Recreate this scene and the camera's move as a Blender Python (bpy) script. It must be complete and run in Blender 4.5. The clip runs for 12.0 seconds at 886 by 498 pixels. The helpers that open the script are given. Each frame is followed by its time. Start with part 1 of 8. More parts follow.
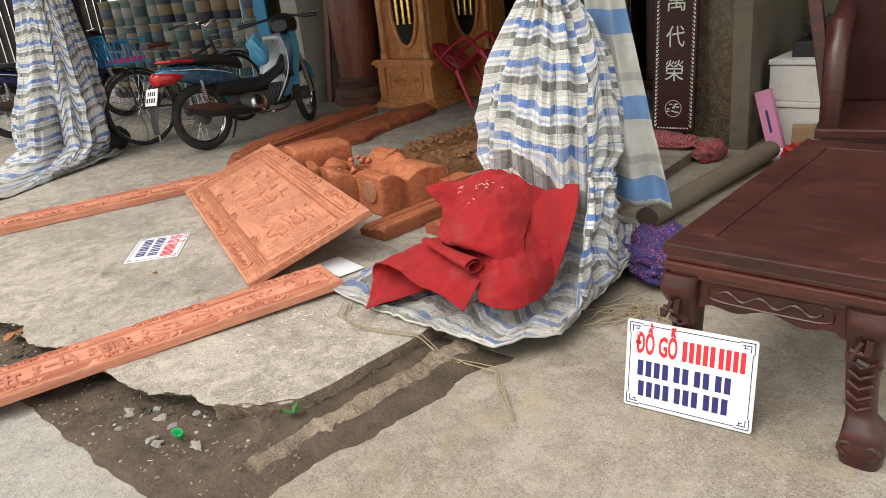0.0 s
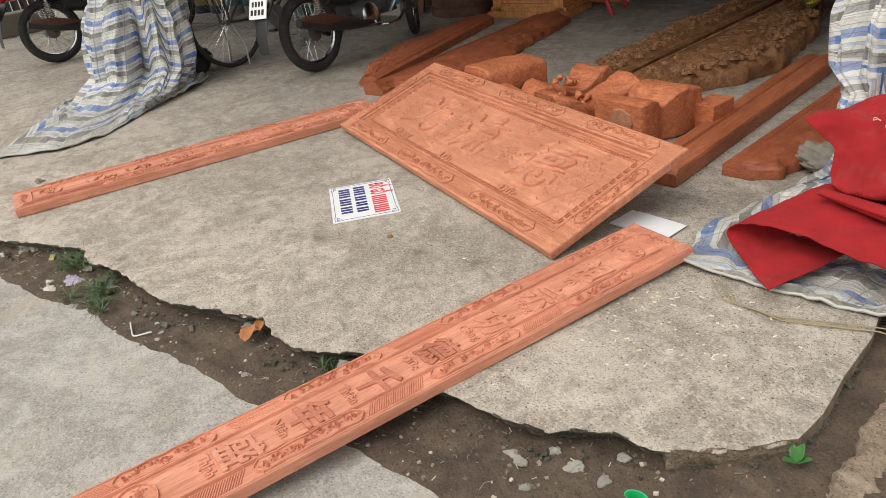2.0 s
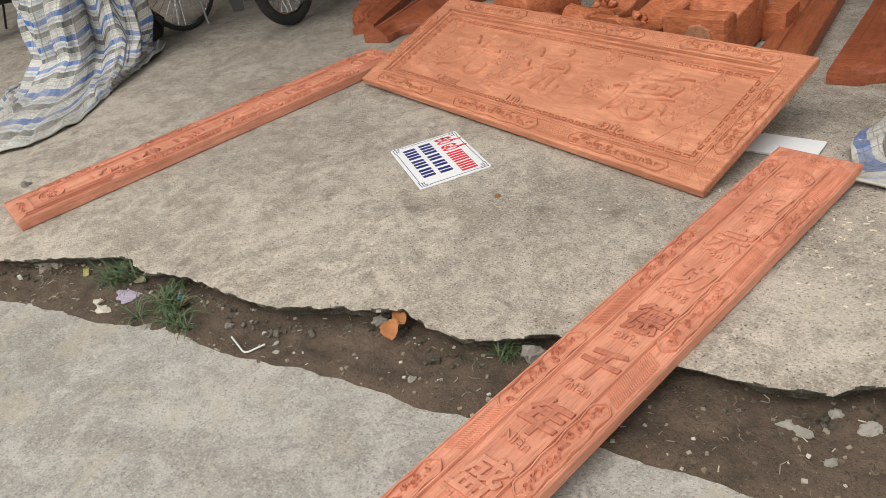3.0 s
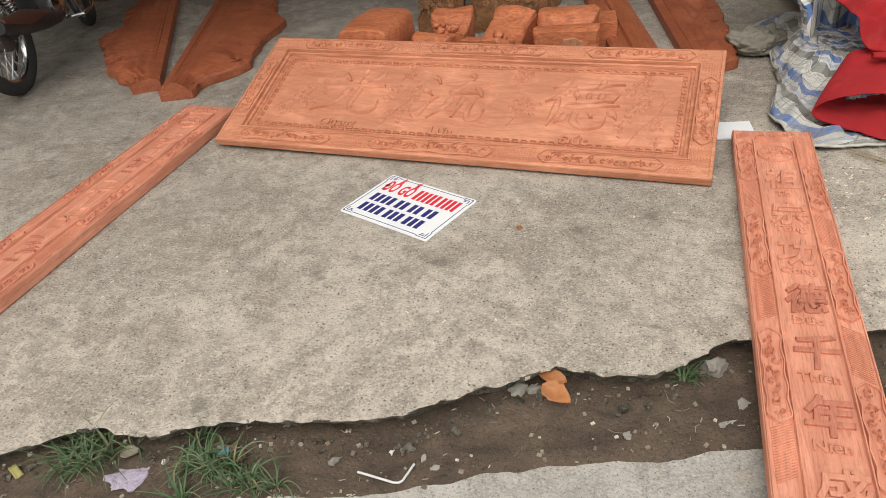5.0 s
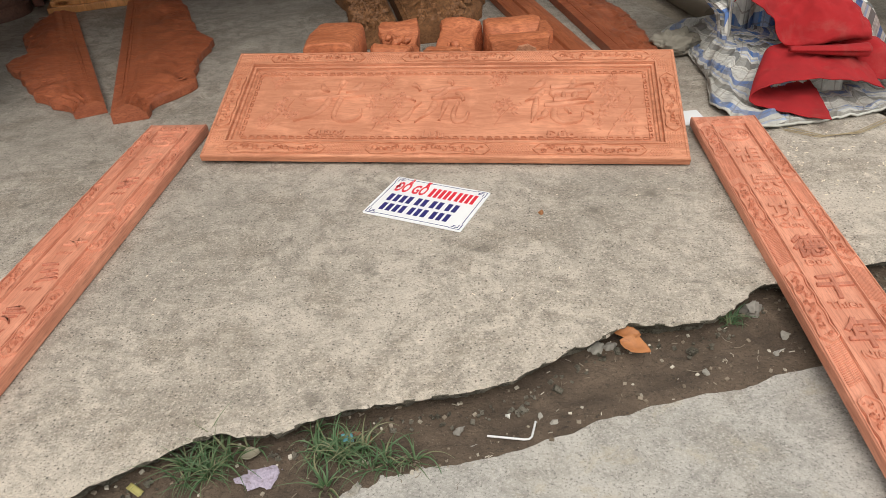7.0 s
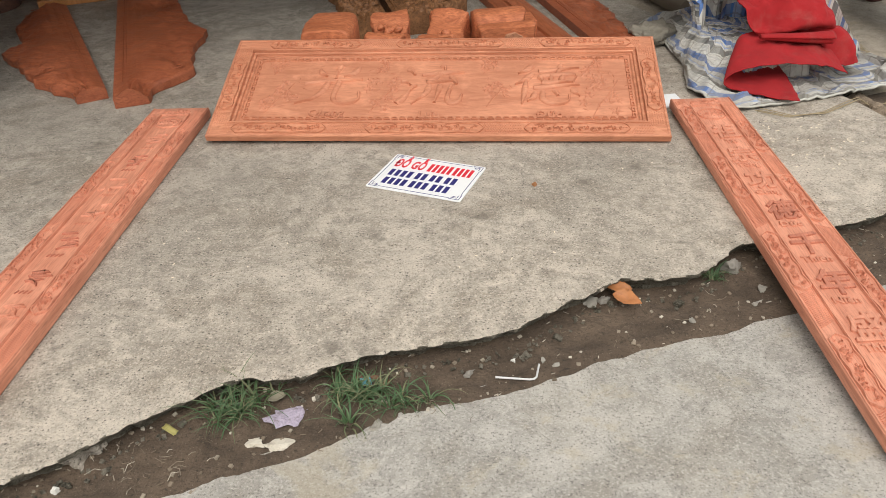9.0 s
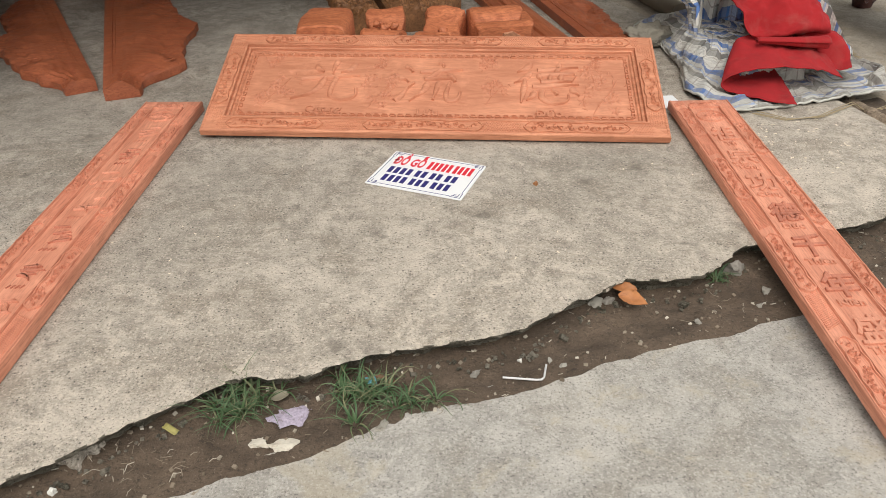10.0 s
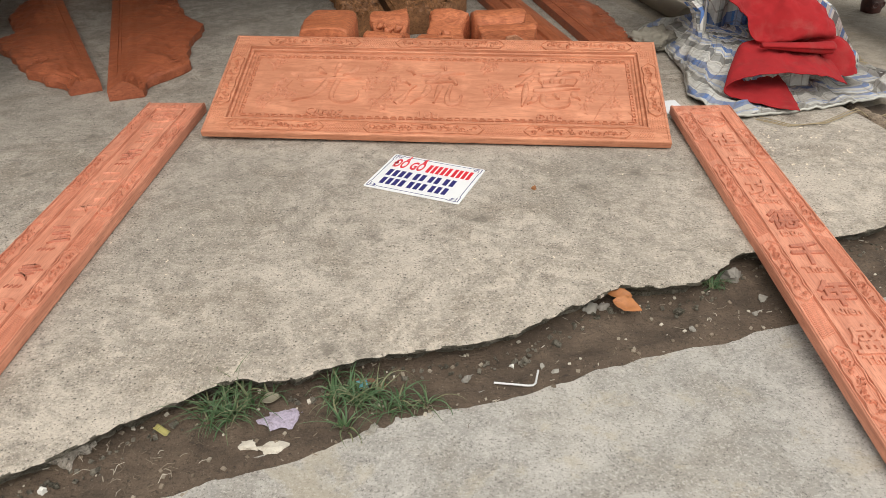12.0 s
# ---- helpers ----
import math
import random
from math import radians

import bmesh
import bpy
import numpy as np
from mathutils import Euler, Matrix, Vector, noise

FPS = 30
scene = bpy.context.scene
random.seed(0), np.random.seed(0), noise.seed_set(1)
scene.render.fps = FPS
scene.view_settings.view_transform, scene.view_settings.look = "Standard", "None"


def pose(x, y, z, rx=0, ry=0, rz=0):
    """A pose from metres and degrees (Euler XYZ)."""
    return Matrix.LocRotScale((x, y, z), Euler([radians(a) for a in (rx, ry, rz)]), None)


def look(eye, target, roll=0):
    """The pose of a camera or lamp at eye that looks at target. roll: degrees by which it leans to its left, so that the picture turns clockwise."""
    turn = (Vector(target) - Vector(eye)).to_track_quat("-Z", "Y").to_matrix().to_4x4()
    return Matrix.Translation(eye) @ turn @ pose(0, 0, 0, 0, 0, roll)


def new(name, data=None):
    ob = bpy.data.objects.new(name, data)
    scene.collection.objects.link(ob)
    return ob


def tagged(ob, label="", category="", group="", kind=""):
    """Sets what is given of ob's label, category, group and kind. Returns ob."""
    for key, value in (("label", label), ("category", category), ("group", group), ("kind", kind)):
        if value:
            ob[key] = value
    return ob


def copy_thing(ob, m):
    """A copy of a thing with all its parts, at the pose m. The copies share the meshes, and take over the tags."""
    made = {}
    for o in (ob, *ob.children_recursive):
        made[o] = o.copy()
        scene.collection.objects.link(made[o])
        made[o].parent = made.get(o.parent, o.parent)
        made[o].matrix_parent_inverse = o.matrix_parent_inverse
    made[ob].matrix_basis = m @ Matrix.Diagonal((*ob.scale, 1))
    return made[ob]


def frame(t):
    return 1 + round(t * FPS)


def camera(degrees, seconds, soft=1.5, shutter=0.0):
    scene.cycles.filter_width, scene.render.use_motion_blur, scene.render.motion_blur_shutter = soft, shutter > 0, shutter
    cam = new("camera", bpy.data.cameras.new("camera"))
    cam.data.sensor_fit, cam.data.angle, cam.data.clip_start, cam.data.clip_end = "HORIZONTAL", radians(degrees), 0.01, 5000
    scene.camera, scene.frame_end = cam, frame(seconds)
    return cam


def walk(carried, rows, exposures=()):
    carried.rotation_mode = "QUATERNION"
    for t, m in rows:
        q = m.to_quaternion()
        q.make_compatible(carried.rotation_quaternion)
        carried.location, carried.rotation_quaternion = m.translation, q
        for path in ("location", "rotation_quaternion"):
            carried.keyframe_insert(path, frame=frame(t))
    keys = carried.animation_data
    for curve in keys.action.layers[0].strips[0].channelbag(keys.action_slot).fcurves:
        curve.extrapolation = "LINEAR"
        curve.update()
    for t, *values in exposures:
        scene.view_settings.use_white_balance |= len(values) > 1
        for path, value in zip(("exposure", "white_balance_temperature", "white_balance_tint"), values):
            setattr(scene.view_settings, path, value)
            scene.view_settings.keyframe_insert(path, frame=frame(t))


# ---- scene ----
cam = camera(61.9, 12.0, soft=0.6)
PATH = [
    (0, (5.207, -0.472, 1.312), (3.506, 0.298, 0.594), -6.4),
    (0.5, (4.885, -0.63, 1.32), (3.156, 0.003, 0.539), -6.9),
    (1, (4.563, -0.872, 1.299), (2.843, -0.239, 0.498), -6.0),
    (1.5, (4.196, -1.085, 1.278), (2.552, -0.361, 0.398), -6.8),
    (2, (3.829, -1.309, 1.277), (2.231, -0.539, 0.353), -7.3),
    (2.5, (3.513, -1.559, 1.266), (1.983, -0.727, 0.283), -8.6),
    (3, (3.159, -1.746, 1.267), (1.739, -0.841, 0.187), -11.6),
    (3.2, (3.033, -1.82, 1.266), (1.672, -0.865, 0.154), -12.2),
    (4.8, (2.019, -2.231, 1.298), (1.276, -0.763, 0.16), -6.9),
    (5, (1.939, -2.295, 1.313), (1.295, -0.771, 0.188), -6.6),
    (5.5, (1.765, -2.455, 1.344), (1.279, -0.87, 0.226), -6.6),
    (6, (1.517, -2.567, 1.36), (1.156, -0.935, 0.263), -5.4),
    (6.5, (1.382, -2.609, 1.368), (1.11, -0.957, 0.275), -4.2),
    (7, (1.36, -2.619, 1.365), (1.125, -0.972, 0.256), -3.6),
    (8.8, (1.323, -2.837, 1.355), (1.145, -1.172, 0.261), -2.8),
    (9, (1.276, -2.834, 1.348), (1.116, -1.172, 0.248), -2.6),
    (9.5, (1.206, -2.824, 1.33), (1.085, -1.158, 0.23), -1.6),
    (10, (1.197, -2.818, 1.327), (1.093, -1.151, 0.227), -0.9),
    (10.5, (1.204, -2.788, 1.324), (1.094, -1.122, 0.223), -0.7),
    (11, (1.223, -2.78, 1.333), (1.108, -1.115, 0.231), -0.7),
    (11.5, (1.244, -2.792, 1.337), (1.118, -1.131, 0.231), -0.9),
    (12, (1.243, -2.81, 1.335), (1.112, -1.143, 0.237), -0.8),
]
walk(cam, [(t, look(eye, target, roll)) for t, eye, target, roll in PATH], ((0, 0.16), (1, -0.02), (2, -0.10), (3.2, -0.20), (5, -0.13), (12, -0.09)))

# ---- world, light ----
from mathutils import geometry

world = bpy.data.worlds.new("sky")
scene.world = world
world.use_nodes = True
wn, wl = world.node_tree.nodes, world.node_tree.links
wn.clear()
sky = wn.new("ShaderNodeTexSky")
sky.sky_type, sky.sun_disc, sky.sun_elevation, sky.sun_rotation = "NISHITA", False, radians(58), radians(200)
sky.air_density, sky.dust_density = 1.6, 4.0
pale = wn.new("ShaderNodeMix")
pale.data_type = "RGBA"
pale.inputs[0].default_value = 0.72
pale.inputs[7].default_value = (9.1, 8.9, 8.2, 1)
wbg = wn.new("ShaderNodeBackground")
wbg.inputs[1].default_value = 0.15
wout = wn.new("ShaderNodeOutputWorld")
wl.new(sky.outputs[0], pale.inputs[6])
wl.new(pale.outputs[2], wbg.inputs[0])
wl.new(wbg.outputs[0], wout.inputs[0])
sun = new("sun", bpy.data.lights.new("sun", "SUN"))
sun.data.energy, sun.data.angle, sun.data.color = 1.7, radians(40), (1.0, 0.96, 0.9)
sun.matrix_world = look((2.2, -6, 9), (0.8, 0, 0))

# ---- the street's own axes: e1 along the shop front, e2 into the shop ----
TURN_SHOP = 25.5
E1 = Vector((math.cos(radians(TURN_SHOP)), math.sin(radians(TURN_SHOP)), 0))
E2 = Vector((-E1.y, E1.x, 0))


def shop(a, b, z=0.0):
    return E1 * a + E2 * b + Vector((0, 0, z))


def ab(x, y):
    return x * E1.x + y * E1.y, x * E2.x + y * E2.y


def road_z(x, y):
    a, b = ab(x, y)
    d = max(0.0, -1.84 - b) if a < 2.9 else 0.0
    lift = min(0.045, 0.05 * d) * max(0.0, min(1.0, (2.9 - a) / 0.6))
    return -0.068 + lift


# ---- materials ----
def material(name):
    m = bpy.data.materials.new(name)
    m.use_nodes = True
    return m, m.node_tree.nodes, m.node_tree.links, m.node_tree.nodes["Principled BSDF"]


def coords(n, l, scale=(1, 1, 1), kind="Object", turn=(0, 0, 0)):
    tc, mp = n.new("ShaderNodeTexCoord"), n.new("ShaderNodeMapping")
    mp.inputs["Scale"].default_value = scale
    mp.inputs["Rotation"].default_value = turn
    l.new(tc.outputs[kind], mp.inputs[0])
    return mp.outputs[0]


def noisy(n, l, vec, scale, detail=4, rough=0.6, warp=0.0):
    t = n.new("ShaderNodeTexNoise")
    t.inputs["Scale"].default_value, t.inputs["Detail"].default_value = scale, detail
    t.inputs["Roughness"].default_value, t.inputs["Distortion"].default_value = rough, warp
    l.new(vec, t.inputs["Vector"])
    return t.outputs[0]


def ramp(n, l, src, stops, ease="LINEAR"):
    r = n.new("ShaderNodeValToRGB")
    r.color_ramp.interpolation = ease
    while len(r.color_ramp.elements) < len(stops):
        r.color_ramp.elements.new(0.5)
    for e, (p, c) in zip(r.color_ramp.elements, stops):
        e.position = p
        e.color = (c, c, c, 1) if isinstance(c, (int, float)) else (*c, 1)
    l.new(src, r.inputs[0])
    return r.outputs[0]


def mix(n, l, fac, a, b, how="MIX"):
    m = n.new("ShaderNodeMix")
    m.data_type, m.blend_type = "RGBA", how
    for s, v in ((0, fac), (6, a), (7, b)):
        if isinstance(v, bpy.types.NodeSocket):
            l.new(v, m.inputs[s])
        elif s == 0:
            m.inputs[0].default_value = v
        else:
            m.inputs[s].default_value = (*v, 1)
    return m.outputs[2]


def maths(n, l, op, a, b=0.0):
    m = n.new("ShaderNodeMath")
    m.operation = op
    for i, v in enumerate((a, b)):
        if isinstance(v, bpy.types.NodeSocket):
            l.new(v, m.inputs[i])
        else:
            m.inputs[i].default_value = v
    return m.outputs[0]


def bump(n, l, bsdf, height, strength=0.3, dist=0.01):
    b = n.new("ShaderNodeBump")
    b.inputs["Strength"].default_value, b.inputs["Distance"].default_value = strength, dist
    l.new(height, b.inputs["Height"])
    l.new(b.outputs[0], bsdf.inputs["Normal"])


def concrete(name, light, dark, stain, grit=1.0, rough=0.86, dots=0.5, patch=0.0, drift=None, pits=1.0):
    m, n, l, p = material(name)
    v = coords(n, l)
    big = noisy(n, l, v, 0.9, 5, 0.62, 0.4)
    blotch = noisy(n, l, v, 2.6, 9, 0.70, 0.7)
    cloud = noisy(n, l, coords(n, l, turn=(0.3, 0.2, 0.6)), 7.5, 8, 0.7, 0.6)
    mid = noisy(n, l, v, 15, 8, 0.72, 0.3)
    fine = noisy(n, l, v, 62, 5, 0.75)
    speck = noisy(n, l, v, 150, 3, 0.65)
    pale_c, deep_c = tuple(min(1, k * 1.45) for k in light), tuple(k * 0.36 for k in dark)
    c = mix(n, l, ramp(n, l, mid, [(0.38, 0.0), (0.60, 1.0)]), dark, light)
    c = mix(n, l, ramp(n, l, blotch, [(0.40, 0.55), (0.48, 0.0)]), c, tuple(k * q for k, q in zip(dark, (0.84, 0.80, 0.75))))
    c = mix(n, l, ramp(n, l, cloud, [(0.39, 0.52), (0.46, 0.0)]), c, tuple(k * q for k, q in zip(dark, (0.90, 0.87, 0.82))))
    c = mix(n, l, ramp(n, l, cloud, [(0.55, 0.0), (0.61, 0.6)]), c, tuple(min(1, k * 1.2) for k in light))
    c = mix(n, l, ramp(n, l, blotch, [(0.53, 0.0), (0.62, 0.6)]), c, tuple(min(1, k * 1.2) for k in light))
    c = mix(n, l, ramp(n, l, big, [(0.49, 0.0), (0.68, 0.50)]), c, stain)
    c = mix(n, l, ramp(n, l, fine, [(0.38, 0.34 * pits), (0.46, 0.0)]), c, tuple(k * 0.62 for k in dark))
    c = mix(n, l, ramp(n, l, fine, [(0.54, 0.0), (0.62, 0.34 * pits)]), c, pale_c)
    c = mix(n, l, ramp(n, l, speck, [(0.368, 0.85 * pits), (0.405, 0.0)]), c, deep_c)
    c = mix(n, l, ramp(n, l, speck, [(0.57, 0.0), (0.62, 0.45)]), c, pale_c)
    cell = n.new("ShaderNodeTexVoronoi")
    cell.inputs["Scale"].default_value = 85
    l.new(v, cell.inputs["Vector"])
    pick = n.new("ShaderNodeSeparateColor")
    l.new(cell.outputs["Color"], pick.inputs[0])
    edge = maths(n, l, "ADD", cell.outputs["Distance"], maths(n, l, "MULTIPLY", pick.outputs[2], 0.25))
    for chan, top, tone, much in ((0, 0.24, deep_c, 0.95 * dots), (1, 0.10, pale_c, 0.55)):
        chosen = maths(n, l, "LESS_THAN", pick.outputs[chan], top)
        dot = ramp(n, l, edge, [(0.22, 1.0), (0.34, 0.0)])
        c = mix(n, l, maths(n, l, "MULTIPLY", maths(n, l, "MULTIPLY", chosen, dot), much), c, tone)
    spot = n.new("ShaderNodeTexVoronoi")
    spot.inputs["Scale"].default_value = 3.6
    l.new(v, spot.inputs["Vector"])
    worn = maths(n, l, "ADD", spot.outputs["Distance"], maths(n, l, "MULTIPLY", noisy(n, l, v, 30, 5), 0.3))
    c = mix(n, l, ramp(n, l, worn, [(0.20, 0.60 * dots), (0.27, 0.0)]), c, tuple(k * 0.6 for k in stain))
    crackn = noisy(n, l, v, 1.3, 9, 0.62, 0.8)
    c = mix(n, l, ramp(n, l, crackn, [(0.496, 0.0), (0.5, 0.35), (0.504, 0.0)]), c, deep_c)
    scuff = ramp(n, l, noisy(n, l, coords(n, l, (1, 5, 1), turn=(0, 0, 0.9)), 3.0, 7, 0.72, 1.2), [(0.56, 0.0), (0.70, 0.35)])
    c = mix(n, l, scuff, c, tuple(min(1, k * 1.2) for k in light))
    if patch:
        wash = noisy(n, l, v, 4.2, 7, 0.66, 0.4)
        c = mix(n, l, ramp(n, l, wash, [(0.56, 0.0), (0.62, patch)]), c, (0.45, 0.39, 0.29))
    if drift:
        # tint that changes along one direction of the plan: (direction, stops of (distance, tint))
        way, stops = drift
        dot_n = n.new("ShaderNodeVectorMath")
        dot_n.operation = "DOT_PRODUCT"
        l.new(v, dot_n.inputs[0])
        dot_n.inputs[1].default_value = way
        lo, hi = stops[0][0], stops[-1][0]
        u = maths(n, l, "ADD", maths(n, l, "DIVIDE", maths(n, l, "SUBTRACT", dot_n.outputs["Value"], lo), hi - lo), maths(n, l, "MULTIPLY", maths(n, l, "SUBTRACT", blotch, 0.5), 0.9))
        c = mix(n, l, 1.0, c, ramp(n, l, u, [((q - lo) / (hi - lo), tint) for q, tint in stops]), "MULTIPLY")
    l.new(c, p.inputs["Base Color"])
    l.new(ramp(n, l, mid, [(0.2, rough - 0.10), (0.8, min(1.0, rough + 0.1))]), p.inputs["Roughness"])
    p.inputs["Specular IOR Level"].default_value = 0.3
    h = maths(n, l, "ADD", maths(n, l, "MULTIPLY", fine, 0.55), maths(n, l, "ADD", mid, maths(n, l, "MULTIPLY", speck, 0.35)))
    bump(n, l, p, h, 0.9 * grit, 0.010)
    return m


def timber(name, pale_c, deep, rough=0.55, along=(1.2, 16, 16), grain=1.0, blotch=0.35, warp=0.8, sheen=0.0, stipple=0.0):
    m, n, l, p = material(name)
    oi = n.new("ShaderNodeObjectInfo")
    v0 = coords(n, l, along)
    add = n.new("ShaderNodeVectorMath")
    add.operation = "ADD"
    l.new(v0, add.inputs[0])
    l.new(oi.outputs["Random"], add.inputs[1])
    v = add.outputs[0]
    g = noisy(n, l, v, 2.4, 7, 0.62, warp)
    f = noisy(n, l, v, 14, 3, 0.6)
    b = noisy(n, l, coords(n, l), 4.0, 4, 0.55, 0.6)
    c = mix(n, l, ramp(n, l, g, [(0.34, 0.0), (0.66, 1.0)]), deep, pale_c)
    c = mix(n, l, ramp(n, l, f, [(0.33, 0.75 * grain), (0.5, 0.0)]), c, tuple(k * 0.55 for k in deep))
    c = mix(n, l, ramp(n, l, b, [(0.42, blotch), (0.62, 0.0)]), c, tuple(k * 0.8 for k in deep))
    c = mix(n, l, ramp(n, l, noisy(n, l, coords(n, l), 13.0, 5, 0.7), [(0.55, 0.0), (0.75, 0.28)]), c, tuple(min(1.0, k * 1.25 + 0.03) for k in pale_c))
    l.new(c, p.inputs["Base Color"])
    l.new(ramp(n, l, b, [(0.2, rough - 0.08), (0.8, rough + 0.14)]), p.inputs["Roughness"])
    if sheen:
        p.inputs["Coat Weight"].default_value = sheen
        p.inputs["Coat Roughness"].default_value = 0.25
    h = maths(n, l, "ADD", g, maths(n, l, "MULTIPLY", f, 0.6))
    if stipple:
        cells = n.new("ShaderNodeTexVoronoi")
        cells.inputs["Scale"].default_value = 115
        l.new(coords(n, l), cells.inputs["Vector"])
        h = maths(n, l, "ADD", maths(n, l, "MULTIPLY", h, 0.5), maths(n, l, "MULTIPLY", cells.outputs["Distance"], -1.6 * stipple))
    bump(n, l, p, h, min(1.0, 0.55 * grain + 0.5 * stipple), 0.004)
    return m


def plain(name, colour, rough=0.5, metal=0.0, vary=0.18, scale=18.0, coat=0.0, grime=(0.1, 0.09, 0.07), dirt=0.18):
    m, n, l, p = material(name)
    v = coords(n, l)
    a = noisy(n, l, v, scale, 5, 0.6)
    d = noisy(n, l, v, scale * 0.35, 6, 0.7, 0.4)
    c = mix(n, l, ramp(n, l, a, [(0.3, vary), (0.7, 0.0)]), colour, tuple(k * 0.6 for k in colour))
    c = mix(n, l, ramp(n, l, d, [(0.52, 0.0), (0.72, dirt)]), c, grime)
    l.new(c, p.inputs["Base Color"])
    l.new(ramp(n, l, a, [(0.2, max(0.03, rough - 0.1)), (0.8, min(1.0, rough + 0.12))]), p.inputs["Roughness"])
    p.inputs["Metallic"].default_value = metal
    p.inputs["Coat Weight"].default_value = coat
    bump(n, l, p, a, 0.08, 0.002)
    return m


def cloth(name, colour, deep, rough=0.95, weave=900.0, stains=0.4):
    m, n, l, p = material(name)
    v = coords(n, l)
    b = noisy(n, l, v, 9, 5, 0.65, 0.5)
    f = noisy(n, l, v, 160, 3, 0.7)
    c = mix(n, l, ramp(n, l, b, [(0.3, 0.6), (0.7, 0.0)]), colour, deep)
    c = mix(n, l, ramp(n, l, noisy(n, l, v, 5.0, 6, 0.7, 0.3), [(0.55, 0.0), (0.72, stains)]), c, (0.27, 0.15, 0.12))
    l.new(c, p.inputs["Base Color"])
    p.inputs["Roughness"].default_value = rough
    bump(n, l, p, maths(n, l, "ADD", f, maths(n, l, "MULTIPLY", b, 0.6)), 0.35, 0.003)
    return m


def striped(name, dirt=0.40):
    """Woven plastic sheet: bands across v, thin dark lines both ways."""
    m, n, l, p = material(name)
    tc, sep = n.new("ShaderNodeTexCoord"), n.new("ShaderNodeSeparateXYZ")
    l.new(tc.outputs["UV"], sep.inputs[0])
    wob = noisy(n, l, tc.outputs["UV"], 3.0, 3)
    v = maths(n, l, "ADD", sep.outputs[1], maths(n, l, "MULTIPLY", wob, 0.02))
    t = maths(n, l, "FRACT", maths(n, l, "DIVIDE", v, 0.165))
    white, blue, grey = (0.68, 0.675, 0.64), (0.07, 0.19, 0.52), (0.145, 0.15, 0.15)
    band = ramp(n, l, t, [(0.0, white), (0.10, blue), (0.30, white), (0.42, (0.34, 0.44, 0.66)), (0.47, white), (0.55, grey), (0.76, white), (0.84, (0.50, 0.50, 0.48)), (0.89, white)], "CONSTANT")
    # lighter and greyer warp threads cross the bands, as in a plaid
    t_u = maths(n, l, "FRACT", maths(n, l, "DIVIDE", sep.outputs[0], 0.100))
    c = mix(n, l, ramp(n, l, t_u, [(0.0, 0.0), (0.44, 0.36), (0.80, 0.10)], "CONSTANT"), band, white)
    c = mix(n, l, ramp(n, l, t_u, [(0.0, 0.0), (0.16, 0.36), (0.36, 0.0)], "CONSTANT"), c, (0.36, 0.36, 0.36))
    fine_v = maths(n, l, "FRACT", maths(n, l, "DIVIDE", v, 0.0330))
    line_v = ramp(n, l, fine_v, [(0.0, 0.8), (0.08, 0.0)], "CONSTANT")
    fine_u = maths(n, l, "FRACT", maths(n, l, "DIVIDE", sep.outputs[0], 0.050))
    line_u = ramp(n, l, fine_u, [(0.0, 0.8), (0.055, 0.0)], "CONSTANT")
    lines = maths(n, l, "MAXIMUM", line_v, line_u)
    c = mix(n, l, maths(n, l, "MULTIPLY", lines, 0.6), c, (0.17, 0.13, 0.09))
    o = coords(n, l)
    c = mix(n, l, ramp(n, l, noisy(n, l, o, 4.0, 6, 0.68, 0.3), [(0.50, 0.0), (0.74, dirt)]), c, (0.24, 0.21, 0.16))
    # mud picked up where the sheet trails on the ground
    low = n.new("ShaderNodeSeparateXYZ")
    l.new(o, low.inputs[0])
    mud = maths(n, l, "ADD", low.outputs[2], maths(n, l, "MULTIPLY", maths(n, l, "SUBTRACT", noisy(n, l, o, 6, 5, 0.7), 0.5), 0.5))
    c = mix(n, l, ramp(n, l, mud, [(0.0, 0.50), (0.16, 0.0)]), c, (0.22, 0.20, 0.165))
    l.new(c, p.inputs["Base Color"])
    p.inputs["Roughness"].default_value = 0.55
    crease = noisy(n, l, o, 20, 6, 0.6, 1.4)
    bump(n, l, p, maths(n, l, "ADD", crease, maths(n, l, "MULTIPLY", lines, 0.1)), 0.9, 0.016)
    return m


# the drift along E2 paints the light's fall-off towards the shop into the slab
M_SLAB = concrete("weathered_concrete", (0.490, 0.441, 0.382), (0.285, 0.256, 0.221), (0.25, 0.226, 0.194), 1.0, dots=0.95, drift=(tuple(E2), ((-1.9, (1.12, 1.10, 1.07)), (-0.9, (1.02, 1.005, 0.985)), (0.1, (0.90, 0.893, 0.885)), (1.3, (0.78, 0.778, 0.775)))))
M_ROAD = concrete("road_concrete", (0.415, 0.392, 0.358), (0.305, 0.288, 0.262), (0.36, 0.325, 0.27), 0.6, dots=0.35, patch=0.40, pits=0.75, drift=(tuple(E1), ((2.4, (1.0, 1.0, 1.0)), (3.0, (0.80, 0.73, 0.64)), (3.7, (0.86, 0.80, 0.72)), (5.0, (0.86, 0.82, 0.77)))))
M_KERB = concrete("worn_kerb_concrete", (0.34, 0.265, 0.195), (0.185, 0.142, 0.103), (0.13, 0.097, 0.07), 1.3)
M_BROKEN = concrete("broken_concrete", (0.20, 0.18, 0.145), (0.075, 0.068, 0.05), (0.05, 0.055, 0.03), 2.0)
M_WOOD = timber("fresh_orange_wood", (0.71, 0.315, 0.182), (0.48, 0.178, 0.094), 0.62, grain=0.75, blotch=0.35)
M_GROUNDED = timber("stippled_orange_wood", (0.70, 0.31, 0.18), (0.46, 0.171, 0.09), 0.68, grain=0.6, blotch=0.3, stipple=0.35)
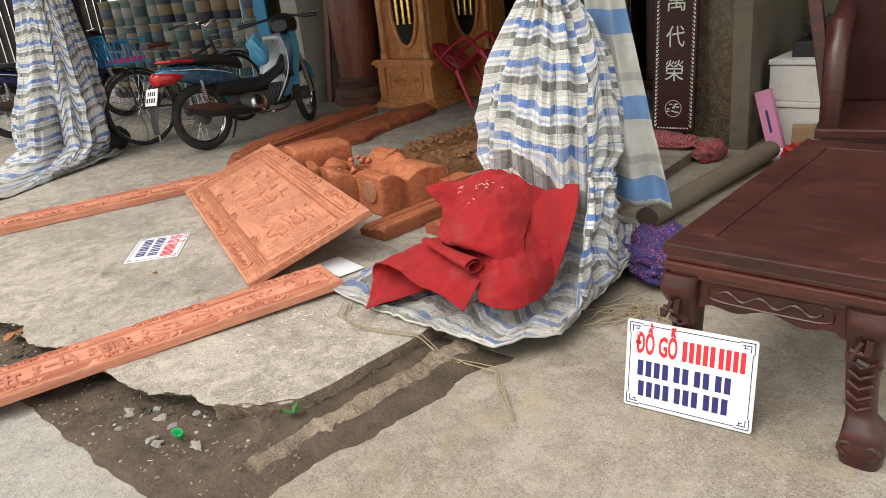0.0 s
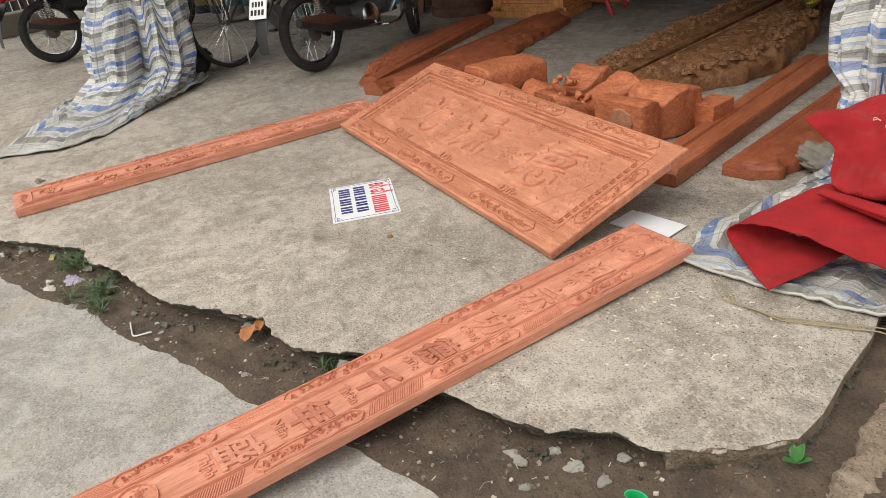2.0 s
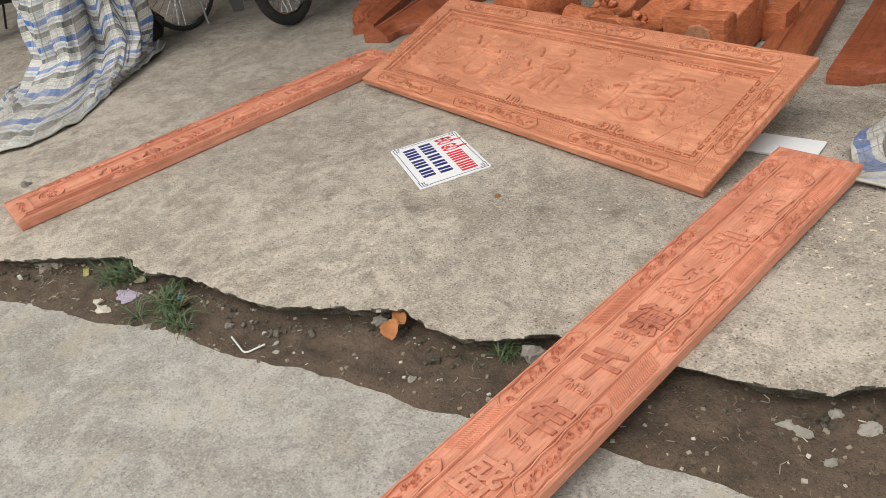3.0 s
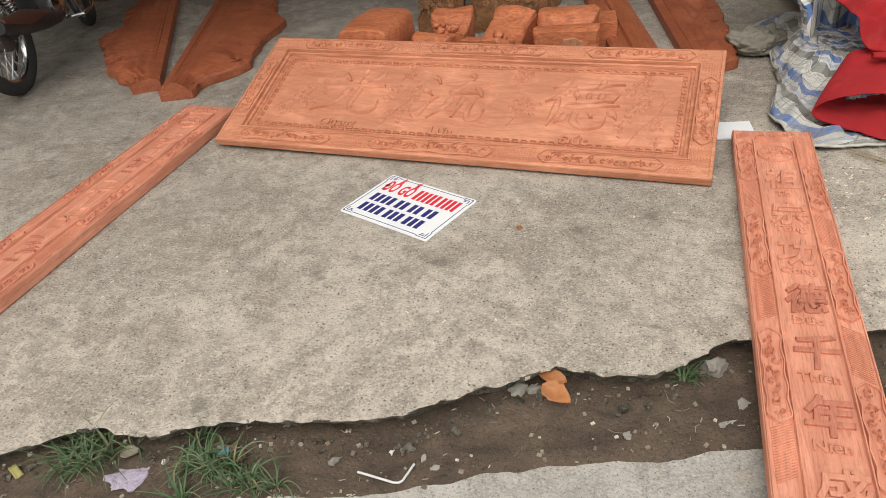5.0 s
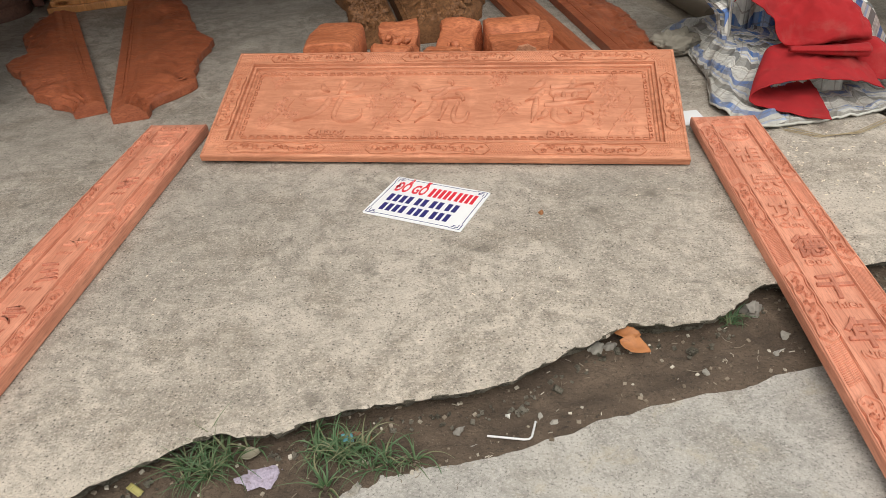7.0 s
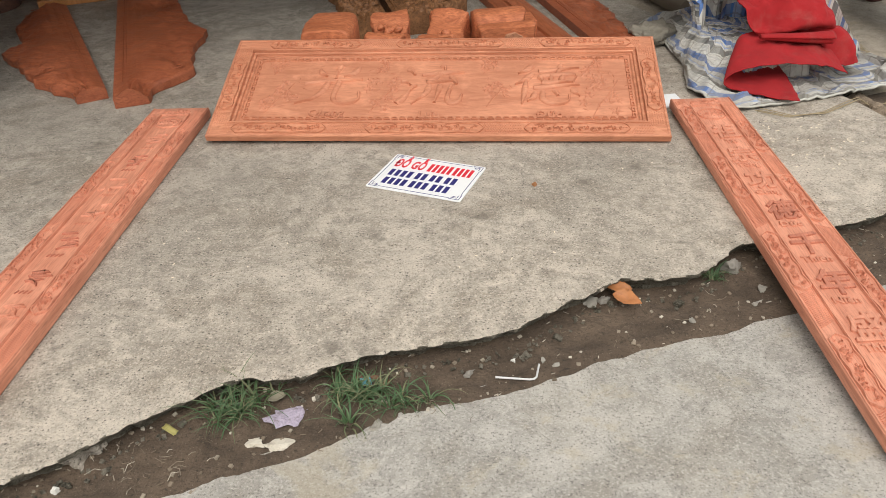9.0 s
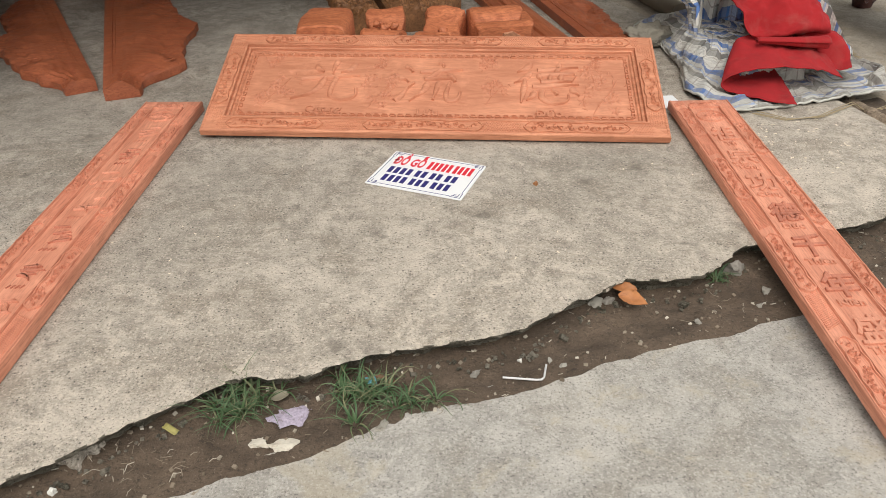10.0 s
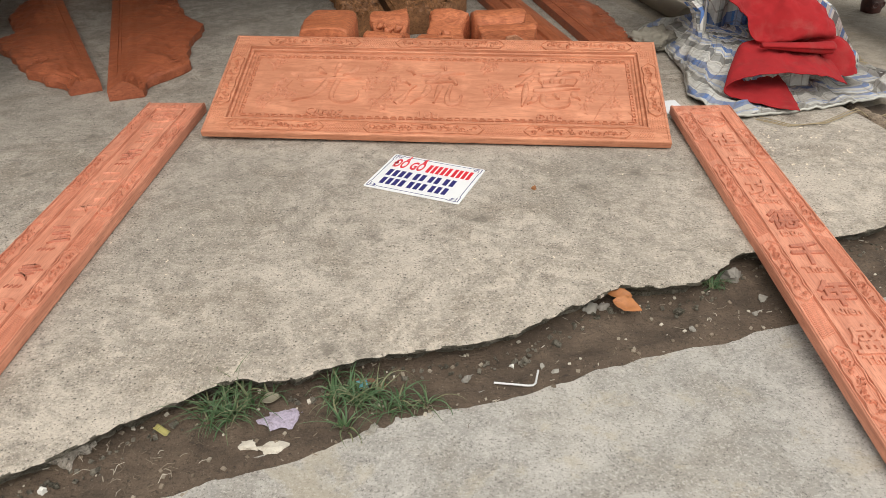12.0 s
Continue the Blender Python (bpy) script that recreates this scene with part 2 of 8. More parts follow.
M_PINK = timber("fresh_pink_wood", (0.77, 0.348, 0.226), (0.54, 0.20, 0.12), 0.62, (16, 1.2, 16), 0.7, 0.35)
M_PINK_DEEP = timber("dark_cut_pink_wood", (0.64, 0.24, 0.15), (0.42, 0.138, 0.082), 0.6, (16, 1.2, 16))
M_PANEL = timber("panel_field_wood", (0.71, 0.318, 0.188), (0.50, 0.190, 0.104), 0.62, (1.6, 9, 9), grain=0.35, blotch=0.55, warp=1.8)
M_RED_WOOD = timber("red_brown_wood", (0.47, 0.145, 0.065), (0.27, 0.07, 0.03), 0.5, blotch=0.5)
M_BLOCK = timber("cut_block_wood", (0.67, 0.235, 0.105), (0.38, 0.105, 0.042), 0.6, (3, 7, 9), grain=0.8, blotch=0.3, warp=2.6)
M_ENDGRAIN = timber("end_grain_wood", (0.52, 0.25, 0.14), (0.36, 0.15, 0.08), 0.75, (14, 14, 14))
M_GOLD_WOOD = timber("ochre_carved_wood", (0.36, 0.168, 0.068), (0.13, 0.054, 0.020), 0.65, (6, 6, 6))
M_CLOCK_WOOD = timber("clock_oak", (0.72, 0.33, 0.115), (0.44, 0.175, 0.055), 0.4, (9, 9, 1.4), sheen=0.2)
M_DARK_WOOD = timber("lacquered_rosewood", (0.085, 0.019, 0.013), (0.030, 0.008, 0.007), 0.38, (1.5, 12, 12), 0.4, sheen=0.12)
M_COLUMN = timber("column_wood", (0.29, 0.088, 0.055), (0.15, 0.047, 0.03), 0.4, (10, 10, 1.2), sheen=0.3)
M_RED = cloth("red_felt", (0.36, 0.010, 0.014), (0.20, 0.006, 0.008), stains=0.22)
M_TARP = striped("striped_plastic_sheet")
M_WHITE = plain("white_enamel", (0.82, 0.83, 0.84), 0.35, 0, 0.05, dirt=0.08)
M_PAPER = plain("white_paper", (0.78, 0.80, 0.82), 0.8, 0, 0.1)
M_INK_RED = plain("red_print", (0.72, 0.03, 0.05), 0.4, 0, 0.05, dirt=0.05)
M_INK_BLUE = plain("navy_print", (0.03, 0.03, 0.17), 0.4, 0, 0.05, dirt=0.05)
M_WALL = plain("limewashed_wall", (0.45, 0.43, 0.38), 0.9, 0, 0.3, 3.0, dirt=0.5)
# dimness inside the shop is put into this wall colour
M_DARK = plain("dim_interior_wall", (0.10, 0.09, 0.08), 0.9, 0, 0.3, 3.0)
M_STEEL = plain("galvanised_steel", (0.42, 0.42, 0.42), 0.45, 0.8, 0.2)
M_CHROME = plain("chrome", (0.75, 0.75, 0.76), 0.16, 1.0, 0.1)
M_BLACK = plain("black_plastic", (0.022, 0.022, 0.024), 0.45, 0, 0.2)
M_RUBBER = plain("tyre_rubber", (0.030, 0.029, 0.028), 0.85, 0, 0.3, grime=(0.14, 0.12, 0.1), dirt=0.4)


# ---- building tools ----
def mesh_of(bm, name, smooth=False, angle=40):
    me = bpy.data.meshes.new(name)
    bmesh.ops.recalc_face_normals(bm, faces=bm.faces[:])
    bm.to_mesh(me)
    bm.free()
    if smooth:
        for f in me.polygons:
            f.use_smooth = True
        me.set_sharp_from_angle(angle=radians(angle))
    return me


def part(name, bm, mat, parent=None, label="", smooth=False, angle=40):
    ob = new(name, mesh_of(bm, name, smooth, angle))
    ob.data.materials.append(mat)
    if parent is not None:
        ob.parent = parent
    if label:
        ob["label"] = label
    return ob


def holder(name, m, label, category, group="", kind=""):
    ob = new(name)
    ob.empty_display_size = 0.05
    ob.matrix_world = m
    return tagged(ob, label, category, group, kind)


def box(bm, x0, x1, y0, y1, z0, z1, bevel=0.0, m=None):
    vs = [bm.verts.new(p) for p in ((x0, y0, z0), (x1, y0, z0), (x1, y1, z0), (x0, y1, z0), (x0, y0, z1), (x1, y0, z1), (x1, y1, z1), (x0, y1, z1))]
    fs = [bm.faces.new([vs[i] for i in q]) for q in ((0, 3, 2, 1), (4, 5, 6, 7), (0, 1, 5, 4), (1, 2, 6, 5), (2, 3, 7, 6), (3, 0, 4, 7))]
    if bevel:
        es = {e for f in fs for e in f.edges}
        got = bmesh.ops.bevel(bm, geom=list(es), offset=bevel, segments=2, affect="EDGES", profile=0.6)
        vs = list({v for f in got["faces"] for v in f.verts} | {v for v in vs if v.is_valid})
    if m is not None:
        for v in vs:
            v.co = m @ v.co
    return vs


def boxed(x0, x1, y0, y1, z0, z1, bevel=0.0):
    bm = bmesh.new()
    box(bm, x0, x1, y0, y1, z0, z1, bevel)
    return bm


def tube(bm, pts, r, seg=8, cap=True, flat=1.0):
    """A round bar along points; r is one radius or one for each point."""
    pts = [Vector(p) for p in pts]
    rs = r if isinstance(r, (list, tuple)) else [r] * len(pts)
    rings, up = [], None
    for i, p in enumerate(pts):
        d = (pts[min(i + 1, len(pts) - 1)] - pts[max(i - 1, 0)]).normalized()
        if up is None:
            up = Vector((0, 0, 1)) if abs(d.z) < 0.9 else Vector((1, 0, 0))
        s = d.cross(up).normalized()
        up = s.cross(d).normalized()
        rings.append([bm.verts.new(p + (s * math.cos(k * math.tau / seg) + up * math.sin(k * math.tau / seg) * flat) * rs[i]) for k in range(seg)])
    for a, b in zip(rings, rings[1:]):
        for k in range(seg):
            bm.faces.new((a[k], a[(k + 1) % seg], b[(k + 1) % seg], b[k]))
    if cap:
        bm.faces.new(rings[0][::-1])
        bm.faces.new(rings[-1])
    return rings


def lathe(bm, profile, seg=24, m=None):
    """Profile of (radius, z) turned about z."""
    rings = [[bm.verts.new((r * math.cos(k * math.tau / seg), r * math.sin(k * math.tau / seg), z)) for k in range(seg)] for r, z in profile]
    for a, b in zip(rings, rings[1:]):
        for k in range(seg):
            bm.faces.new((a[k], a[(k + 1) % seg], b[(k + 1) % seg], b[k]))
    bm.faces.new(rings[0][::-1])
    bm.faces.new(rings[-1])
    if m is not None:
        for ring in rings:
            for v in ring:
                v.co = m @ v.co


def prism(bm, outline, z0, z1, bevel=0.0):
    """A flat outline pushed up from z0 to z1, with a small chamfer on its upper rim."""
    n = len(outline)
    low = [bm.verts.new((x, y, z0)) for x, y in outline]
    mid = [bm.verts.new((x, y, z1 - bevel)) for x, y in outline]
    rows = [low, mid]
    if bevel:
        cx, cy = sum(p[0] for p in outline) / n, sum(p[1] for p in outline) / n
        top = []
        for i, (x, y) in enumerate(outline):
            (x0, y0), (x1, y1) = outline[i - 1], outline[(i + 1) % n]
            nx, ny = -(y1 - y0), x1 - x0
            k = bevel / (math.hypot(nx, ny) or 1)
            top.append(bm.verts.new((x + nx * k, y + ny * k, z1)))
        rows.append(top)
    for a, b in zip(rows, rows[1:]):
        for i in range(n):
            bm.faces.new((a[i], a[(i + 1) % n], b[(i + 1) % n], b[i]))
    bm.faces.new(low[::-1])
    bm.faces.new(rows[-1])


def lettering(text, size, depth, width=None, thick=0.0, round_off=0.0016):
    """A raised mesh of a word, its lower left corner at 0; stretched to width where given."""
    c = bpy.data.curves.new("word", "FONT")
    c.body, c.size, c.extrude, c.resolution_u, c.offset = text, size, depth, 2, thick
    if depth > 0.002:
        c.bevel_depth = round_off
        c.bevel_resolution = 1 if round_off > 0.002 else 0
    ob = bpy.data.objects.new("word", c)
    scene.collection.objects.link(ob)
    dg = bpy.context.evaluated_depsgraph_get()
    me = bpy.data.meshes.new_from_object(ob.evaluated_get(dg))
    bpy.data.objects.remove(ob)
    bm = bmesh.new()
    bm.from_mesh(me)
    bpy.data.meshes.remove(me)
    xs, ys = [v.co.x for v in bm.verts], [v.co.y for v in bm.verts]
    x0, x1, y0, y1 = min(xs), max(xs), min(ys), max(ys)
    kx = width / (x1 - x0) if width else 1.0
    for v in bm.verts:
        v.co.x, v.co.y = (v.co.x - x0) * kx, v.co.y - y0
    return bm, (x1 - x0) * kx, y1 - y0


def fbm(x, y, z=0.0, octaves=4):
    return noise.fractal(Vector((x, y, z)), 0.9, 2.1, octaves)


# ---- ground ----
def make_ground():
    """One sheet out to the horizon, laid along the street, sunk where the gutter and the slab lie."""
    al = [-300, -120, -50, -25, -14] + [-9 + 0.4 * i for i in range(29)] + [2.62, 2.78, 2.9, 3.05] + [3.4 + 0.4 * i for i in range(14)] + [12, 25, 50, 120, 300]
    bl = [-300, -120, -50, -25, -14] + [-9 + 0.4 * i for i in range(17)] + [-2.3, -2.05, -1.9, -1.80, -1.76, -1.70, -1.3, -0.9, -0.5] + [0.3 * i for i in range(26)] + [12, 25, 50, 120, 300]
    bm = bmesh.new()
    grid = []
    for a in al:
        col = []
        for b in bl:
            q = shop(a, b)
            z = road_z(q.x, q.y) + 0.004 * fbm(q.x * 0.7, q.y * 0.7)
            if b > -1.75 and a < 2.7 and -15 < a:
                z = -0.13
            col.append(bm.verts.new((q.x, q.y, z)))
        grid.append(col)
    for i in range(len(al) - 1):
        for j in range(len(bl) - 1):
            bm.faces.new((grid[i][j], grid[i + 1][j], grid[i + 1][j + 1], grid[i][j + 1]))
    ob = part("ground", bm, M_ROAD, smooth=True)
    tagged(ob, "pale grey worn concrete road and driveway surface", "ground", kind="structure")


SLAB_EDGE = [(-14, -8.5), (-4, -3.72), (-1, -2.3), (0.14, -1.77), (0.25, -1.70), (0.37, -1.58), (0.53, -1.46), (0.60, -1.42), (0.74, -1.41), (0.84, -1.36), (0.97, -1.30), (1.13, -1.27),
             (1.32, -1.20), (1.43, -1.11), (1.54, -1.03), (1.64, -0.95), (1.77, -0.955), (1.88, -0.92), (1.98, -0.81), (2.09, -0.74), (2.24, -0.70), (2.38, -0.63), (2.52, -0.58), (2.64, -0.52),
             (2.73, -0.40), (2.86, -0.33), (2.94, -0.22), (3.01, -0.06), (2.99, 0.05), (2.93, 0.21), (2.87, 0.41)]


def make_slab():
    pts = []
    for (x0, y0), (x1, y1) in zip(SLAB_EDGE, SLAB_EDGE[1:]):
        d = math.hypot(x1 - x0, y1 - y0)
        k = max(1, int(d / (0.014 if x0 > -4.1 else 1.0)))
        for i in range(k):
            x, y = x0 + (x1 - x0) * i / k, y0 + (y1 - y0) * i / k
            w = 0.016 * fbm(x * 5, y * 5) + 0.008 * fbm(x * 19, y * 19, 3) + 0.0035 * fbm(x * 60, y * 60, 5)
            pts.append((x + w * 0.43, y - w * 0.9))
    corner = shop(2.78, 2.2)
    pts += [(2.87, 0.41), (corner.x, corner.y)]
    for a, b in ((2.78, 9.5), (-14, 9.5)):
        q = shop(a, b)
        pts.append((q.x, q.y))
    bm = bmesh.new()
    rings = []
    for depth, push in ((0.0, 0.0), (0.005, 0.003), (0.014, -0.003), (0.030, -0.022), (0.055, -0.045), (0.16, -0.05)):
        ring = []
        for i, (x, y) in enumerate(pts):
            rough = push * (0.15 if x > 2.86 or y > -0.28 else 1.0) + (0.009 * fbm(x * 20, y * 20, depth * 60) if 0 < i < len(pts) - 4 and depth > 0 else 0)
            ring.append(bm.verts.new((x + 0.43 * rough, y - 0.9 * rough, -depth)))
        rings.append(ring)
    n = len(pts)
    for a, b in zip(rings, rings[1:]):
        for i in range(n):
            bm.faces.new((a[i], b[i], b[(i + 1) % n], a[(i + 1) % n]))
    for tri in geometry.tessellate_polygon([[Vector((x, y, 0)) for x, y in pts]]):
        bm.faces.new([rings[0][k] for k in tri])
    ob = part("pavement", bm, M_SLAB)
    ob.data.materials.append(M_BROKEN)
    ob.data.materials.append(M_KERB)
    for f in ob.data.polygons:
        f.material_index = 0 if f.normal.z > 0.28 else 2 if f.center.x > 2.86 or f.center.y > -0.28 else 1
    tagged(ob, "raised grey concrete forecourt slab with a broken front edge", "pavement", kind="structure")


def dirt_material():
    m, n, l, p = material("damp_silt")
    v = coords(n, l)
    a = noisy(n, l, v, 7, 6, 0.65, 0.3)
    f = noisy(n, l, v, 110, 4, 0.7)
    c = mix(n, l, ramp(n, l, a, [(0.35, 0.0), (0.68, 1.0)]), (0.068, 0.047, 0.032), (0.142, 0.101, 0.070))
    c = mix(n, l, ramp(n, l, f, [(0.60, 0.0), (0.70, 0.35)]), c, (0.22, 0.175, 0.13))
    c = mix(n, l, ramp(n, l, f, [(0.36, 0.7), (0.44, 0.0)]), c, (0.03, 0.023, 0.016))
    tiny = noisy(n, l, v, 210, 2, 0.6)
    c = mix(n, l, ramp(n, l, tiny, [(0.66, 0.0), (0.70, 0.5)]), c, (0.30, 0.25, 0.19))
    dry = noisy(n, l, coords(n, l, (1, 2.4, 1), turn=(0, 0, -0.45)), 9.0, 7, 0.7, 1.0)
    c = mix(n, l, ramp(n, l, dry, [(0.485, 0.0), (0.5, 0.7), (0.515, 0.0)]), c, (0.025, 0.018, 0.012))
    l.new(c, p.inputs["Base Color"])
    p.inputs["Roughness"].default_value = 0.9
    bump(n, l, p, maths(n, l, "ADD", a, f), 0.65, 0.012)
    return m


M_DIRT = dirt_material()


def dirt_top(a, b):
    """Height of the silt in the gutter, in the street's axes."""
    road_side = b - (-1.806 - 0.039 * max(0, min(1, (a - 0.85) * 2.5)) + 0.025 * fbm(a * 2.2, 1.0) + 0.012 * fbm(a * 9, 2.0) - 0.05 * max(0, min(1, (a - 1.8) * 2)))
    drive_side = (2.890 + 0.20 * (b + 1.6) + 0.035 * fbm(b * 5, 7.0)) - a
    inside = min(road_side, drive_side, (-0.75 - b) * 0.6)
    lump = 0.007 * fbm(a * 6, b * 6) + 0.008 * fbm(a * 22, b * 22, 5)
    near_edge = max(0.0, min(1.0, (b + 1.72 + 0.14 * max(0, min(1, a - 1.6))) / 0.1))
    hollow = 0.018 * max(0.0, min(1.0, (b + 1.80) * 9)) * max(0.0, min(1.0, (2.62 - a) * 6))
    return -0.068 - hollow + min(0.010, inside * 0.30) + lump * max(0, min(1, inside * 14)) + 0.010 * near_edge


def make_gutter():
    al = [-12 + 0.25 * i for i in range(36)] + [-3 + 0.012 * i for i in range(520)]
    bl = [-2.0 + 0.012 * i for i in range(110)]
    bm = bmesh.new()
    grid = []
    for a in al:
        col = []
        for b in bl:
            q = shop(a, b)
            col.append(bm.verts.new((q.x, q.y, dirt_top(a, b))))
        grid.append(col)
    for i in range(len(al) - 1):
        for j in range(len(bl) - 1):
            if max(v.co.z for v in (grid[i][j], grid[i + 1][j], grid[i + 1][j + 1], grid[i][j + 1])) > -0.125:
                bm.faces.new((grid[i][j], grid[i + 1][j], grid[i + 1][j + 1], grid[i][j + 1]))
    tagged(part("gutter", bm, M_DIRT, smooth=True, angle=80), "damp brown silt and grit lying in the broken gutter", "dirt", kind="structure")
    bm = bmesh.new()
    rows = []
    for i in range(92):
        b = -1.66 + 0.0105 * i
        row = []
        w0, w1 = 0.016 * fbm(b * 9, 0) + 0.008 * fbm(b * 40, 1), 0.018 * fbm(b * 9, 4) + 0.008 * fbm(b * 40, 5)
        lean = 0.13 * (b + 1.46)
        for k, (a, z) in enumerate(((2.755, -0.12), (2.770, -0.052), (2.785, -0.036), (2.81, -0.030), (2.835, -0.034), (2.865, -0.056), (2.885, -0.10))):
            q = shop(a + lean + (w0 if k < 3 else w1), b, z + 0.009 * fbm(a * 16, b * 16, 8) + 0.005 * fbm(a * 60, b * 60, 3))
            row.append(bm.verts.new(q))
        rows.append(row)
    for r0, r1 in zip(rows, rows[1:]):
        for k in range(6):
            bm.faces.new((r0[k], r1[k], r1[k + 1], r0[k + 1]))
    bm.faces.new(rows[0])
    bm.faces.new(rows[-1][::-1])
    tagged(part("kerb", bm, M_KERB, smooth=True), "narrow crumbling concrete kerb strip beside the slab", "kerb", kind="structure")


make_ground()
make_slab()
make_gutter()


# ---- the carved wooden set lying on the forecourt ----
def swirl(bm, cx, cy, z, size, turn, lift, flip=1, loops=0.8, seg=9, width=0.22):
    """A raised leaf scroll: a tapered ridge that curls in."""
    rows = []
    for i in range(seg + 1):
        t = i / seg
        ang = turn + flip * t * loops * math.tau
        r = size * (1 - 0.75 * t)
        x, y = cx + r * math.cos(ang), cy + r * math.sin(ang)
        w = size * width * math.sin(math.pi * (0.12 + 0.8 * t))
        nx, ny = math.cos(ang), math.sin(ang)
        rows.append((bm.verts.new((x - nx * w, y - ny * w, z)), bm.verts.new((x, y, z + lift)), bm.verts.new((x + nx * w, y + ny * w, z))))
    for a, b in zip(rows, rows[1:]):
        bm.faces.new((a[0], a[1], b[1], b[0]))
        bm.faces.new((a[1], a[2], b[2], b[1]))


def leaf_ridge(bm, x, y, z, length, turn, lift, fat=0.3):
    d, s = Vector((math.cos(turn), math.sin(turn), 0)), Vector((-math.sin(turn), math.cos(turn), 0))
    o = Vector((x, y, z))
    a, b = bm.verts.new(o), bm.verts.new(o + d * length)
    m = bm.verts.new(o + d * length * 0.5 + Vector((0, 0, lift)))
    l, r = bm.verts.new(o + d * length * 0.45 + s * length * fat), bm.verts.new(o + d * length * 0.45 - s * length * fat)
    for f in ((a, m, l), (l, m, b), (b, m, r), (r, m, a)):
        bm.faces.new(f)


def ridge(bm, x0, y0, x1, y1, z, w, lift):
    d = Vector((x1 - x0, y1 - y0, 0)).normalized()
    s = Vector((-d.y, d.x, 0)) * w
    p, q, up = Vector((x0, y0, z)), Vector((x1, y1, z)), Vector((0, 0, lift))
    v = [bm.verts.new(k) for k in (p - s, p - s * 0.4 + up, p + s * 0.4 + up, p + s, q - s, q - s * 0.4 + up, q + s * 0.4 + up, q + s)]
    for i in range(3):
        bm.faces.new((v[i], v[i + 1], v[i + 5], v[i + 4]))
    bm.faces.new((v[3], v[2], v[1], v[0]))
    bm.faces.new((v[4], v[5], v[6], v[7]))


def scrollwork(bm, x0, x1, y0, y1, z, lift, rnd, n):
    """Leaves, scrolls and buds packed into a cartouche."""
    h = y1 - y0
    for i in range(n):
        x = x0 + (x1 - x0) * (i + 0.5) / n + rnd.uniform(-0.3, 0.3) * (x1 - x0) / n
        y = (y0 + y1) / 2 + rnd.uniform(-0.22, 0.22) * h
        swirl(bm, x, y, z, rnd.uniform(0.16, 0.30) * h, rnd.uniform(0, 6.3), lift, rnd.choice((-1, 1)), rnd.uniform(0.6, 1.0))
        for _ in range(3):
            leaf_ridge(bm, x + rnd.uniform(-0.3, 0.3) * h, y + rnd.uniform(-0.25, 0.25) * h, z, rnd.uniform(0.15, 0.34) * h, rnd.uniform(0, 6.3), lift * 0.8, rnd.uniform(0.16, 0.3))


def cartouche(bm, x0, x1, y0, y1, z, lift, w=0.004):
    """A raised lobed border round a carved field."""
    h = (y1 - y0) / 2
    cy = (y0 + y1) / 2
    pts = []
    for k in range(9):
        a = math.pi / 2 + math.pi * k / 8
        pts.append((x0 + h + h * (1 + 0.16 * math.cos(4 * a)) * math.cos(a), cy + h * math.sin(a)))
    for k in range(1, 12):
        pts.append((x0 + h + (x1 - x0 - 2 * h) * k / 12, y0 + 0.10 * h * (1 - math.cos(k * math.pi / 2))))
    for k in range(9):
        a = -math.pi / 2 + math.pi * k / 8
        pts.append((x1 - h + h * (1 + 0.16 * math.cos(4 * a)) * math.cos(a), cy + h * math.sin(a)))
    for k in range(1, 12):
        pts.append((x1 - h - (x1 - x0 - 2 * h) * k / 12, y1 - 0.10 * h * (1 - math.cos(k * math.pi / 2))))
    prism(bm, pts, z, z + lift * 0.45, lift * 0.2)
    for p, q in zip(pts, pts[1:] + pts[:1]):
        ridge(bm, *p, *q, z, w, lift * 1.05)


def flower(bm, x, y, z, size, lift, rnd, petals=6):
    for k in range(petals):
        leaf_ridge(bm, x, y, z, size * rnd.uniform(0.8, 1.15), k * math.tau / petals + rnd.uniform(-0.2, 0.2), lift, 0.26)


def hatch(bm, x0, x1, y0, y1, z, lift, step, slope=1):
    """Fine slanting bars between two cartouches."""
    x = x0
    h = y1 - y0
    while x < x1:
        ridge(bm, x, y0, x + slope * h * 0.6, y1, z, step * 0.28, lift)
        x += step


def eased(a, b, c, d, t):
    """A smooth curve through b and c."""
    return b + (c - a) * (0.5 * t) + (a * 2 - b * 5 + c * 4 - d) * (0.5 * t * t) + (b * 3 - a - c * 3 + d) * (0.5 * t ** 3)


def along_row(row, t):
    k = min(int(t), len(row) - 2)
    return eased(row[max(0, k - 1)], row[k], row[k + 1], row[min(len(row) - 1, k + 2)], t - k)


PANEL_W, PANEL_H, PANEL_T = 1.967, 0.671, 0.038


def brushed(bm, seed, amount):
    """Sways and swells straight strokes as a brush would."""
    for _ in range(2):
        long_edges = [e for e in bm.edges if e.calc_length() > 0.022]
        if long_edges:
            bmesh.ops.subdivide_edges(bm, edges=long_edges, cuts=1)
    bmesh.ops.triangulate(bm, faces=bm.faces[:])
    for v in bm.verts:
        x, y = v.co.x, v.co.y
        k = max(0.45, amount / 0.014)
        v.co.x += amount * (noise.noise((x * 8 / k, y * 8 / k, seed * 7)) + 0.12 * noise.noise((x * 22 / k, y * 22 / k, seed * 9))) + 0.10 * y
        v.co.y += amount * (noise.noise((x * 8 / k, y * 8 / k, seed * 7 + 40)) + 0.12 * noise.noise((x * 22 / k, y * 22 / k, seed * 9 + 40))) + 0.03 * x


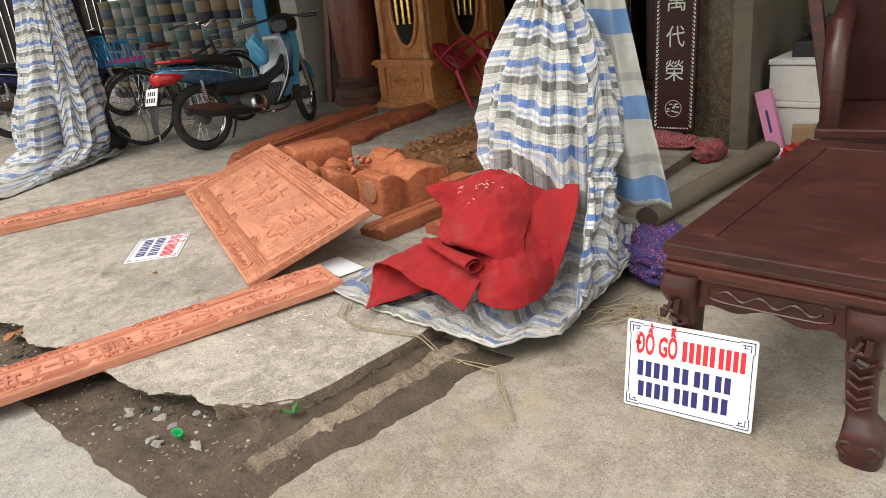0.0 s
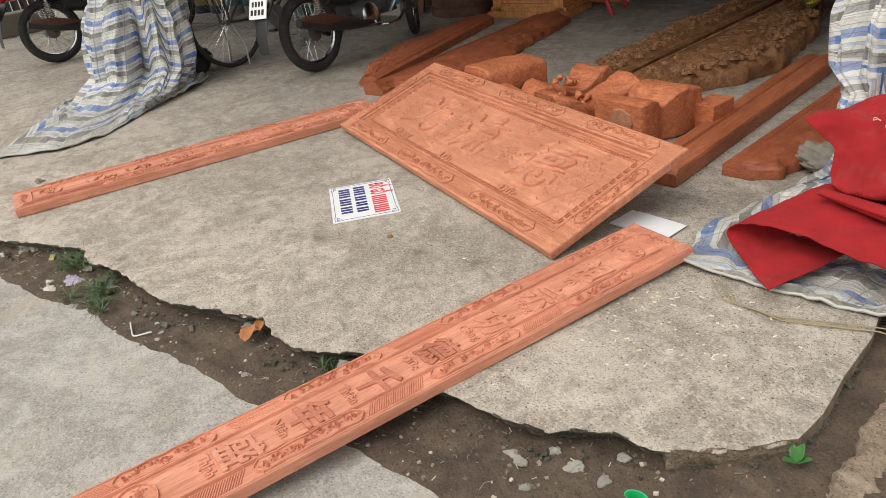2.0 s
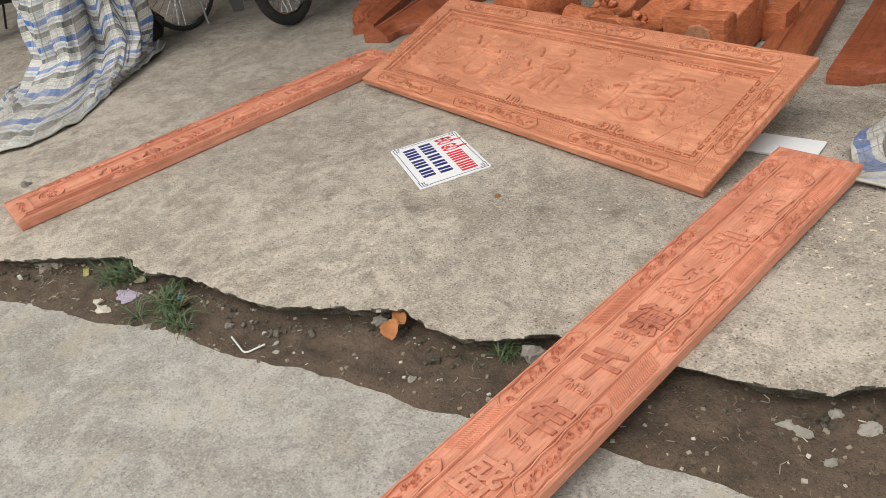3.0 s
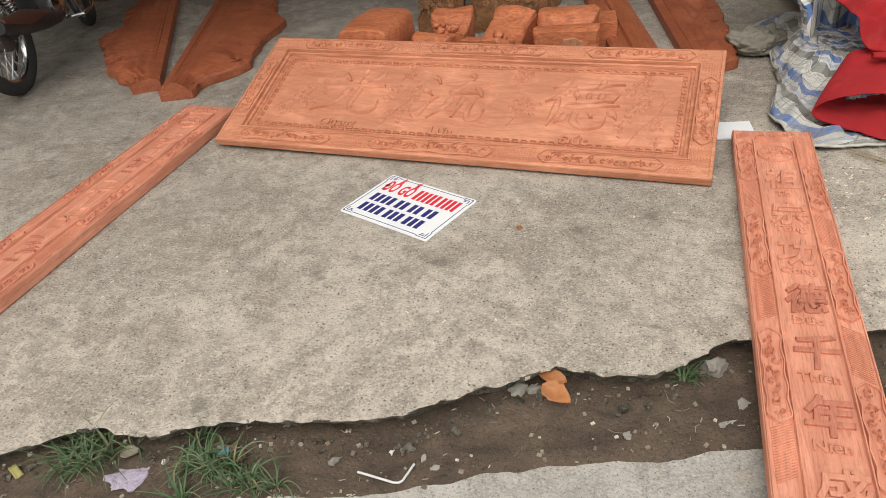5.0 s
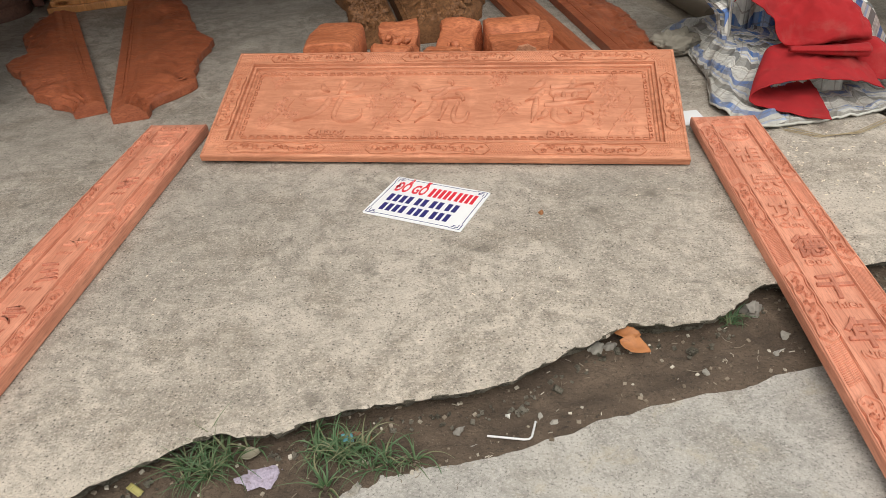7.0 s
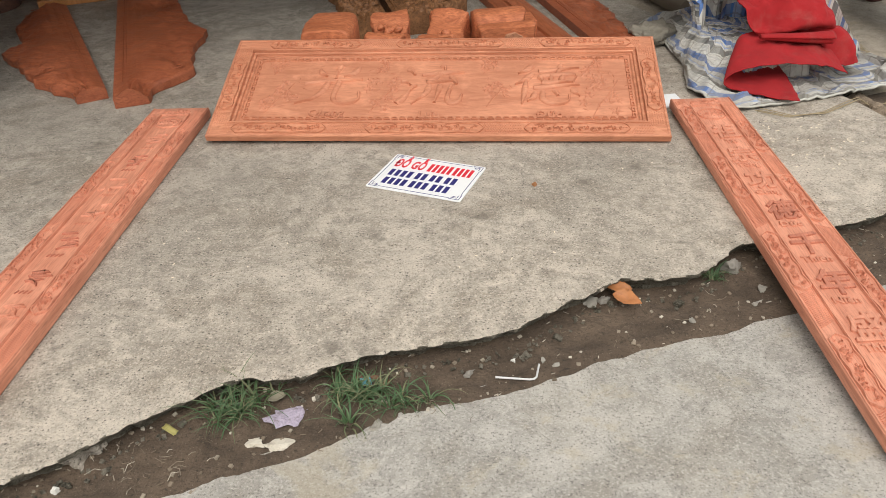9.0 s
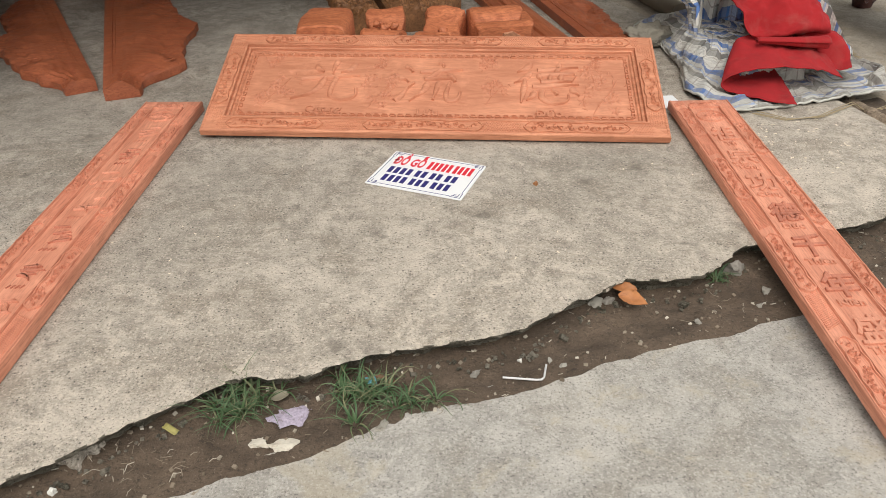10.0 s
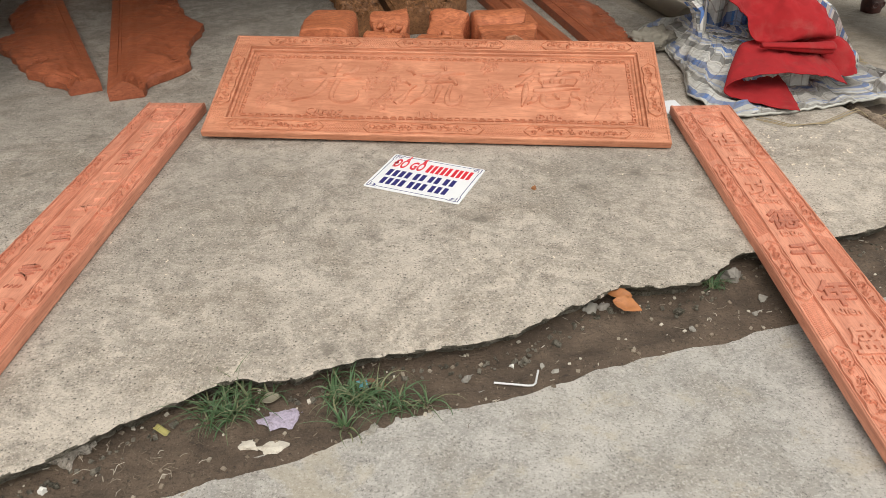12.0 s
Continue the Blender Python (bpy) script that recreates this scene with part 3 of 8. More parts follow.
def spelled(say, size, depth):
    """A carved reading; the barred D gets its bar as a separate stroke."""
    bm, w, h = lettering(say.replace("Đ", "D"), size, depth, None, 0.0, size * 0.02)
    if "Đ" in say:
        box(bm, -size * 0.07, size * 0.24, size * 0.34, size * 0.41, 0, depth + size * 0.04)
    return bm, w, h


# the running-hand strokes of the three large characters, in a square from -0.5 to 0.5
STROKES = {
    "光": [[(0.02, 0.52), (0.0, 0.36), (0.02, 0.16)], [(-0.30, 0.42), (-0.24, 0.32), (-0.14, 0.24)], [(0.34, 0.46), (0.28, 0.32), (0.14, 0.22)], [(-0.46, 0.06), (-0.1, 0.12), (0.2, 0.12), (0.46, 0.16)],
          [(-0.08, 0.10), (-0.12, -0.12), (-0.26, -0.34), (-0.50, -0.46)], [(0.10, 0.10), (0.08, -0.16), (0.12, -0.38), (0.32, -0.46), (0.50, -0.38), (0.48, -0.18)]],
    "流": [[(-0.46, 0.42), (-0.38, 0.36), (-0.32, 0.26)], [(-0.50, 0.12), (-0.42, 0.08), (-0.34, 0.0)], [(-0.48, -0.46), (-0.40, -0.34), (-0.34, -0.18), (-0.24, -0.02)], [(0.08, 0.52), (0.14, 0.46), (0.16, 0.36)],
          [(-0.20, 0.26), (0.1, 0.32), (0.48, 0.32)], [(0.10, 0.30), (0.02, 0.18), (-0.08, 0.08), (0.12, 0.08), (0.34, 0.12)], [(0.26, 0.22), (0.34, 0.14), (0.40, 0.02)],
          [(-0.04, 0.0), (-0.06, -0.2), (-0.24, -0.48)], [(0.14, 0.0), (0.13, -0.22), (0.12, -0.44)], [(0.32, 0.0), (0.30, -0.28), (0.36, -0.44), (0.50, -0.42), (0.52, -0.24)]],
    "德": [[(-0.30, 0.50), (-0.38, 0.38), (-0.50, 0.28)], [(-0.28, 0.28), (-0.38, 0.12), (-0.52, 0.0)], [(-0.36, 0.10), (-0.35, -0.18), (-0.36, -0.48)], [(-0.18, 0.34), (0.12, 0.38), (0.46, 0.42)], [(0.16, 0.52), (0.14, 0.38), (0.10, 0.24)],
          [(-0.14, 0.22), (-0.12, 0.14), (-0.09, 0.04)], [(-0.14, 0.22), (0.14, 0.25), (0.42, 0.24), (0.38, 0.05)], [(0.03, 0.22), (0.04, 0.06)], [(0.21, 0.22), (0.20, 0.06)], [(-0.10, 0.04), (0.14, 0.06), (0.38, 0.06)], [(-0.22, -0.08), (0.1, -0.04), (0.50, -0.02)],
          [(-0.18, -0.20), (-0.20, -0.32), (-0.28, -0.42)], [(-0.06, -0.18), (-0.04, -0.36), (0.12, -0.48), (0.34, -0.44), (0.36, -0.26)], [(0.10, -0.14), (0.15, -0.20), (0.18, -0.28)], [(0.38, -0.12), (0.46, -0.20), (0.52, -0.30)]],
}


def brush_stroke(bm, pts, z, half, lift):
    """A domed stroke that swells after its start and runs out thin."""
    pts = [Vector((x, y, 0)) for x, y in pts]
    n = 7 * (len(pts) - 1)
    rows = []
    for i in range(n + 1):
        t = i / n
        q, q1 = along_row(pts, t * (len(pts) - 1)), along_row(pts, min(t + 0.02, 1.0) * (len(pts) - 1))
        q0 = along_row(pts, max(t - 0.02, 0.0) * (len(pts) - 1))
        d = (q1 - q0).normalized()
        side = Vector((-d.y, d.x, 0))
        w = half * (0.45 + 0.75 * math.sin(math.pi * min(1.0, 0.18 + 1.05 * t)) ** 0.8 + 0.25 * math.sin(5 * t + 40 * pts[0].x))
        rows.append([bm.verts.new(q + side * (w * k) + Vector((0, 0, z + lift * (1 - abs(k) ** 3)))) for k in (-1, -0.8, -0.35, 0.35, 0.8, 1)])
    for a, b in zip(rows, rows[1:]):
        for k in range(5):
            bm.faces.new((a[k], a[k + 1], b[k + 1], b[k]))
    bm.faces.new(rows[0][::-1])
    bm.faces.new(rows[-1])


def make_panel():
    root = holder("carved_plaque", pose(-0.003, 0.011, 0.0125, 18.4, 0.29, -0.11), "large carved orange wooden name panel propped on timber blocks", "wood panel", "carved panel set")
    W, H, T, F = PANEL_W, PANEL_H, PANEL_T, 0.120
    rnd = random.Random(4)
    part("field", boxed(F - 0.012, W - F + 0.012, F - 0.012, H - F + 0.012, 0.004, T - 0.024), M_PANEL, root, "recessed field of blotchy orange wood")
    # four mitred rails, with a stepped inner moulding
    prof = [(0.006, 0.0), (0.0, 0.006), (0.0, T - 0.007), (0.002, T - 0.002), (0.006, T), (0.012, T + 0.001), (0.014, T - 0.002), (F - 0.040, T - 0.002), (F - 0.039, T + 0.002), (F - 0.033, T + 0.002), (F - 0.031, T - 0.012), (F - 0.024, T - 0.006), (F - 0.017, T - 0.009), (F - 0.015, T - 0.019), (F - 0.006, T - 0.016), (F, T - 0.025), (F, 0.0)]
    for p, q, name in (((0, 0), (W, 0), "rail"), ((W, 0), (W, H), "rail"), ((W, H), (0, H), "rail"), ((0, H), (0, 0), "rail")):
        d = Vector((q[0] - p[0], q[1] - p[1], 0)).normalized()
        s = Vector((-d.y, d.x, 0))
        L = math.hypot(q[0] - p[0], q[1] - p[1])
        bm = bmesh.new()
        r0 = [bm.verts.new(Vector((*p, 0)) + d * (u + 0.0004) + s * u + Vector((0, 0, w))) for u, w in prof]
        r1 = [bm.verts.new(Vector((*p, 0)) + d * (L - u - 0.0004) + s * u + Vector((0, 0, w))) for u, w in prof]
        n = len(prof)
        for i in range(n):
            bm.faces.new((r0[i], r1[i], r1[(i + 1) % n], r0[(i + 1) % n]))
        bm.faces.new(r0)
        bm.faces.new(r1[::-1])
        rail = part(name, bm, M_GROUNDED, root)
        # carved bands on the rail, in its own run
        bm = bmesh.new()
        runs = [(0.10, 0.46), (0.62, 1.06), (1.22, 1.60)] if L > 1 else [(0.16, 0.50)]
        k = L / 1.75 if L > 1 else 1.0
        lo, hi = 0.018, 0.077
        last = 0.06
        for u0, u1 in [(a * k, b * k) for a, b in runs] + [(L - 0.06, L)]:
            # diaper of small lozenges between the cartouches
            cols = int((u0 - last - 0.012) / 0.0105)
            for ci in range(max(0, cols)):
                for ri in range(7):
                    x, y = last + 0.010 + ci * 0.0105 + (0.005 if ri % 2 else 0), lo - 0.002 + ri * 0.0096
                    if u0 < L - 0.08 or y < x - last + 0.02:
                        leaf_ridge(bm, x - 0.0045, y, T - 0.002, 0.009, 0, 0.0042, 0.42)
            if u0 < L - 0.08:
                cartouche(bm, u0, u1, lo - 0.003, hi, T - 0.003, 0.0085, 0.0032)
                scrollwork(bm, u0 + 0.02, u1 - 0.02, lo, hi - 0.004, T + 0.0004, 0.0078, rnd, int((u1 - u0) / 0.026))
            last = u1
        m = Matrix((( d.x, s.x, 0, p[0]), (d.y, s.y, 0, p[1]), (0, 0, 1, 0), (0, 0, 0, 1)))
        bmesh.ops.transform(bm, matrix=m, verts=bm.verts[:])
        tagged(part("carving", bm, M_WOOD, rail), kind="stuff")
    # key-fret border on the field
    z = T - 0.024
    bm = bmesh.new()
    x0, x1, y0, y1 = F + 0.014, W - F - 0.014, F + 0.012, H - F - 0.012
    for horizontal, a0, a1, c in ((True, x0, x1, y0), (True, x0, x1, y1), (False, y0, y1, x0), (False, y0, y1, x1)):
        n = int((a1 - a0) / 0.034)
        for i in range(n):
            u = a0 + (a1 - a0) * (i + 0.5) / n
            for du0, dv0, du1, dv1 in ((-0.014, -0.006, 0.014, -0.006), (-0.014, -0.006, -0.014, 0.006), (-0.014, 0.006, 0.006, 0.006), (0.006, 0.006, 0.006, -0.0005)):
                if horizontal:
                    ridge(bm, u + du0, c + dv0, u + du1, c + dv1, z - 0.001, 0.0026, 0.0075)
                else:
                    ridge(bm, c + dv0, u + du0, c + dv1, u + du1, z - 0.001, 0.0026, 0.0075)
    part("fret_border", bm, M_WOOD, root)
    # three large characters with their readings below
    for word, say, cx in (("光", "Quang", 0.50), ("流", "Lưu", 0.955), ("德", "Đức", 1.475)):
        bm = bmesh.new()
        for stroke in STROKES[word]:
            brush_stroke(bm, [(cx + 0.28 * (x + 0.12 * y), 0.352 + 0.27 * y) for x, y in stroke], z - 0.0008, 0.0125, 0.0125)
        part("character", bm, M_PANEL, root, smooth=True, angle=50)
        bm, w, h = spelled(say, 0.060, 0.0050)
        bmesh.ops.translate(bm, vec=(cx - w / 2, 0.132, z + 0.001), verts=bm.verts[:])
        part("lettering", bm, M_PANEL, root)
    # sprays of flowers between the characters
    for cx, cy, k in ((0.74, 0.30, 1.0), (1.24, 0.30, 0.7), (1.72, 0.30, 1.3), (0.27, 0.30, 1.0), (0.24, 0.50, 0.5), (1.21, 0.50, 0.5), (1.66, 0.49, 0.6), (0.72, 0.50, 0.5)):
        bm = bmesh.new()
        stem = [(cx - 0.05 * k, cy - 0.13 * k), (cx - 0.02 * k, cy - 0.06 * k), (cx + 0.02 * k, cy), (cx + 0.05 * k, cy + 0.07 * k)]
        for p, q in zip(stem, stem[1:]):
            ridge(bm, *p, *q, z, 0.0020, 0.003)
        for _ in range(int(7 * k) + 3):
            flower(bm, cx + rnd.uniform(-0.075, 0.075) * k, cy + rnd.uniform(-0.10, 0.10) * k, z, 0.027 * (0.6 + 0.5 * k), 0.0065, rnd, rnd.choice((5, 6, 7)))
        for _ in range(int(12 * k)):
            leaf_ridge(bm, cx + rnd.uniform(-0.09, 0.09) * k, cy + rnd.uniform(-0.12, 0.12) * k, z, 0.032, rnd.uniform(0, 6.3), 0.0055, 0.15)
        tagged(part("flower_spray", bm, M_PANEL, root), kind="stuff")


def make_couplet(name_words, readings, m, label, seed, dark, T):
    """A long board carved with seven characters; runs along its local -y from the far end."""
    W, L = 0.262, 1.98
    root = holder("couplet_board", m, label, "wood board", "carved panel set")
    rnd = random.Random(seed)
    part("board", boxed(-W / 2, W / 2, -L, 0, 0, T, 0.004), M_PINK, root)
    bm = bmesh.new()
    inner = 0.066
    for s in (-1, 1):
        ridge(bm, s * inner, -0.085, s * inner, -L + 0.085, T - 0.001, 0.0038, 0.010)
        ridge(bm, s * 0.126, -0.006, s * 0.126, -L + 0.006, T - 0.001, 0.003, 0.005)
    ridge(bm, -inner, -0.085, inner, -0.085, T - 0.001, 0.0038, 0.009)
    ridge(bm, -inner, -L + 0.085, inner, -L + 0.085, T - 0.001, 0.0038, 0.009)
    part("border", bm, M_PINK, root)
    for s in (-1, 1):
        bm = bmesh.new()
        off = 0.0 if s < 0 else 0.16
        cell = [(0.10 + off, 0.36 + off), (0.56 + off, 0.86 + off), (1.08 + off, 1.38 + off)] + ([(1.58, 1.84)] if s < 0 else [])
        last = 0.02
        for u0, u1 in cell + [(L - 0.02, L)]:
            y0, y1 = (s * 0.070, s * 0.122) if s > 0 else (s * 0.122, s * 0.070)
            tmp = bmesh.new()
            if u0 - last > 0.05:
                hatch(tmp, last + 0.02, u0 - 0.03, y0 + 0.004, y1 - 0.004, T - 0.001, 0.0042, 0.0072, s)
            if u0 < L - 0.05:
                cartouche(tmp, u0, u1, y0, y1, T - 0.001, 0.0090, 0.0034)
                scrollwork(tmp, u0 + 0.02, u1 - 0.02, y0 + 0.004, y1 - 0.004, T + 0.0030, 0.0100, rnd, int((u1 - u0) / 0.024))
            for v in tmp.verts:
                v.co.x, v.co.y = v.co.y, -v.co.x
            me = bpy.data.meshes.new("tmp")
            tmp.to_mesh(me)
            tmp.free()
            bm.from_mesh(me)
            bpy.data.meshes.remove(me)
            last = u1
        tagged(part("side_carving", bm, M_PINK, root), kind="stuff")
    for cy in (-0.173, -L + 0.173):
        bm = bmesh.new()
        for k in range(24):
            a0, a1 = k * math.tau / 24, (k + 1) * math.tau / 24
            ridge(bm, 0.056 * math.cos(a0), cy + 0.052 * math.sin(a0), 0.056 * math.cos(a1), cy + 0.052 * math.sin(a1), T - 0.001, 0.003, 0.008)
        scrollwork(bm, -0.038, 0.038, cy - 0.036, cy + 0.036, T, 0.006, rnd, 7)
        part("medallion", bm, M_PINK, root)
    bm = bmesh.new()
    for y in (-0.045, -L + 0.045):
        scrollwork(bm, -0.06, 0.06, y - 0.024, y + 0.024, T, 0.006, rnd, 8)
    tagged(part("end_carving", bm, M_PINK, root), kind="stuff")
    for i, (word, say) in enumerate(zip(name_words, readings)):
        y = -0.340 - 0.2015 * i
        if word == "-":
            # worn writing that nobody could read: a few slanting bars
            bm = bmesh.new()
            rn = random.Random(60 + i)
            for q in range(8):
                x0, y0 = rn.uniform(-0.040, 0.020), rn.uniform(-0.046, 0.046)
                run, turn = rn.uniform(0.03, 0.065), rn.choice((0.12, 0.2, -1.35, -0.9, -2.2, 0.05))
                x1, y1 = max(-0.05, min(0.05, x0 + run * math.cos(turn))), max(-0.055, min(0.055, y0 + run * math.sin(turn)))
                brush_stroke(bm, [(x0, y0), ((x0 + x1) / 2 + 0.004, (y0 + y1) / 2 + 0.004), (x1, y1)], T - 0.001, 0.0046, 0.0085)
            for q in range(4):
                ridge(bm, -0.026 + 0.014 * q, -0.094, -0.018 + 0.014 * q, -0.078, T - 0.001, 0.0022, 0.005)
            bmesh.ops.translate(bm, vec=(0, y, 0), verts=bm.verts[:])
        else:
            bm, w, h = lettering(word, 0.125, 0.0056, 0.104, 0.0010, 0.0022)
            brushed(bm, i + 0.3, 0.0026)
            bmesh.ops.translate(bm, vec=(-w / 2, y - h / 2, T - 0.001), verts=bm.verts[:])
        part("character", bm, M_PINK_DEEP if i in dark else M_PINK, root, "dark-stained carved character" if i in dark else "")
        if say:
            bm, w, h = spelled(say, 0.040, 0.0042)
            bmesh.ops.translate(bm, vec=(-w / 2, y - 0.086 - h / 2, T), verts=bm.verts[:])
            part("lettering", bm, M_PINK, root)
    return root


def make_sign(m, label):
    W, H, T = 0.390, 0.287, 0.004
    root = holder("sign_plate", m, label, "sign", "shop sign plates")
    outline = []
    for cx, cy, a0 in ((W - 0.008, H - 0.008, 0), (0.008, H - 0.008, 90), (0.008, 0.008, 180), (W - 0.008, 0.008, 270)):
        for k in range(4):
            a = radians(a0 + k * 30)
            outline.append((cx + 0.008 * math.cos(a), cy + 0.008 * math.sin(a)))
    bm = bmesh.new()
    prism(bm, outline, 0, T, 0.0008)
    part("plate", bm, M_WHITE, root)
    bm = bmesh.new()
    z0, z1 = T - 0.0005, T + 0.0008
    q, t = 0.012, 0.0022
    for x0, x1, y0, y1 in ((0.05, W - 0.05, q, q + t), (0.05, W - 0.05, H - q - t, H - q), (q, q + t, 0.045, H - 0.045), (W - q - t, W - q, 0.045, H - 0.045)):
        box(bm, x0, x1, y0, y1, z0, z1)
    for sx in (0, 1):
        for sy in (0, 1):
            for x0, x1, y0, y1 in ((0.008, 0.05, 0.008, 0.0105), (0.008, 0.0105, 0.008, 0.045), (0.018, 0.044, 0.0175, 0.020), (0.018, 0.0205, 0.0175, 0.038), (0.028, 0.036, 0.026, 0.0285), (0.036, 0.0385, 0.0175, 0.030)):
                xs = (W - x1, W - x0) if sx else (x0, x1)
                ys = (H - y1, H - y0) if sy else (y0, y1)
                box(bm, *xs, *ys, z0, z1)
    part("border", bm, M_INK_BLUE, root)
    bm, w, h = lettering("ĐỒ GỖ", 0.088, 0.0006, 0.130, 0.0026)
    bmesh.ops.translate(bm, vec=(0.030, 0.180, T + 0.0003), verts=bm.verts[:])
    part("lettering", bm, M_INK_RED, root, "red lettering")
    bm = bmesh.new()
    for x, n in ((0.176, 5), (0.283, 4)):
        for k in range(n):
            box(bm, x + k * 0.0205, x + k * 0.0205 + 0.0135, 0.181, 0.245, z0, z1)
    tagged(part("printed_line", bm, M_INK_RED, root, "plain red bars"), kind="stuff")
    bm = bmesh.new()
    for x, y, groups in ((0.040, 0.108, (4, 2, 2, 2)), (0.045, 0.040, (4, 3, 3))):
        for g in groups:
            for k in range(g):
                box(bm, x, x + 0.0175, y, y + 0.050, z0, z1)
                x += 0.0262
            x += 0.0095
    tagged(part("printed_line", bm, M_INK_BLUE, root, "plain navy bars"), kind="stuff")


make_panel()
far, near = Vector((2.1447, 0.347, 0.0225)), Vector((2.296, -1.62, -0.027))
axis = (far - near).normalized()
side = axis.cross(Vector((0, 0, 1))).normalized()
m = Matrix((side, axis, side.cross(axis))).transposed().to_4x4()
m.translation = far
make_couplet("祖宗功德千年盛", ("Tổ", "Tông", "Công", "Đức", "Thiên", "Niên", "Thịnh"), m, "carved pink wooden couplet board bridging slab and gutter", 5, (3, 4, 5), 0.036)
far, near = Vector((-0.220, 0.308, 0.002)), Vector((-0.162, -1.672, 0.002))
axis = (far - near).normalized()
side = axis.cross(Vector((0, 0, 1))).normalized()
m = Matrix((side, axis, side.cross(axis))).transposed().to_4x4()
m.translation = far
make_couplet("-------", ("",) * 7, m, "carved pink wooden couplet board lying on the slab", 9, (1, 4, 5), 0.044)
make_sign(pose(0.750, -0.366, 0.001, 0, 0, -18.6), "white enamel shop sign with red and navy print lying on concrete")


# ---- striped sheets, red cloth ----
def reach(poly, cx, cy, ang):
    """Distance from a centre to a closed outline, in one direction."""
    dx, dy = math.cos(ang), math.sin(ang)
    best = 0.05
    for (x0, y0), (x1, y1) in zip(poly, poly[1:] + poly[:1]):
        ex, ey = x1 - x0, y1 - y0
        det = dx * -ey + dy * ex
        if abs(det) < 1e-9:
            continue
        t = ((x0 - cx) * -ey + (y0 - cy) * ex) / det
        s = (dx * (y0 - cy) - dy * (x0 - cx)) / det
        if t > 0 and -1e-6 <= s <= 1 + 1e-6:
            best = max(best, t)
    return best


def spline(keys, t):
    """Smooth value between keys of (t, values)."""
    for (t0, v0), (t1, v1) in zip(keys, keys[1:]):
        if t <= t1:
            k = (t - t0) / (t1 - t0)
            k = k * k * (3 - 2 * k) * 0.5 + k * 0.5
            return [a + (b - a) * k for a, b in zip(v0, v1)]
    return list(keys[-1][1])


def faded_sheet():
    m, n, l, p = material("faded_sheet")
    tc, sep = n.new("ShaderNodeTexCoord"), n.new("ShaderNodeSeparateXYZ")
    l.new(tc.outputs["UV"], sep.inputs[0])
    t = maths(n, l, "FRACT", maths(n, l, "DIVIDE", sep.outputs[1], 0.36))
    c = ramp(n, l, t, [(0.0, (0.50, 0.50, 0.46)), (0.34, (0.36, 0.36, 0.34)), (0.44, (0.50, 0.50, 0.46)), (0.62, (0.13, 0.25, 0.47)), (0.90, (0.46, 0.46, 0.43))], "CONSTANT")
    o = coords(n, l)
    c = mix(n, l, ramp(n, l, noisy(n, l, o, 5, 6, 0.7), [(0.45, 0.0), (0.7, 0.5)]), c, (0.22, 0.20, 0.16))
    l.new(c, p.inputs["Base Color"])
    p.inputs["Roughness"].default_value = 0.7
    bump(n, l, p, noisy(n, l, o, 30, 4), 0.4, 0.008)
    return m


M_FADED = faded_sheet()


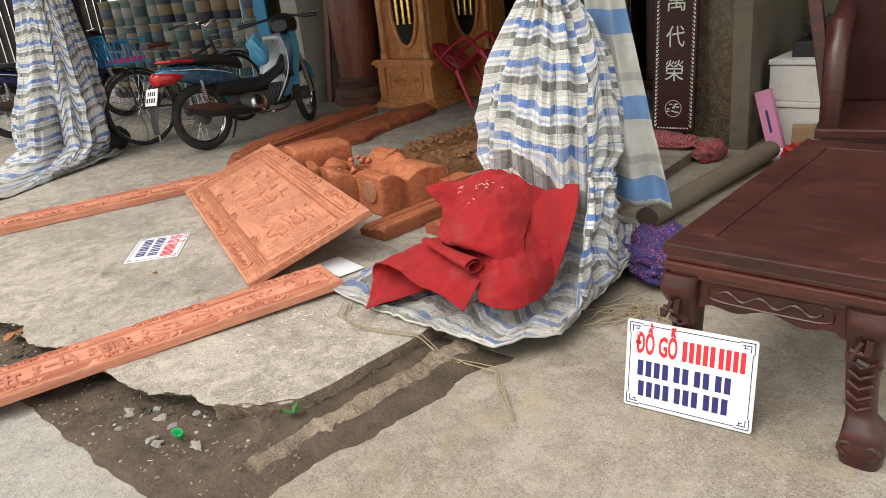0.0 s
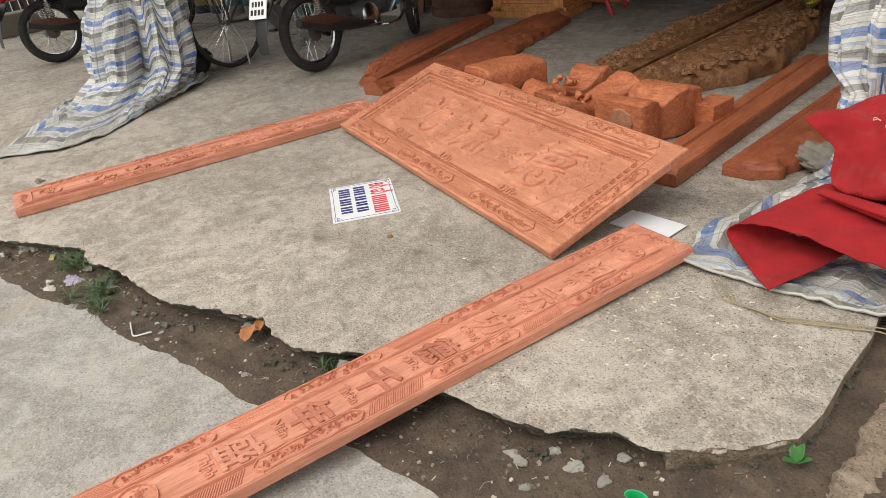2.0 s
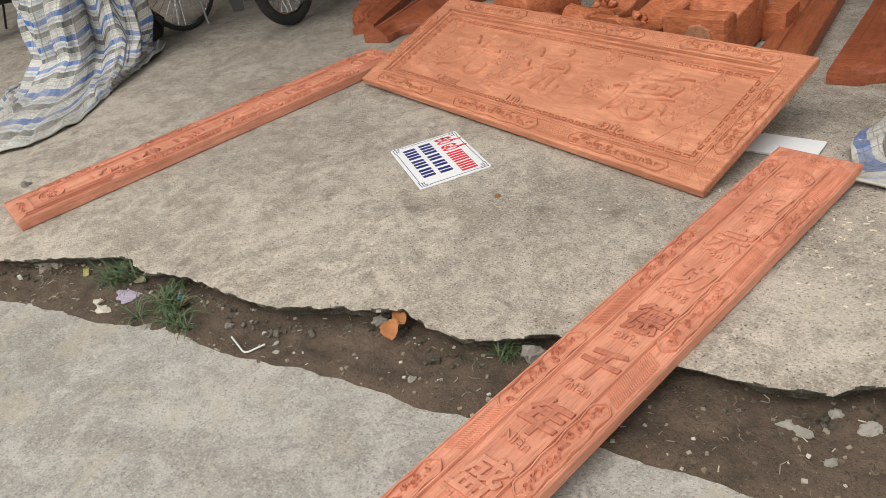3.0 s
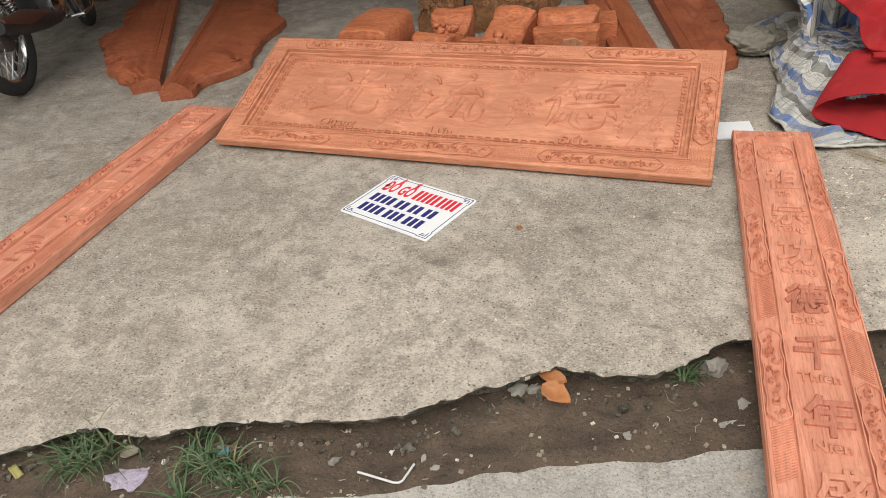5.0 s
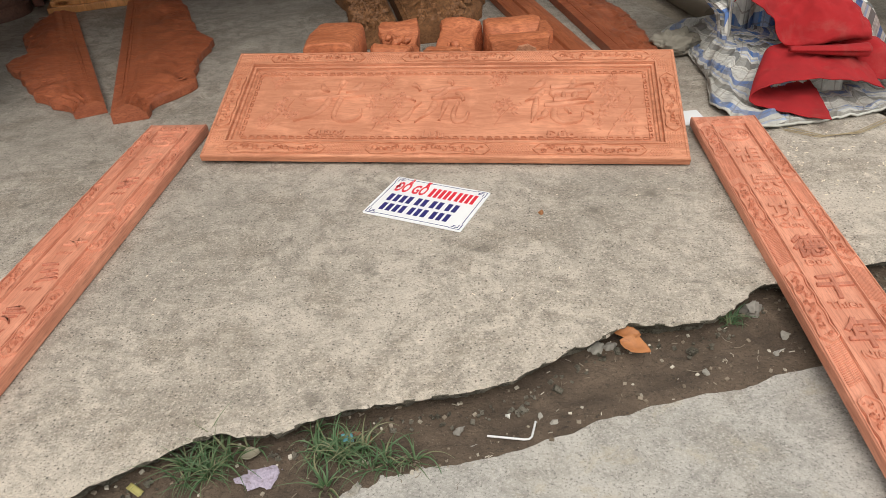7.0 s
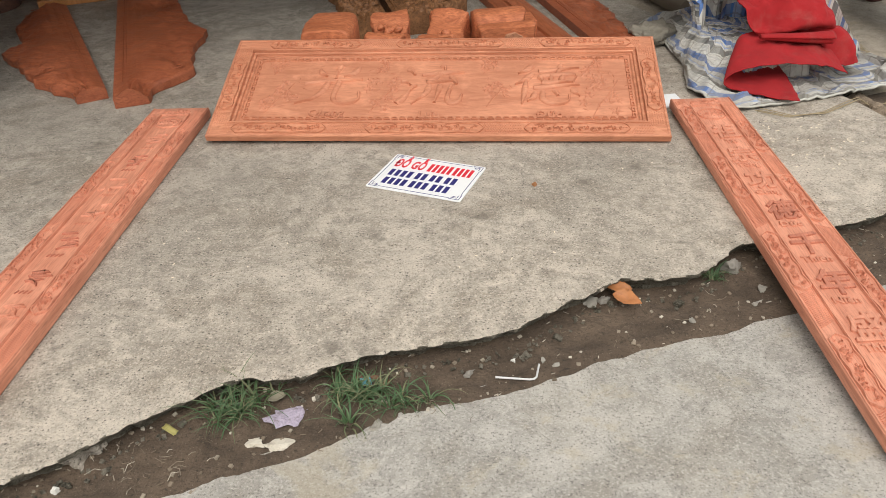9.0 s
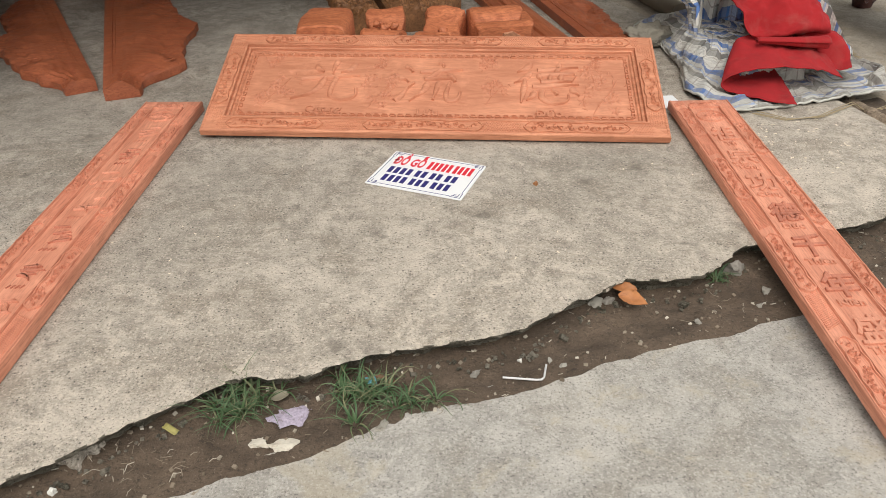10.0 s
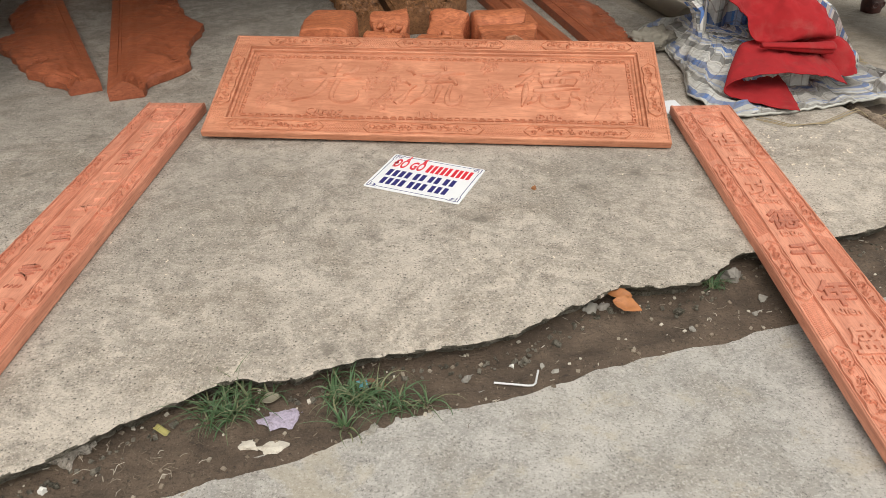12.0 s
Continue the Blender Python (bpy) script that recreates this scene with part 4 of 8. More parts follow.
def draped(name, label, levels, foot, pleats, seed, slant, press=None, nphi=200, ns=150, slit=None, creases=()):
    """A gathered hanging sheet: levels of (s, (z, cx, cy, radius, share of the foot outline, fold depth))."""
    bm = bmesh.new()
    uv = bm.loops.layers.uv.new("UVMap")
    fx, fy = sum(p[0] for p in foot) / len(foot), sum(p[1] for p in foot) / len(foot)
    rows, vs = [], 0.0
    prev = None
    tucks = [(radians(sa), random.Random(int(sa) + 400).uniform(-0.09, 0.09)) for sa, _ in creases]
    for i in range(ns + 1):
        s = i / ns
        z, cx, cy, r, share, fold = spline(levels, s)
        row = []
        for k in range(nphi):
            a = k * math.tau / nphi
            c, d = math.cos(a), math.sin(a)
            pl = math.sin(pleats * a + 2.2 * fbm(c * 1.3 + seed, d * 1.3, s * 1.5, 2)) * max(0.0, 1 - 1.25 * s)
            hang = 1.0 if s > 0.62 else 0.34
            big = fbm(c * 2.4 + seed, d * 2.4, s * 3.2 * hang, 2) + 0.6 * fbm(c * 5.5, d * 5.5 + seed, s * 6 * hang, 2)
            small = fbm(c * 5.5 + seed, d * 5.5, s * 9 * hang, 2)
            rr = r * (1 + fold * (0.55 * pl + 0.55 * big) + (0.10 * small - 0.24 * abs(fbm(c * 4.2 + 2.2 * s + seed, d * 4.2, s * 3.0 + 7, 2)) + 0.08) * min(1, 5 * s))
            for sa, deep in creases:
                rr *= 1 - deep * math.exp(-((((math.degrees(a) - sa + 14 * math.sin(3 * s + sa)) + 180) % 360 - 180) / 5.5) ** 2) * min(1.0, max(0.0, 3 * s - 0.3))
            if slit is not None:
                rr *= 1 - 0.72 * math.exp(-((((math.degrees(a) - slit + 8 * math.sin(5 * s)) + 180) % 360 - 180) / 13.0) ** 2) * min(1.0, max(0.0, 3.0 * s - 1.2))
            x, y = cx + rr * c, cy + rr * d
            if share > 0:
                R = reach(foot, fx, fy, a) * (1 + 0.03 * big)
                x, y = x + (fx + R * c - x) * share, y + (fy + R * d - y) * share
            if press and z < 0.5:
                z = min(z, press(x, y))
            zz = z + (0.05 * fold * big * (1 - share)) + (0.028 * abs(small) + 0.022 * max(0, big)) * min(1.0, share * 2)
            row.append((x, y, max(zz, foot_floor(x, y) + 0.008)))
        if prev is not None:
            vs += sum((Vector(p) - Vector(q)).length for p, q in zip(row[::10], prev[::10])) / len(row[::10])
        prev = row
        rows.append(([bm.verts.new(p) for p in row], vs))
    for (r0, v0), (r1, v1) in zip(rows, rows[1:]):
        for k in range(nphi):
            q = (k + 1) % nphi
            f = bm.faces.new((r0[k], r0[q], r1[q], r1[k]))
            for loop, (kk, v) in zip(f.loops, ((k, v0), (k + 1, v0), (k + 1, v1), (k, v1))):
                a = kk * math.tau / nphi
                shift = sum(w * math.tanh(((a - sa + math.pi) % math.tau - math.pi) / 0.05) * max(0.0, math.cos((a - sa) * 0.5)) for sa, w in tucks)
                loop[uv].uv = (kk * 1.9 / nphi * 1.0, v + shift + slant * math.sin(a + seed) + 0.06 * fbm(math.cos(a) * 1.4 + seed, math.sin(a) * 1.4, v * 1.2, 2) + 0.010 * fbm(math.cos(a) * 5, math.sin(a) * 5, v * 3))
    ob = part(name, bm, M_TARP, smooth=True, angle=70)
    thick = ob.modifiers.new("thickness", "SOLIDIFY")
    thick.thickness, thick.offset = 0.003, 1.0
    rim_pts = [v.co.copy() for v in ob.data.vertices][-nphi:]
    bm = bmesh.new()
    tube(bm, rim_pts + rim_pts[:1], 0.006, 6, False)
    part("hem", bm, M_FADED, ob, "stitched grey hem", smooth=True)
    for k in range(0, nphi, nphi // 12):
        bm = bmesh.new()
        c = rim_pts[k] * 0.97 + Vector((fx, fy, rim_pts[k].z)) * 0.03
        tube(bm, [c + Vector((0.008 * math.cos(q), 0.008 * math.sin(q), 0.010)) for q in [i * math.tau / 10 for i in range(11)]], 0.0025, 5, False)
        part("eyelet", bm, M_STEEL, ob, "small metal eyelet", smooth=True)
    return tagged(ob, label, "tarpaulin", "tied striped sheets")


def foot_floor(x, y):
    a, b = ab(x, y)
    edge = max(0.0, min(1.0, (a - 2.74) / 0.07))
    return -0.066 * edge if b > -1.3 else 0.0


# where the red cloth weighs the sheet down: a rim of (angle, reach, height) round its middle
CLOTH_RIM = [(-129, 0.48, 0.085), (-108, 0.39, 0.095), (-90, 0.355, 0.095), (-66, 0.35, 0.085), (-49, 0.385, 0.055), (-38, 0.335, 0.06), (-30, 0.295, 0.07), (-22, 0.315, 0.05), (-13, 0.345, 0.03), (6, 0.32, 0.05), (39, 0.275, 0.11), (64, 0.34, 0.22), (86, 0.43, 0.33),
             (113, 0.37, 0.385), (162, 0.30, 0.31), (190, 0.31, 0.26), (208, 0.35, 0.17), (222, 0.43, 0.10), (231, 0.48, 0.085)]
CLOTH_X, CLOTH_Y, CLOTH_TOP = 2.60, 0.92, 0.40


def rim_at(rim, a):
    a = (a - rim[0][0]) % 360 + rim[0][0]
    for (a0, r0, z0), (a1, r1, z1) in zip(rim, rim[1:]):
        if a <= a1:
            k = (a - a0) / (a1 - a0)
            return r0 + (r1 - r0) * k, z0 + (z1 - z0) * k
    return rim[-1][1:]


def cloth_edge(a):
    return rim_at(CLOTH_RIM, a)


def cloth_height(x, y):
    """About how high the red cloth lies over a place; far above where it does not reach."""
    dx, dy = x - CLOTH_X, y - CLOTH_Y
    r, zb = cloth_edge(math.degrees(math.atan2(dy, dx)))
    t = math.hypot(dx, dy) / r
    if t > 1.12:
        return 9.0
    t = min(t, 1.0)
    return zb + (CLOTH_TOP - zb) * ((1 - t ** 2.0) * 0.75 + (1 - t) * 0.25) - 0.05 * math.sin(math.pi * t) - 0.02


FOOT_R = [(2.27, 0.32), (2.15, 0.58), (2.19, 0.90), (2.16, 1.25), (2.06, 1.62), (2.25, 1.85), (2.55, 1.80), (2.80, 1.55), (2.97, 1.28), (3.08, 1.05), (3.19, 0.87), (3.13, 0.63), (2.90, 0.53), (2.57, 0.40)]
draped("tarpaulin", "blue, grey and white striped plastic sheet tied in a bundle",
       [(0.0, (1.75, 2.28, 1.52, 0.20, 0, 0.35)), (0.10, (1.45, 2.30, 1.51, 0.14, 0, 0.40)), (0.17, (1.16, 2.30, 1.50, 0.085, 0, 0.45)), (0.24, (1.02, 2.30, 1.50, 0.17, 0, 0.38)), (0.33, (0.84, 2.31, 1.48, 0.25, 0, 0.24)),
        (0.44, (0.62, 2.33, 1.45, 0.30, 0, 0.16)), (0.51, (0.45, 2.35, 1.43, 0.31, 0, 0.14)), (0.56, (0.38, 2.40, 1.38, 0.27, 0, 0.15)), (0.62, (0.34, 2.47, 1.30, 0.30, 0.02, 0.15)), (0.70, (0.25, 2.59, 1.18, 0.315, 0.08, 0.15)), (0.78, (0.14, 2.63, 1.10, 0.345, 0.22, 0.14)),
        (0.86, (0.05, 2.62, 1.06, 0.39, 0.55, 0.12)), (0.93, (0.025, 2.6, 1.05, 0.48, 0.90, 0.1)), (1.0, (0.008, 2.6, 1.05, 0.5, 1.0, 0.1))], FOOT_R, 17, 3.0, 0.10, lambda x, y: min(cloth_height(x, y) * 0.72 - 0.05, 0.012 if math.hypot(x - 2.55, y - 0.50) < 0.19 else 9.0), creases=((-28, 0.14), (-62, 0.16), (-95, 0.12), (8, 0.14), (38, 0.12), (-128, 0.12)))
FOOT_L = [(-2.15, -0.25), (-1.86, -0.42), (-1.62, -0.72), (-1.12, -1.15), (-1.05, -1.42), (-1.22, -1.78), (-1.75, -1.52), (-2.2, -1.25), (-2.55, -0.85), (-2.55, -0.5)]
draped("tarpaulin", "blue and grey striped plastic sheet gathered high, trailing on concrete",
       [(0.0, (2.22, -2.2, -0.56, 0.16, 0, 0.3)), (0.3, (1.7, -2.2, -0.56, 0.15, 0, 0.3)), (0.42, (1.25, -2.2, -0.57, 0.20, 0, 0.28)), (0.55, (0.85, -2.19, -0.60, 0.27, 0, 0.22)), (0.68, (0.48, -2.17, -0.64, 0.34, 0.02, 0.20)),
        (0.78, (0.17, -2.15, -0.68, 0.35, 0.04, 0.2)), (0.85, (0.06, -2.05, -0.76, 0.37, 0.28, 0.18)), (0.93, (0.03, -1.9, -0.9, 0.4, 0.8, 0.12)), (1.0, (0.008, -1.9, -0.9, 0.4, 1.0, 0.1))], FOOT_L, 13, 8.0, 0.02, None, 180, 130, -16, ((20, 0.14), (45, 0.12), (-45, 0.16), (-75, 0.12), (2, 0.10)))


def hanging_sheet():
    bm = bmesh.new()
    uv = bm.loops.layers.uv.new("UVMap")
    nu, nv = 18, 50
    grid = []
    for j in range(nv + 1):
        t = j / nv
        row = []
        for i in range(nu + 1):
            u = i / nu - 0.5
            w = 0.12 + 0.17 * t
            c = Vector((2.40 + 0.17 * t + 0.05 * t * t, 1.66 + 0.07 * t, 1.5 - 1.33 * t))
            d = Vector((0.62, 0.78, 0))
            off = 0.035 * math.sin(u * 9 + 2 * t) + 0.03 * fbm(u * 3, t * 4, 2)
            p = c + d * (u * w) + Vector((0.78, -0.62, 0)) * off
            p.z += -0.05 * u * t + 0.012 * fbm(u * 14, t, 4) * (t > 0.97)
            row.append(bm.verts.new(p))
        grid.append(row)
    for j in range(nv):
        for i in range(nu):
            f = bm.faces.new((grid[j][i], grid[j][i + 1], grid[j + 1][i + 1], grid[j + 1][i]))
            for loop, (ii, jj) in zip(f.loops, ((i, j), (i + 1, j), (i + 1, j + 1), (i, j + 1))):
                loop[uv].uv = (ii * 0.018 + 0.02, jj * 0.0128 * 2.0 + 0.15)
    ob = part("hanging_sheet", bm, M_FADED, smooth=True, angle=70)
    thick = ob.modifiers.new("thickness", "SOLIDIFY")
    thick.thickness = 0.003
    tagged(ob, "faded grey-white sheet with blue bands and a frayed end", "tarpaulin")


hanging_sheet()


def tie_rope():
    bm = bmesh.new()
    for k in range(3):
        pts = [(2.30 + 0.092 * math.cos(a * math.tau / 18), 1.50 + 0.092 * math.sin(a * math.tau / 18), 1.15 + 0.012 * k + 0.01 * math.sin(a * math.tau / 18 + k)) for a in range(19)]
        tube(bm, pts, 0.006, 6)
    tube(bm, [(2.36, 1.42, 1.16), (2.40, 1.38, 1.12), (2.41, 1.37, 1.04)], 0.005, 6)
    tagged(part("tie_rope", bm, M_STRAW, smooth=True), "thin twisted straw-coloured rope binding the sheet", "rope")


M_STRAW = plain("straw", (0.36, 0.29, 0.18), 0.85, 0, 0.4, 40)
tie_rope()


def layer(net, seed, nu=56, nv=56, ripple=0.006):
    """One fold of felt, stretched smoothly over a coarse net, with slight creases."""
    net = [[Vector(p) for p in row] for row in net]
    bm = bmesh.new()
    grid = []
    for i in range(nu + 1):
        u = (len(net) - 1) * i / nu
        row = []
        for j in range(nv + 1):
            v = (len(net[0]) - 1) * j / nv
            p = along_row([along_row(r, v) for r in net], u)
            crease = abs(fbm(p.x * 7 + seed, p.y * 7, p.z * 7, 2))
            p = p + Vector((0.3, -0.3, 1.0)) * (ripple * fbm(p.x * 13 + seed, p.y * 13, p.z * 13, 3) - ripple * 1.6 * crease + ripple * 0.5)
            row.append(bm.verts.new(p))
        grid.append(row)
    for a, b in zip(grid, grid[1:]):
        for k in range(nv):
            bm.faces.new((a[k], a[k + 1], b[k + 1], b[k]))
    return bm


def felt(name, bm, parent=None):
    ob = part(name, bm, M_RED, parent, smooth=True, angle=80)
    thick = ob.modifiers.new("thickness", "SOLIDIFY")
    thick.thickness, thick.offset = 0.004, 0.0
    return ob


def red_cloth():
    """A felt blanket dropped over the sheet: a spread front, a right lobe, a hood with a tucked lip and a rolled fold."""
    cx, cy = CLOTH_X, CLOTH_Y
    ob = felt("red_cloth", layer([
        [(2.76, 0.90, 0.18), (2.69, 0.88, 0.185), (2.62, 0.86, 0.19), (2.52, 0.83, 0.20), (2.43, 0.79, 0.21), (2.395, 0.78, 0.16), (2.44, 0.80, 0.11), (2.55, 0.82, 0.10)],
        [(2.81, 0.79, 0.15), (2.74, 0.76, 0.165), (2.66, 0.72, 0.170), (2.51, 0.66, 0.180), (2.375, 0.63, 0.155), (2.325, 0.62, 0.105), (2.38, 0.63, 0.060), (2.60, 0.66, 0.06)],
        [(2.885, 0.635, 0.055), (2.79, 0.595, 0.100), (2.69, 0.530, 0.135), (2.52, 0.525, 0.145), (2.345, 0.505, 0.120), (2.285, 0.495, 0.080), (2.34, 0.470, 0.045), (2.580, 0.345, 0.040)]], 5.0, 50, 120, 0.007))
    tagged(ob, "crumpled red felt cloth heaped over the striped sheet", "cloth")
    felt("side_fold", layer([
        [(2.58, 0.92, 0.24), (2.70, 0.97, 0.26), (2.79, 1.02, 0.25), (2.82, 1.10, 0.20)],
        [(2.70, 0.82, 0.19), (2.80, 0.86, 0.235), (2.87, 0.95, 0.21), (2.87, 1.07, 0.14)],
        [(2.80, 0.755, 0.13), (2.91, 0.79, 0.175), (2.95, 0.90, 0.15), (2.90, 1.05, 0.09)],
        [(2.87, 0.715, 0.065), (2.985, 0.785, 0.055), (2.98, 0.91, 0.050), (2.90, 1.040, 0.050)]], 8.0, ripple=0.012), ob)
    felt("corner", layer([
        [(2.50, 1.20, 0.34), (2.58, 1.30, 0.355), (2.68, 1.345, 0.365)],
        [(2.62, 1.08, 0.34), (2.70, 1.19, 0.315), (2.78, 1.26, 0.300)],
        [(2.72, 1.00, 0.28), (2.80, 1.08, 0.240), (2.86, 1.15, 0.200)],
        [(2.78, 0.98, 0.20), (2.86, 1.02, 0.140), (2.90, 1.055, 0.080)]], 3.0, 30, 30, 0.005), ob)
    felt("hood", layer([
        [(2.30, 1.06, 0.33), (2.38, 1.18, 0.33), (2.48, 1.25, 0.33), (2.58, 1.24, 0.33), (2.66, 1.17, 0.30)],
        [(2.31, 0.93, 0.38), (2.40, 1.06, 0.425), (2.50, 1.11, 0.430), (2.62, 1.10, 0.390), (2.73, 1.06, 0.30)],
        [(2.315, 0.79, 0.400), (2.43, 0.92, 0.405), (2.55, 0.98, 0.430), (2.69, 0.98, 0.390), (2.81, 0.98, 0.27)],
        [(2.41, 0.81, 0.325), (2.48, 0.84, 0.330), (2.61, 0.86, 0.385), (2.76, 0.88, 0.360), (2.87, 0.93, 0.22)],
        [(2.44, 0.775, 0.255), (2.53, 0.760, 0.255), (2.66, 0.76, 0.295), (2.80, 0.81, 0.295), (2.89, 0.885, 0.19)],
        [(2.47, 0.760, 0.215), (2.56, 0.735, 0.220), (2.69, 0.735, 0.245), (2.82, 0.79, 0.235), (2.88, 0.865, 0.17)],
        [(2.49, 0.82, 0.190), (2.58, 0.82, 0.195), (2.68, 0.84, 0.205), (2.77, 0.88, 0.195), (2.83, 0.91, 0.16)]], 11.0, 98, 76, 0.013), ob)
    # a rolled fold with an open end
    bm = bmesh.new()
    rows = []
    for i in range(25):
        u = i / 24
        c = Vector((2.47, 0.690, 0.215)).lerp(Vector((2.815, 0.735, 0.195)), u)
        row = []
        for k in range(34):
            a = 0.3 + k / 33 * 8.6
            r = (0.044 - 0.024 * k / 33) * (0.40 + 0.60 * u) + 0.003 * math.sin(4 * u + a)
            row.append(bm.verts.new(c + Vector((0.1, -0.99, 0)) * (r * math.cos(a) * 1.15) + Vector((0, 0, 1)) * (r * math.sin(a) * 0.85)))
        rows.append(row)
    for a, b in zip(rows, rows[1:]):
        for k in range(33):
            bm.faces.new((a[k], a[k + 1], b[k + 1], b[k]))
    roll = part("rolled_fold", bm, M_RED, ob, smooth=True, angle=80)
    roll.modifiers.new("thickness", "SOLIDIFY").thickness = 0.003
    bm = bmesh.new()
    rnd = random.Random(3)
    for _ in range(18):
        x, y = cx - 0.02 + rnd.gauss(0, 0.045), cy + 0.02 + rnd.gauss(0, 0.05)
        d = math.hypot(x - cx + 0.015, y - cy - 0.01) / 0.25
        z = 0.437 - 0.12 * d ** 2.0
        a = rnd.uniform(0, 6.3)
        L = rnd.uniform(0.008, 0.024)
        tube(bm, [(x, y, z), (x + L * 0.5 * math.cos(a), y + L * 0.5 * math.sin(a), z + 0.004), (x + L * math.cos(a + 0.5), y + L * math.sin(a + 0.5), z)], 0.0011, 4)
    tagged(part("wood_shavings", bm, M_CHIP, ob), kind="stuff")


M_CHIP = plain("pale_chip", (0.78, 0.70, 0.56), 0.8, 0, 0.2)
red_cloth()


# ---- carved timber pieces ----
def carved_slab(name, straight, curvy, thick, mat, label, seed, crest=0.05, deep=False, group="carved side pieces"):
    """A side piece: one straight moulded edge, one sawn and carved edge, the face swelling between."""
    p0, p1 = Vector((*straight[0], 0)), Vector((*straight[1], 0))
    d = (p1 - p0).normalized()
    L = (p1 - p0).length
    s = Vector((-d.y, d.x, 0))
    if s.dot(Vector((*curvy[len(curvy) // 2], 0)) - p0) < 0:
        s = -s
    prof = sorted(((Vector((*q, 0)) - p0).dot(d), (Vector((*q, 0)) - p0).dot(s)) for q in curvy)

    def width(u):
        if u <= prof[0][0]:
            return max(0.04, prof[0][1])
        for (u0, w0), (u1, w1) in zip(prof, prof[1:]):
            if u <= u1:
                k = (u - u0) / max(1e-6, u1 - u0)
                k = k * k * (3 - 2 * k)
                return w0 + (w1 - w0) * k
        return prof[-1][1]

    root = holder(name, Matrix.Identity(4), label, "carved wood", group)
    nu, nv = max(40, int(L / 0.02)), 26
    bm = bmesh.new()
    top, bot = [], []
    for i in range(nu + 1):
        u = L * i / nu
        w = max(0.03, width(u) + 0.016 * fbm(u * 9, seed) + 0.004 * math.sin(u * 38))
        rt, rb = [], []
        for j in range(nv + 1):
            v = j / nv
            q = p0 + d * u + s * (w * v)
            edge = min(1.0, (1 - v) * w / 0.02)
            z = thick * (0.72 + 0.28 * math.sin(math.pi * min(1.0, v * 1.1))) * (0.75 + 0.25 * edge)
            z += crest * math.exp(-((v - 0.62) / 0.25) ** 2) * fbm(u * 2.2 + seed, v * 1.5)
            for c, h in ((0.16, -0.008), (0.22, 0.006), (0.26, -0.006)):
                z += h * math.exp(-((w * v - c * 0.55) / 0.006) ** 2)
            if v > 0.72:
                z += (0.018 if deep else 0.010) * fbm(u * 22, v * 16, seed)
            if deep:
                z += 0.030 * fbm(u * 13, v * w * 22, seed) * (v > 0.2) + 0.02 * abs(fbm(u * 28, v * w * 40, seed + 4)) * (v > 0.2)
            rt.append(bm.verts.new((q.x, q.y, max(0.012, z))))
            rb.append(bm.verts.new((q.x, q.y, 0.002)))
        top.append(rt)
        bot.append(rb)
    for g in range(nu):
        for j in range(nv):
            bm.faces.new((top[g][j], top[g + 1][j], top[g + 1][j + 1], top[g][j + 1]))
        bm.faces.new((bot[g][0], bot[g + 1][0], top[g + 1][0], top[g][0]))
        bm.faces.new((bot[g][nv], top[g][nv], top[g + 1][nv], bot[g + 1][nv]))
        bm.faces.new((bot[g][0], bot[g][nv], bot[g + 1][nv], bot[g + 1][0]))
    for g in (0, nu):
        bm.faces.new(bot[g] + top[g][::-1])
    part("body", bm, mat, root, smooth=True, angle=50)
    rnd = random.Random(seed)
    bm = bmesh.new()
    if deep:
        for _ in range(240):
            u, v = rnd.uniform(0.03, L - 0.05), rnd.uniform(0.25, 0.93)
            q = p0 + d * u + s * (width(u) * v)
            swirl(bm, q.x, q.y, thick * 0.93, rnd.uniform(0.018, 0.042), rnd.uniform(0, 6.3), rnd.uniform(0.010, 0.022), rnd.choice((-1, 1)), rnd.uniform(0.6, 1.1), 8, 0.30)
        tagged(part("carving", bm, mat, root), kind="stuff")
        bm = bmesh.new()
        n = int(L / 0.014)
        for i in range(n):
            q = p0 + d * (L * (i + 0.5) / n) + s * 0.03
            box(bm, -0.004, 0.004, -0.008, 0.008, 0, 0.006, 0, Matrix.Translation((q.x, q.y, thick * 0.80)) @ Matrix.Rotation(math.atan2(d.y, d.x) + 0.5, 4, "Z"))
        tagged(part("beading", bm, mat, root), kind="stuff")
    else:
        for _ in range(9):
            u, v = rnd.uniform(0.05, L - 0.05), rnd.uniform(0.66, 0.92)
            q = p0 + d * u + s * (width(u) * v)
            swirl(bm, q.x, q.y, thick * 0.80, rnd.uniform(0.015, 0.035), rnd.uniform(0, 6.3), 0.003, rnd.choice((-1, 1)), 0.8, 8, 0.3)
        tagged(part("carving", bm, mat, root), kind="stuff")
        for off in (0.045, 0.062):
            bm = bmesh.new()
            ridge(bm, 0, 0, L * 0.96, 0, 0, 0.004, 0.006)
            m = Matrix.Translation(p0 + d * 0.02 * L + s * off + Vector((0, 0, thick * 0.82))) @ Matrix.Rotation(math.atan2(d.y, d.x), 4, "Z")
            bmesh.ops.transform(bm, matrix=m, verts=bm.verts[:])
            part("moulding", bm, mat, root)
    return root


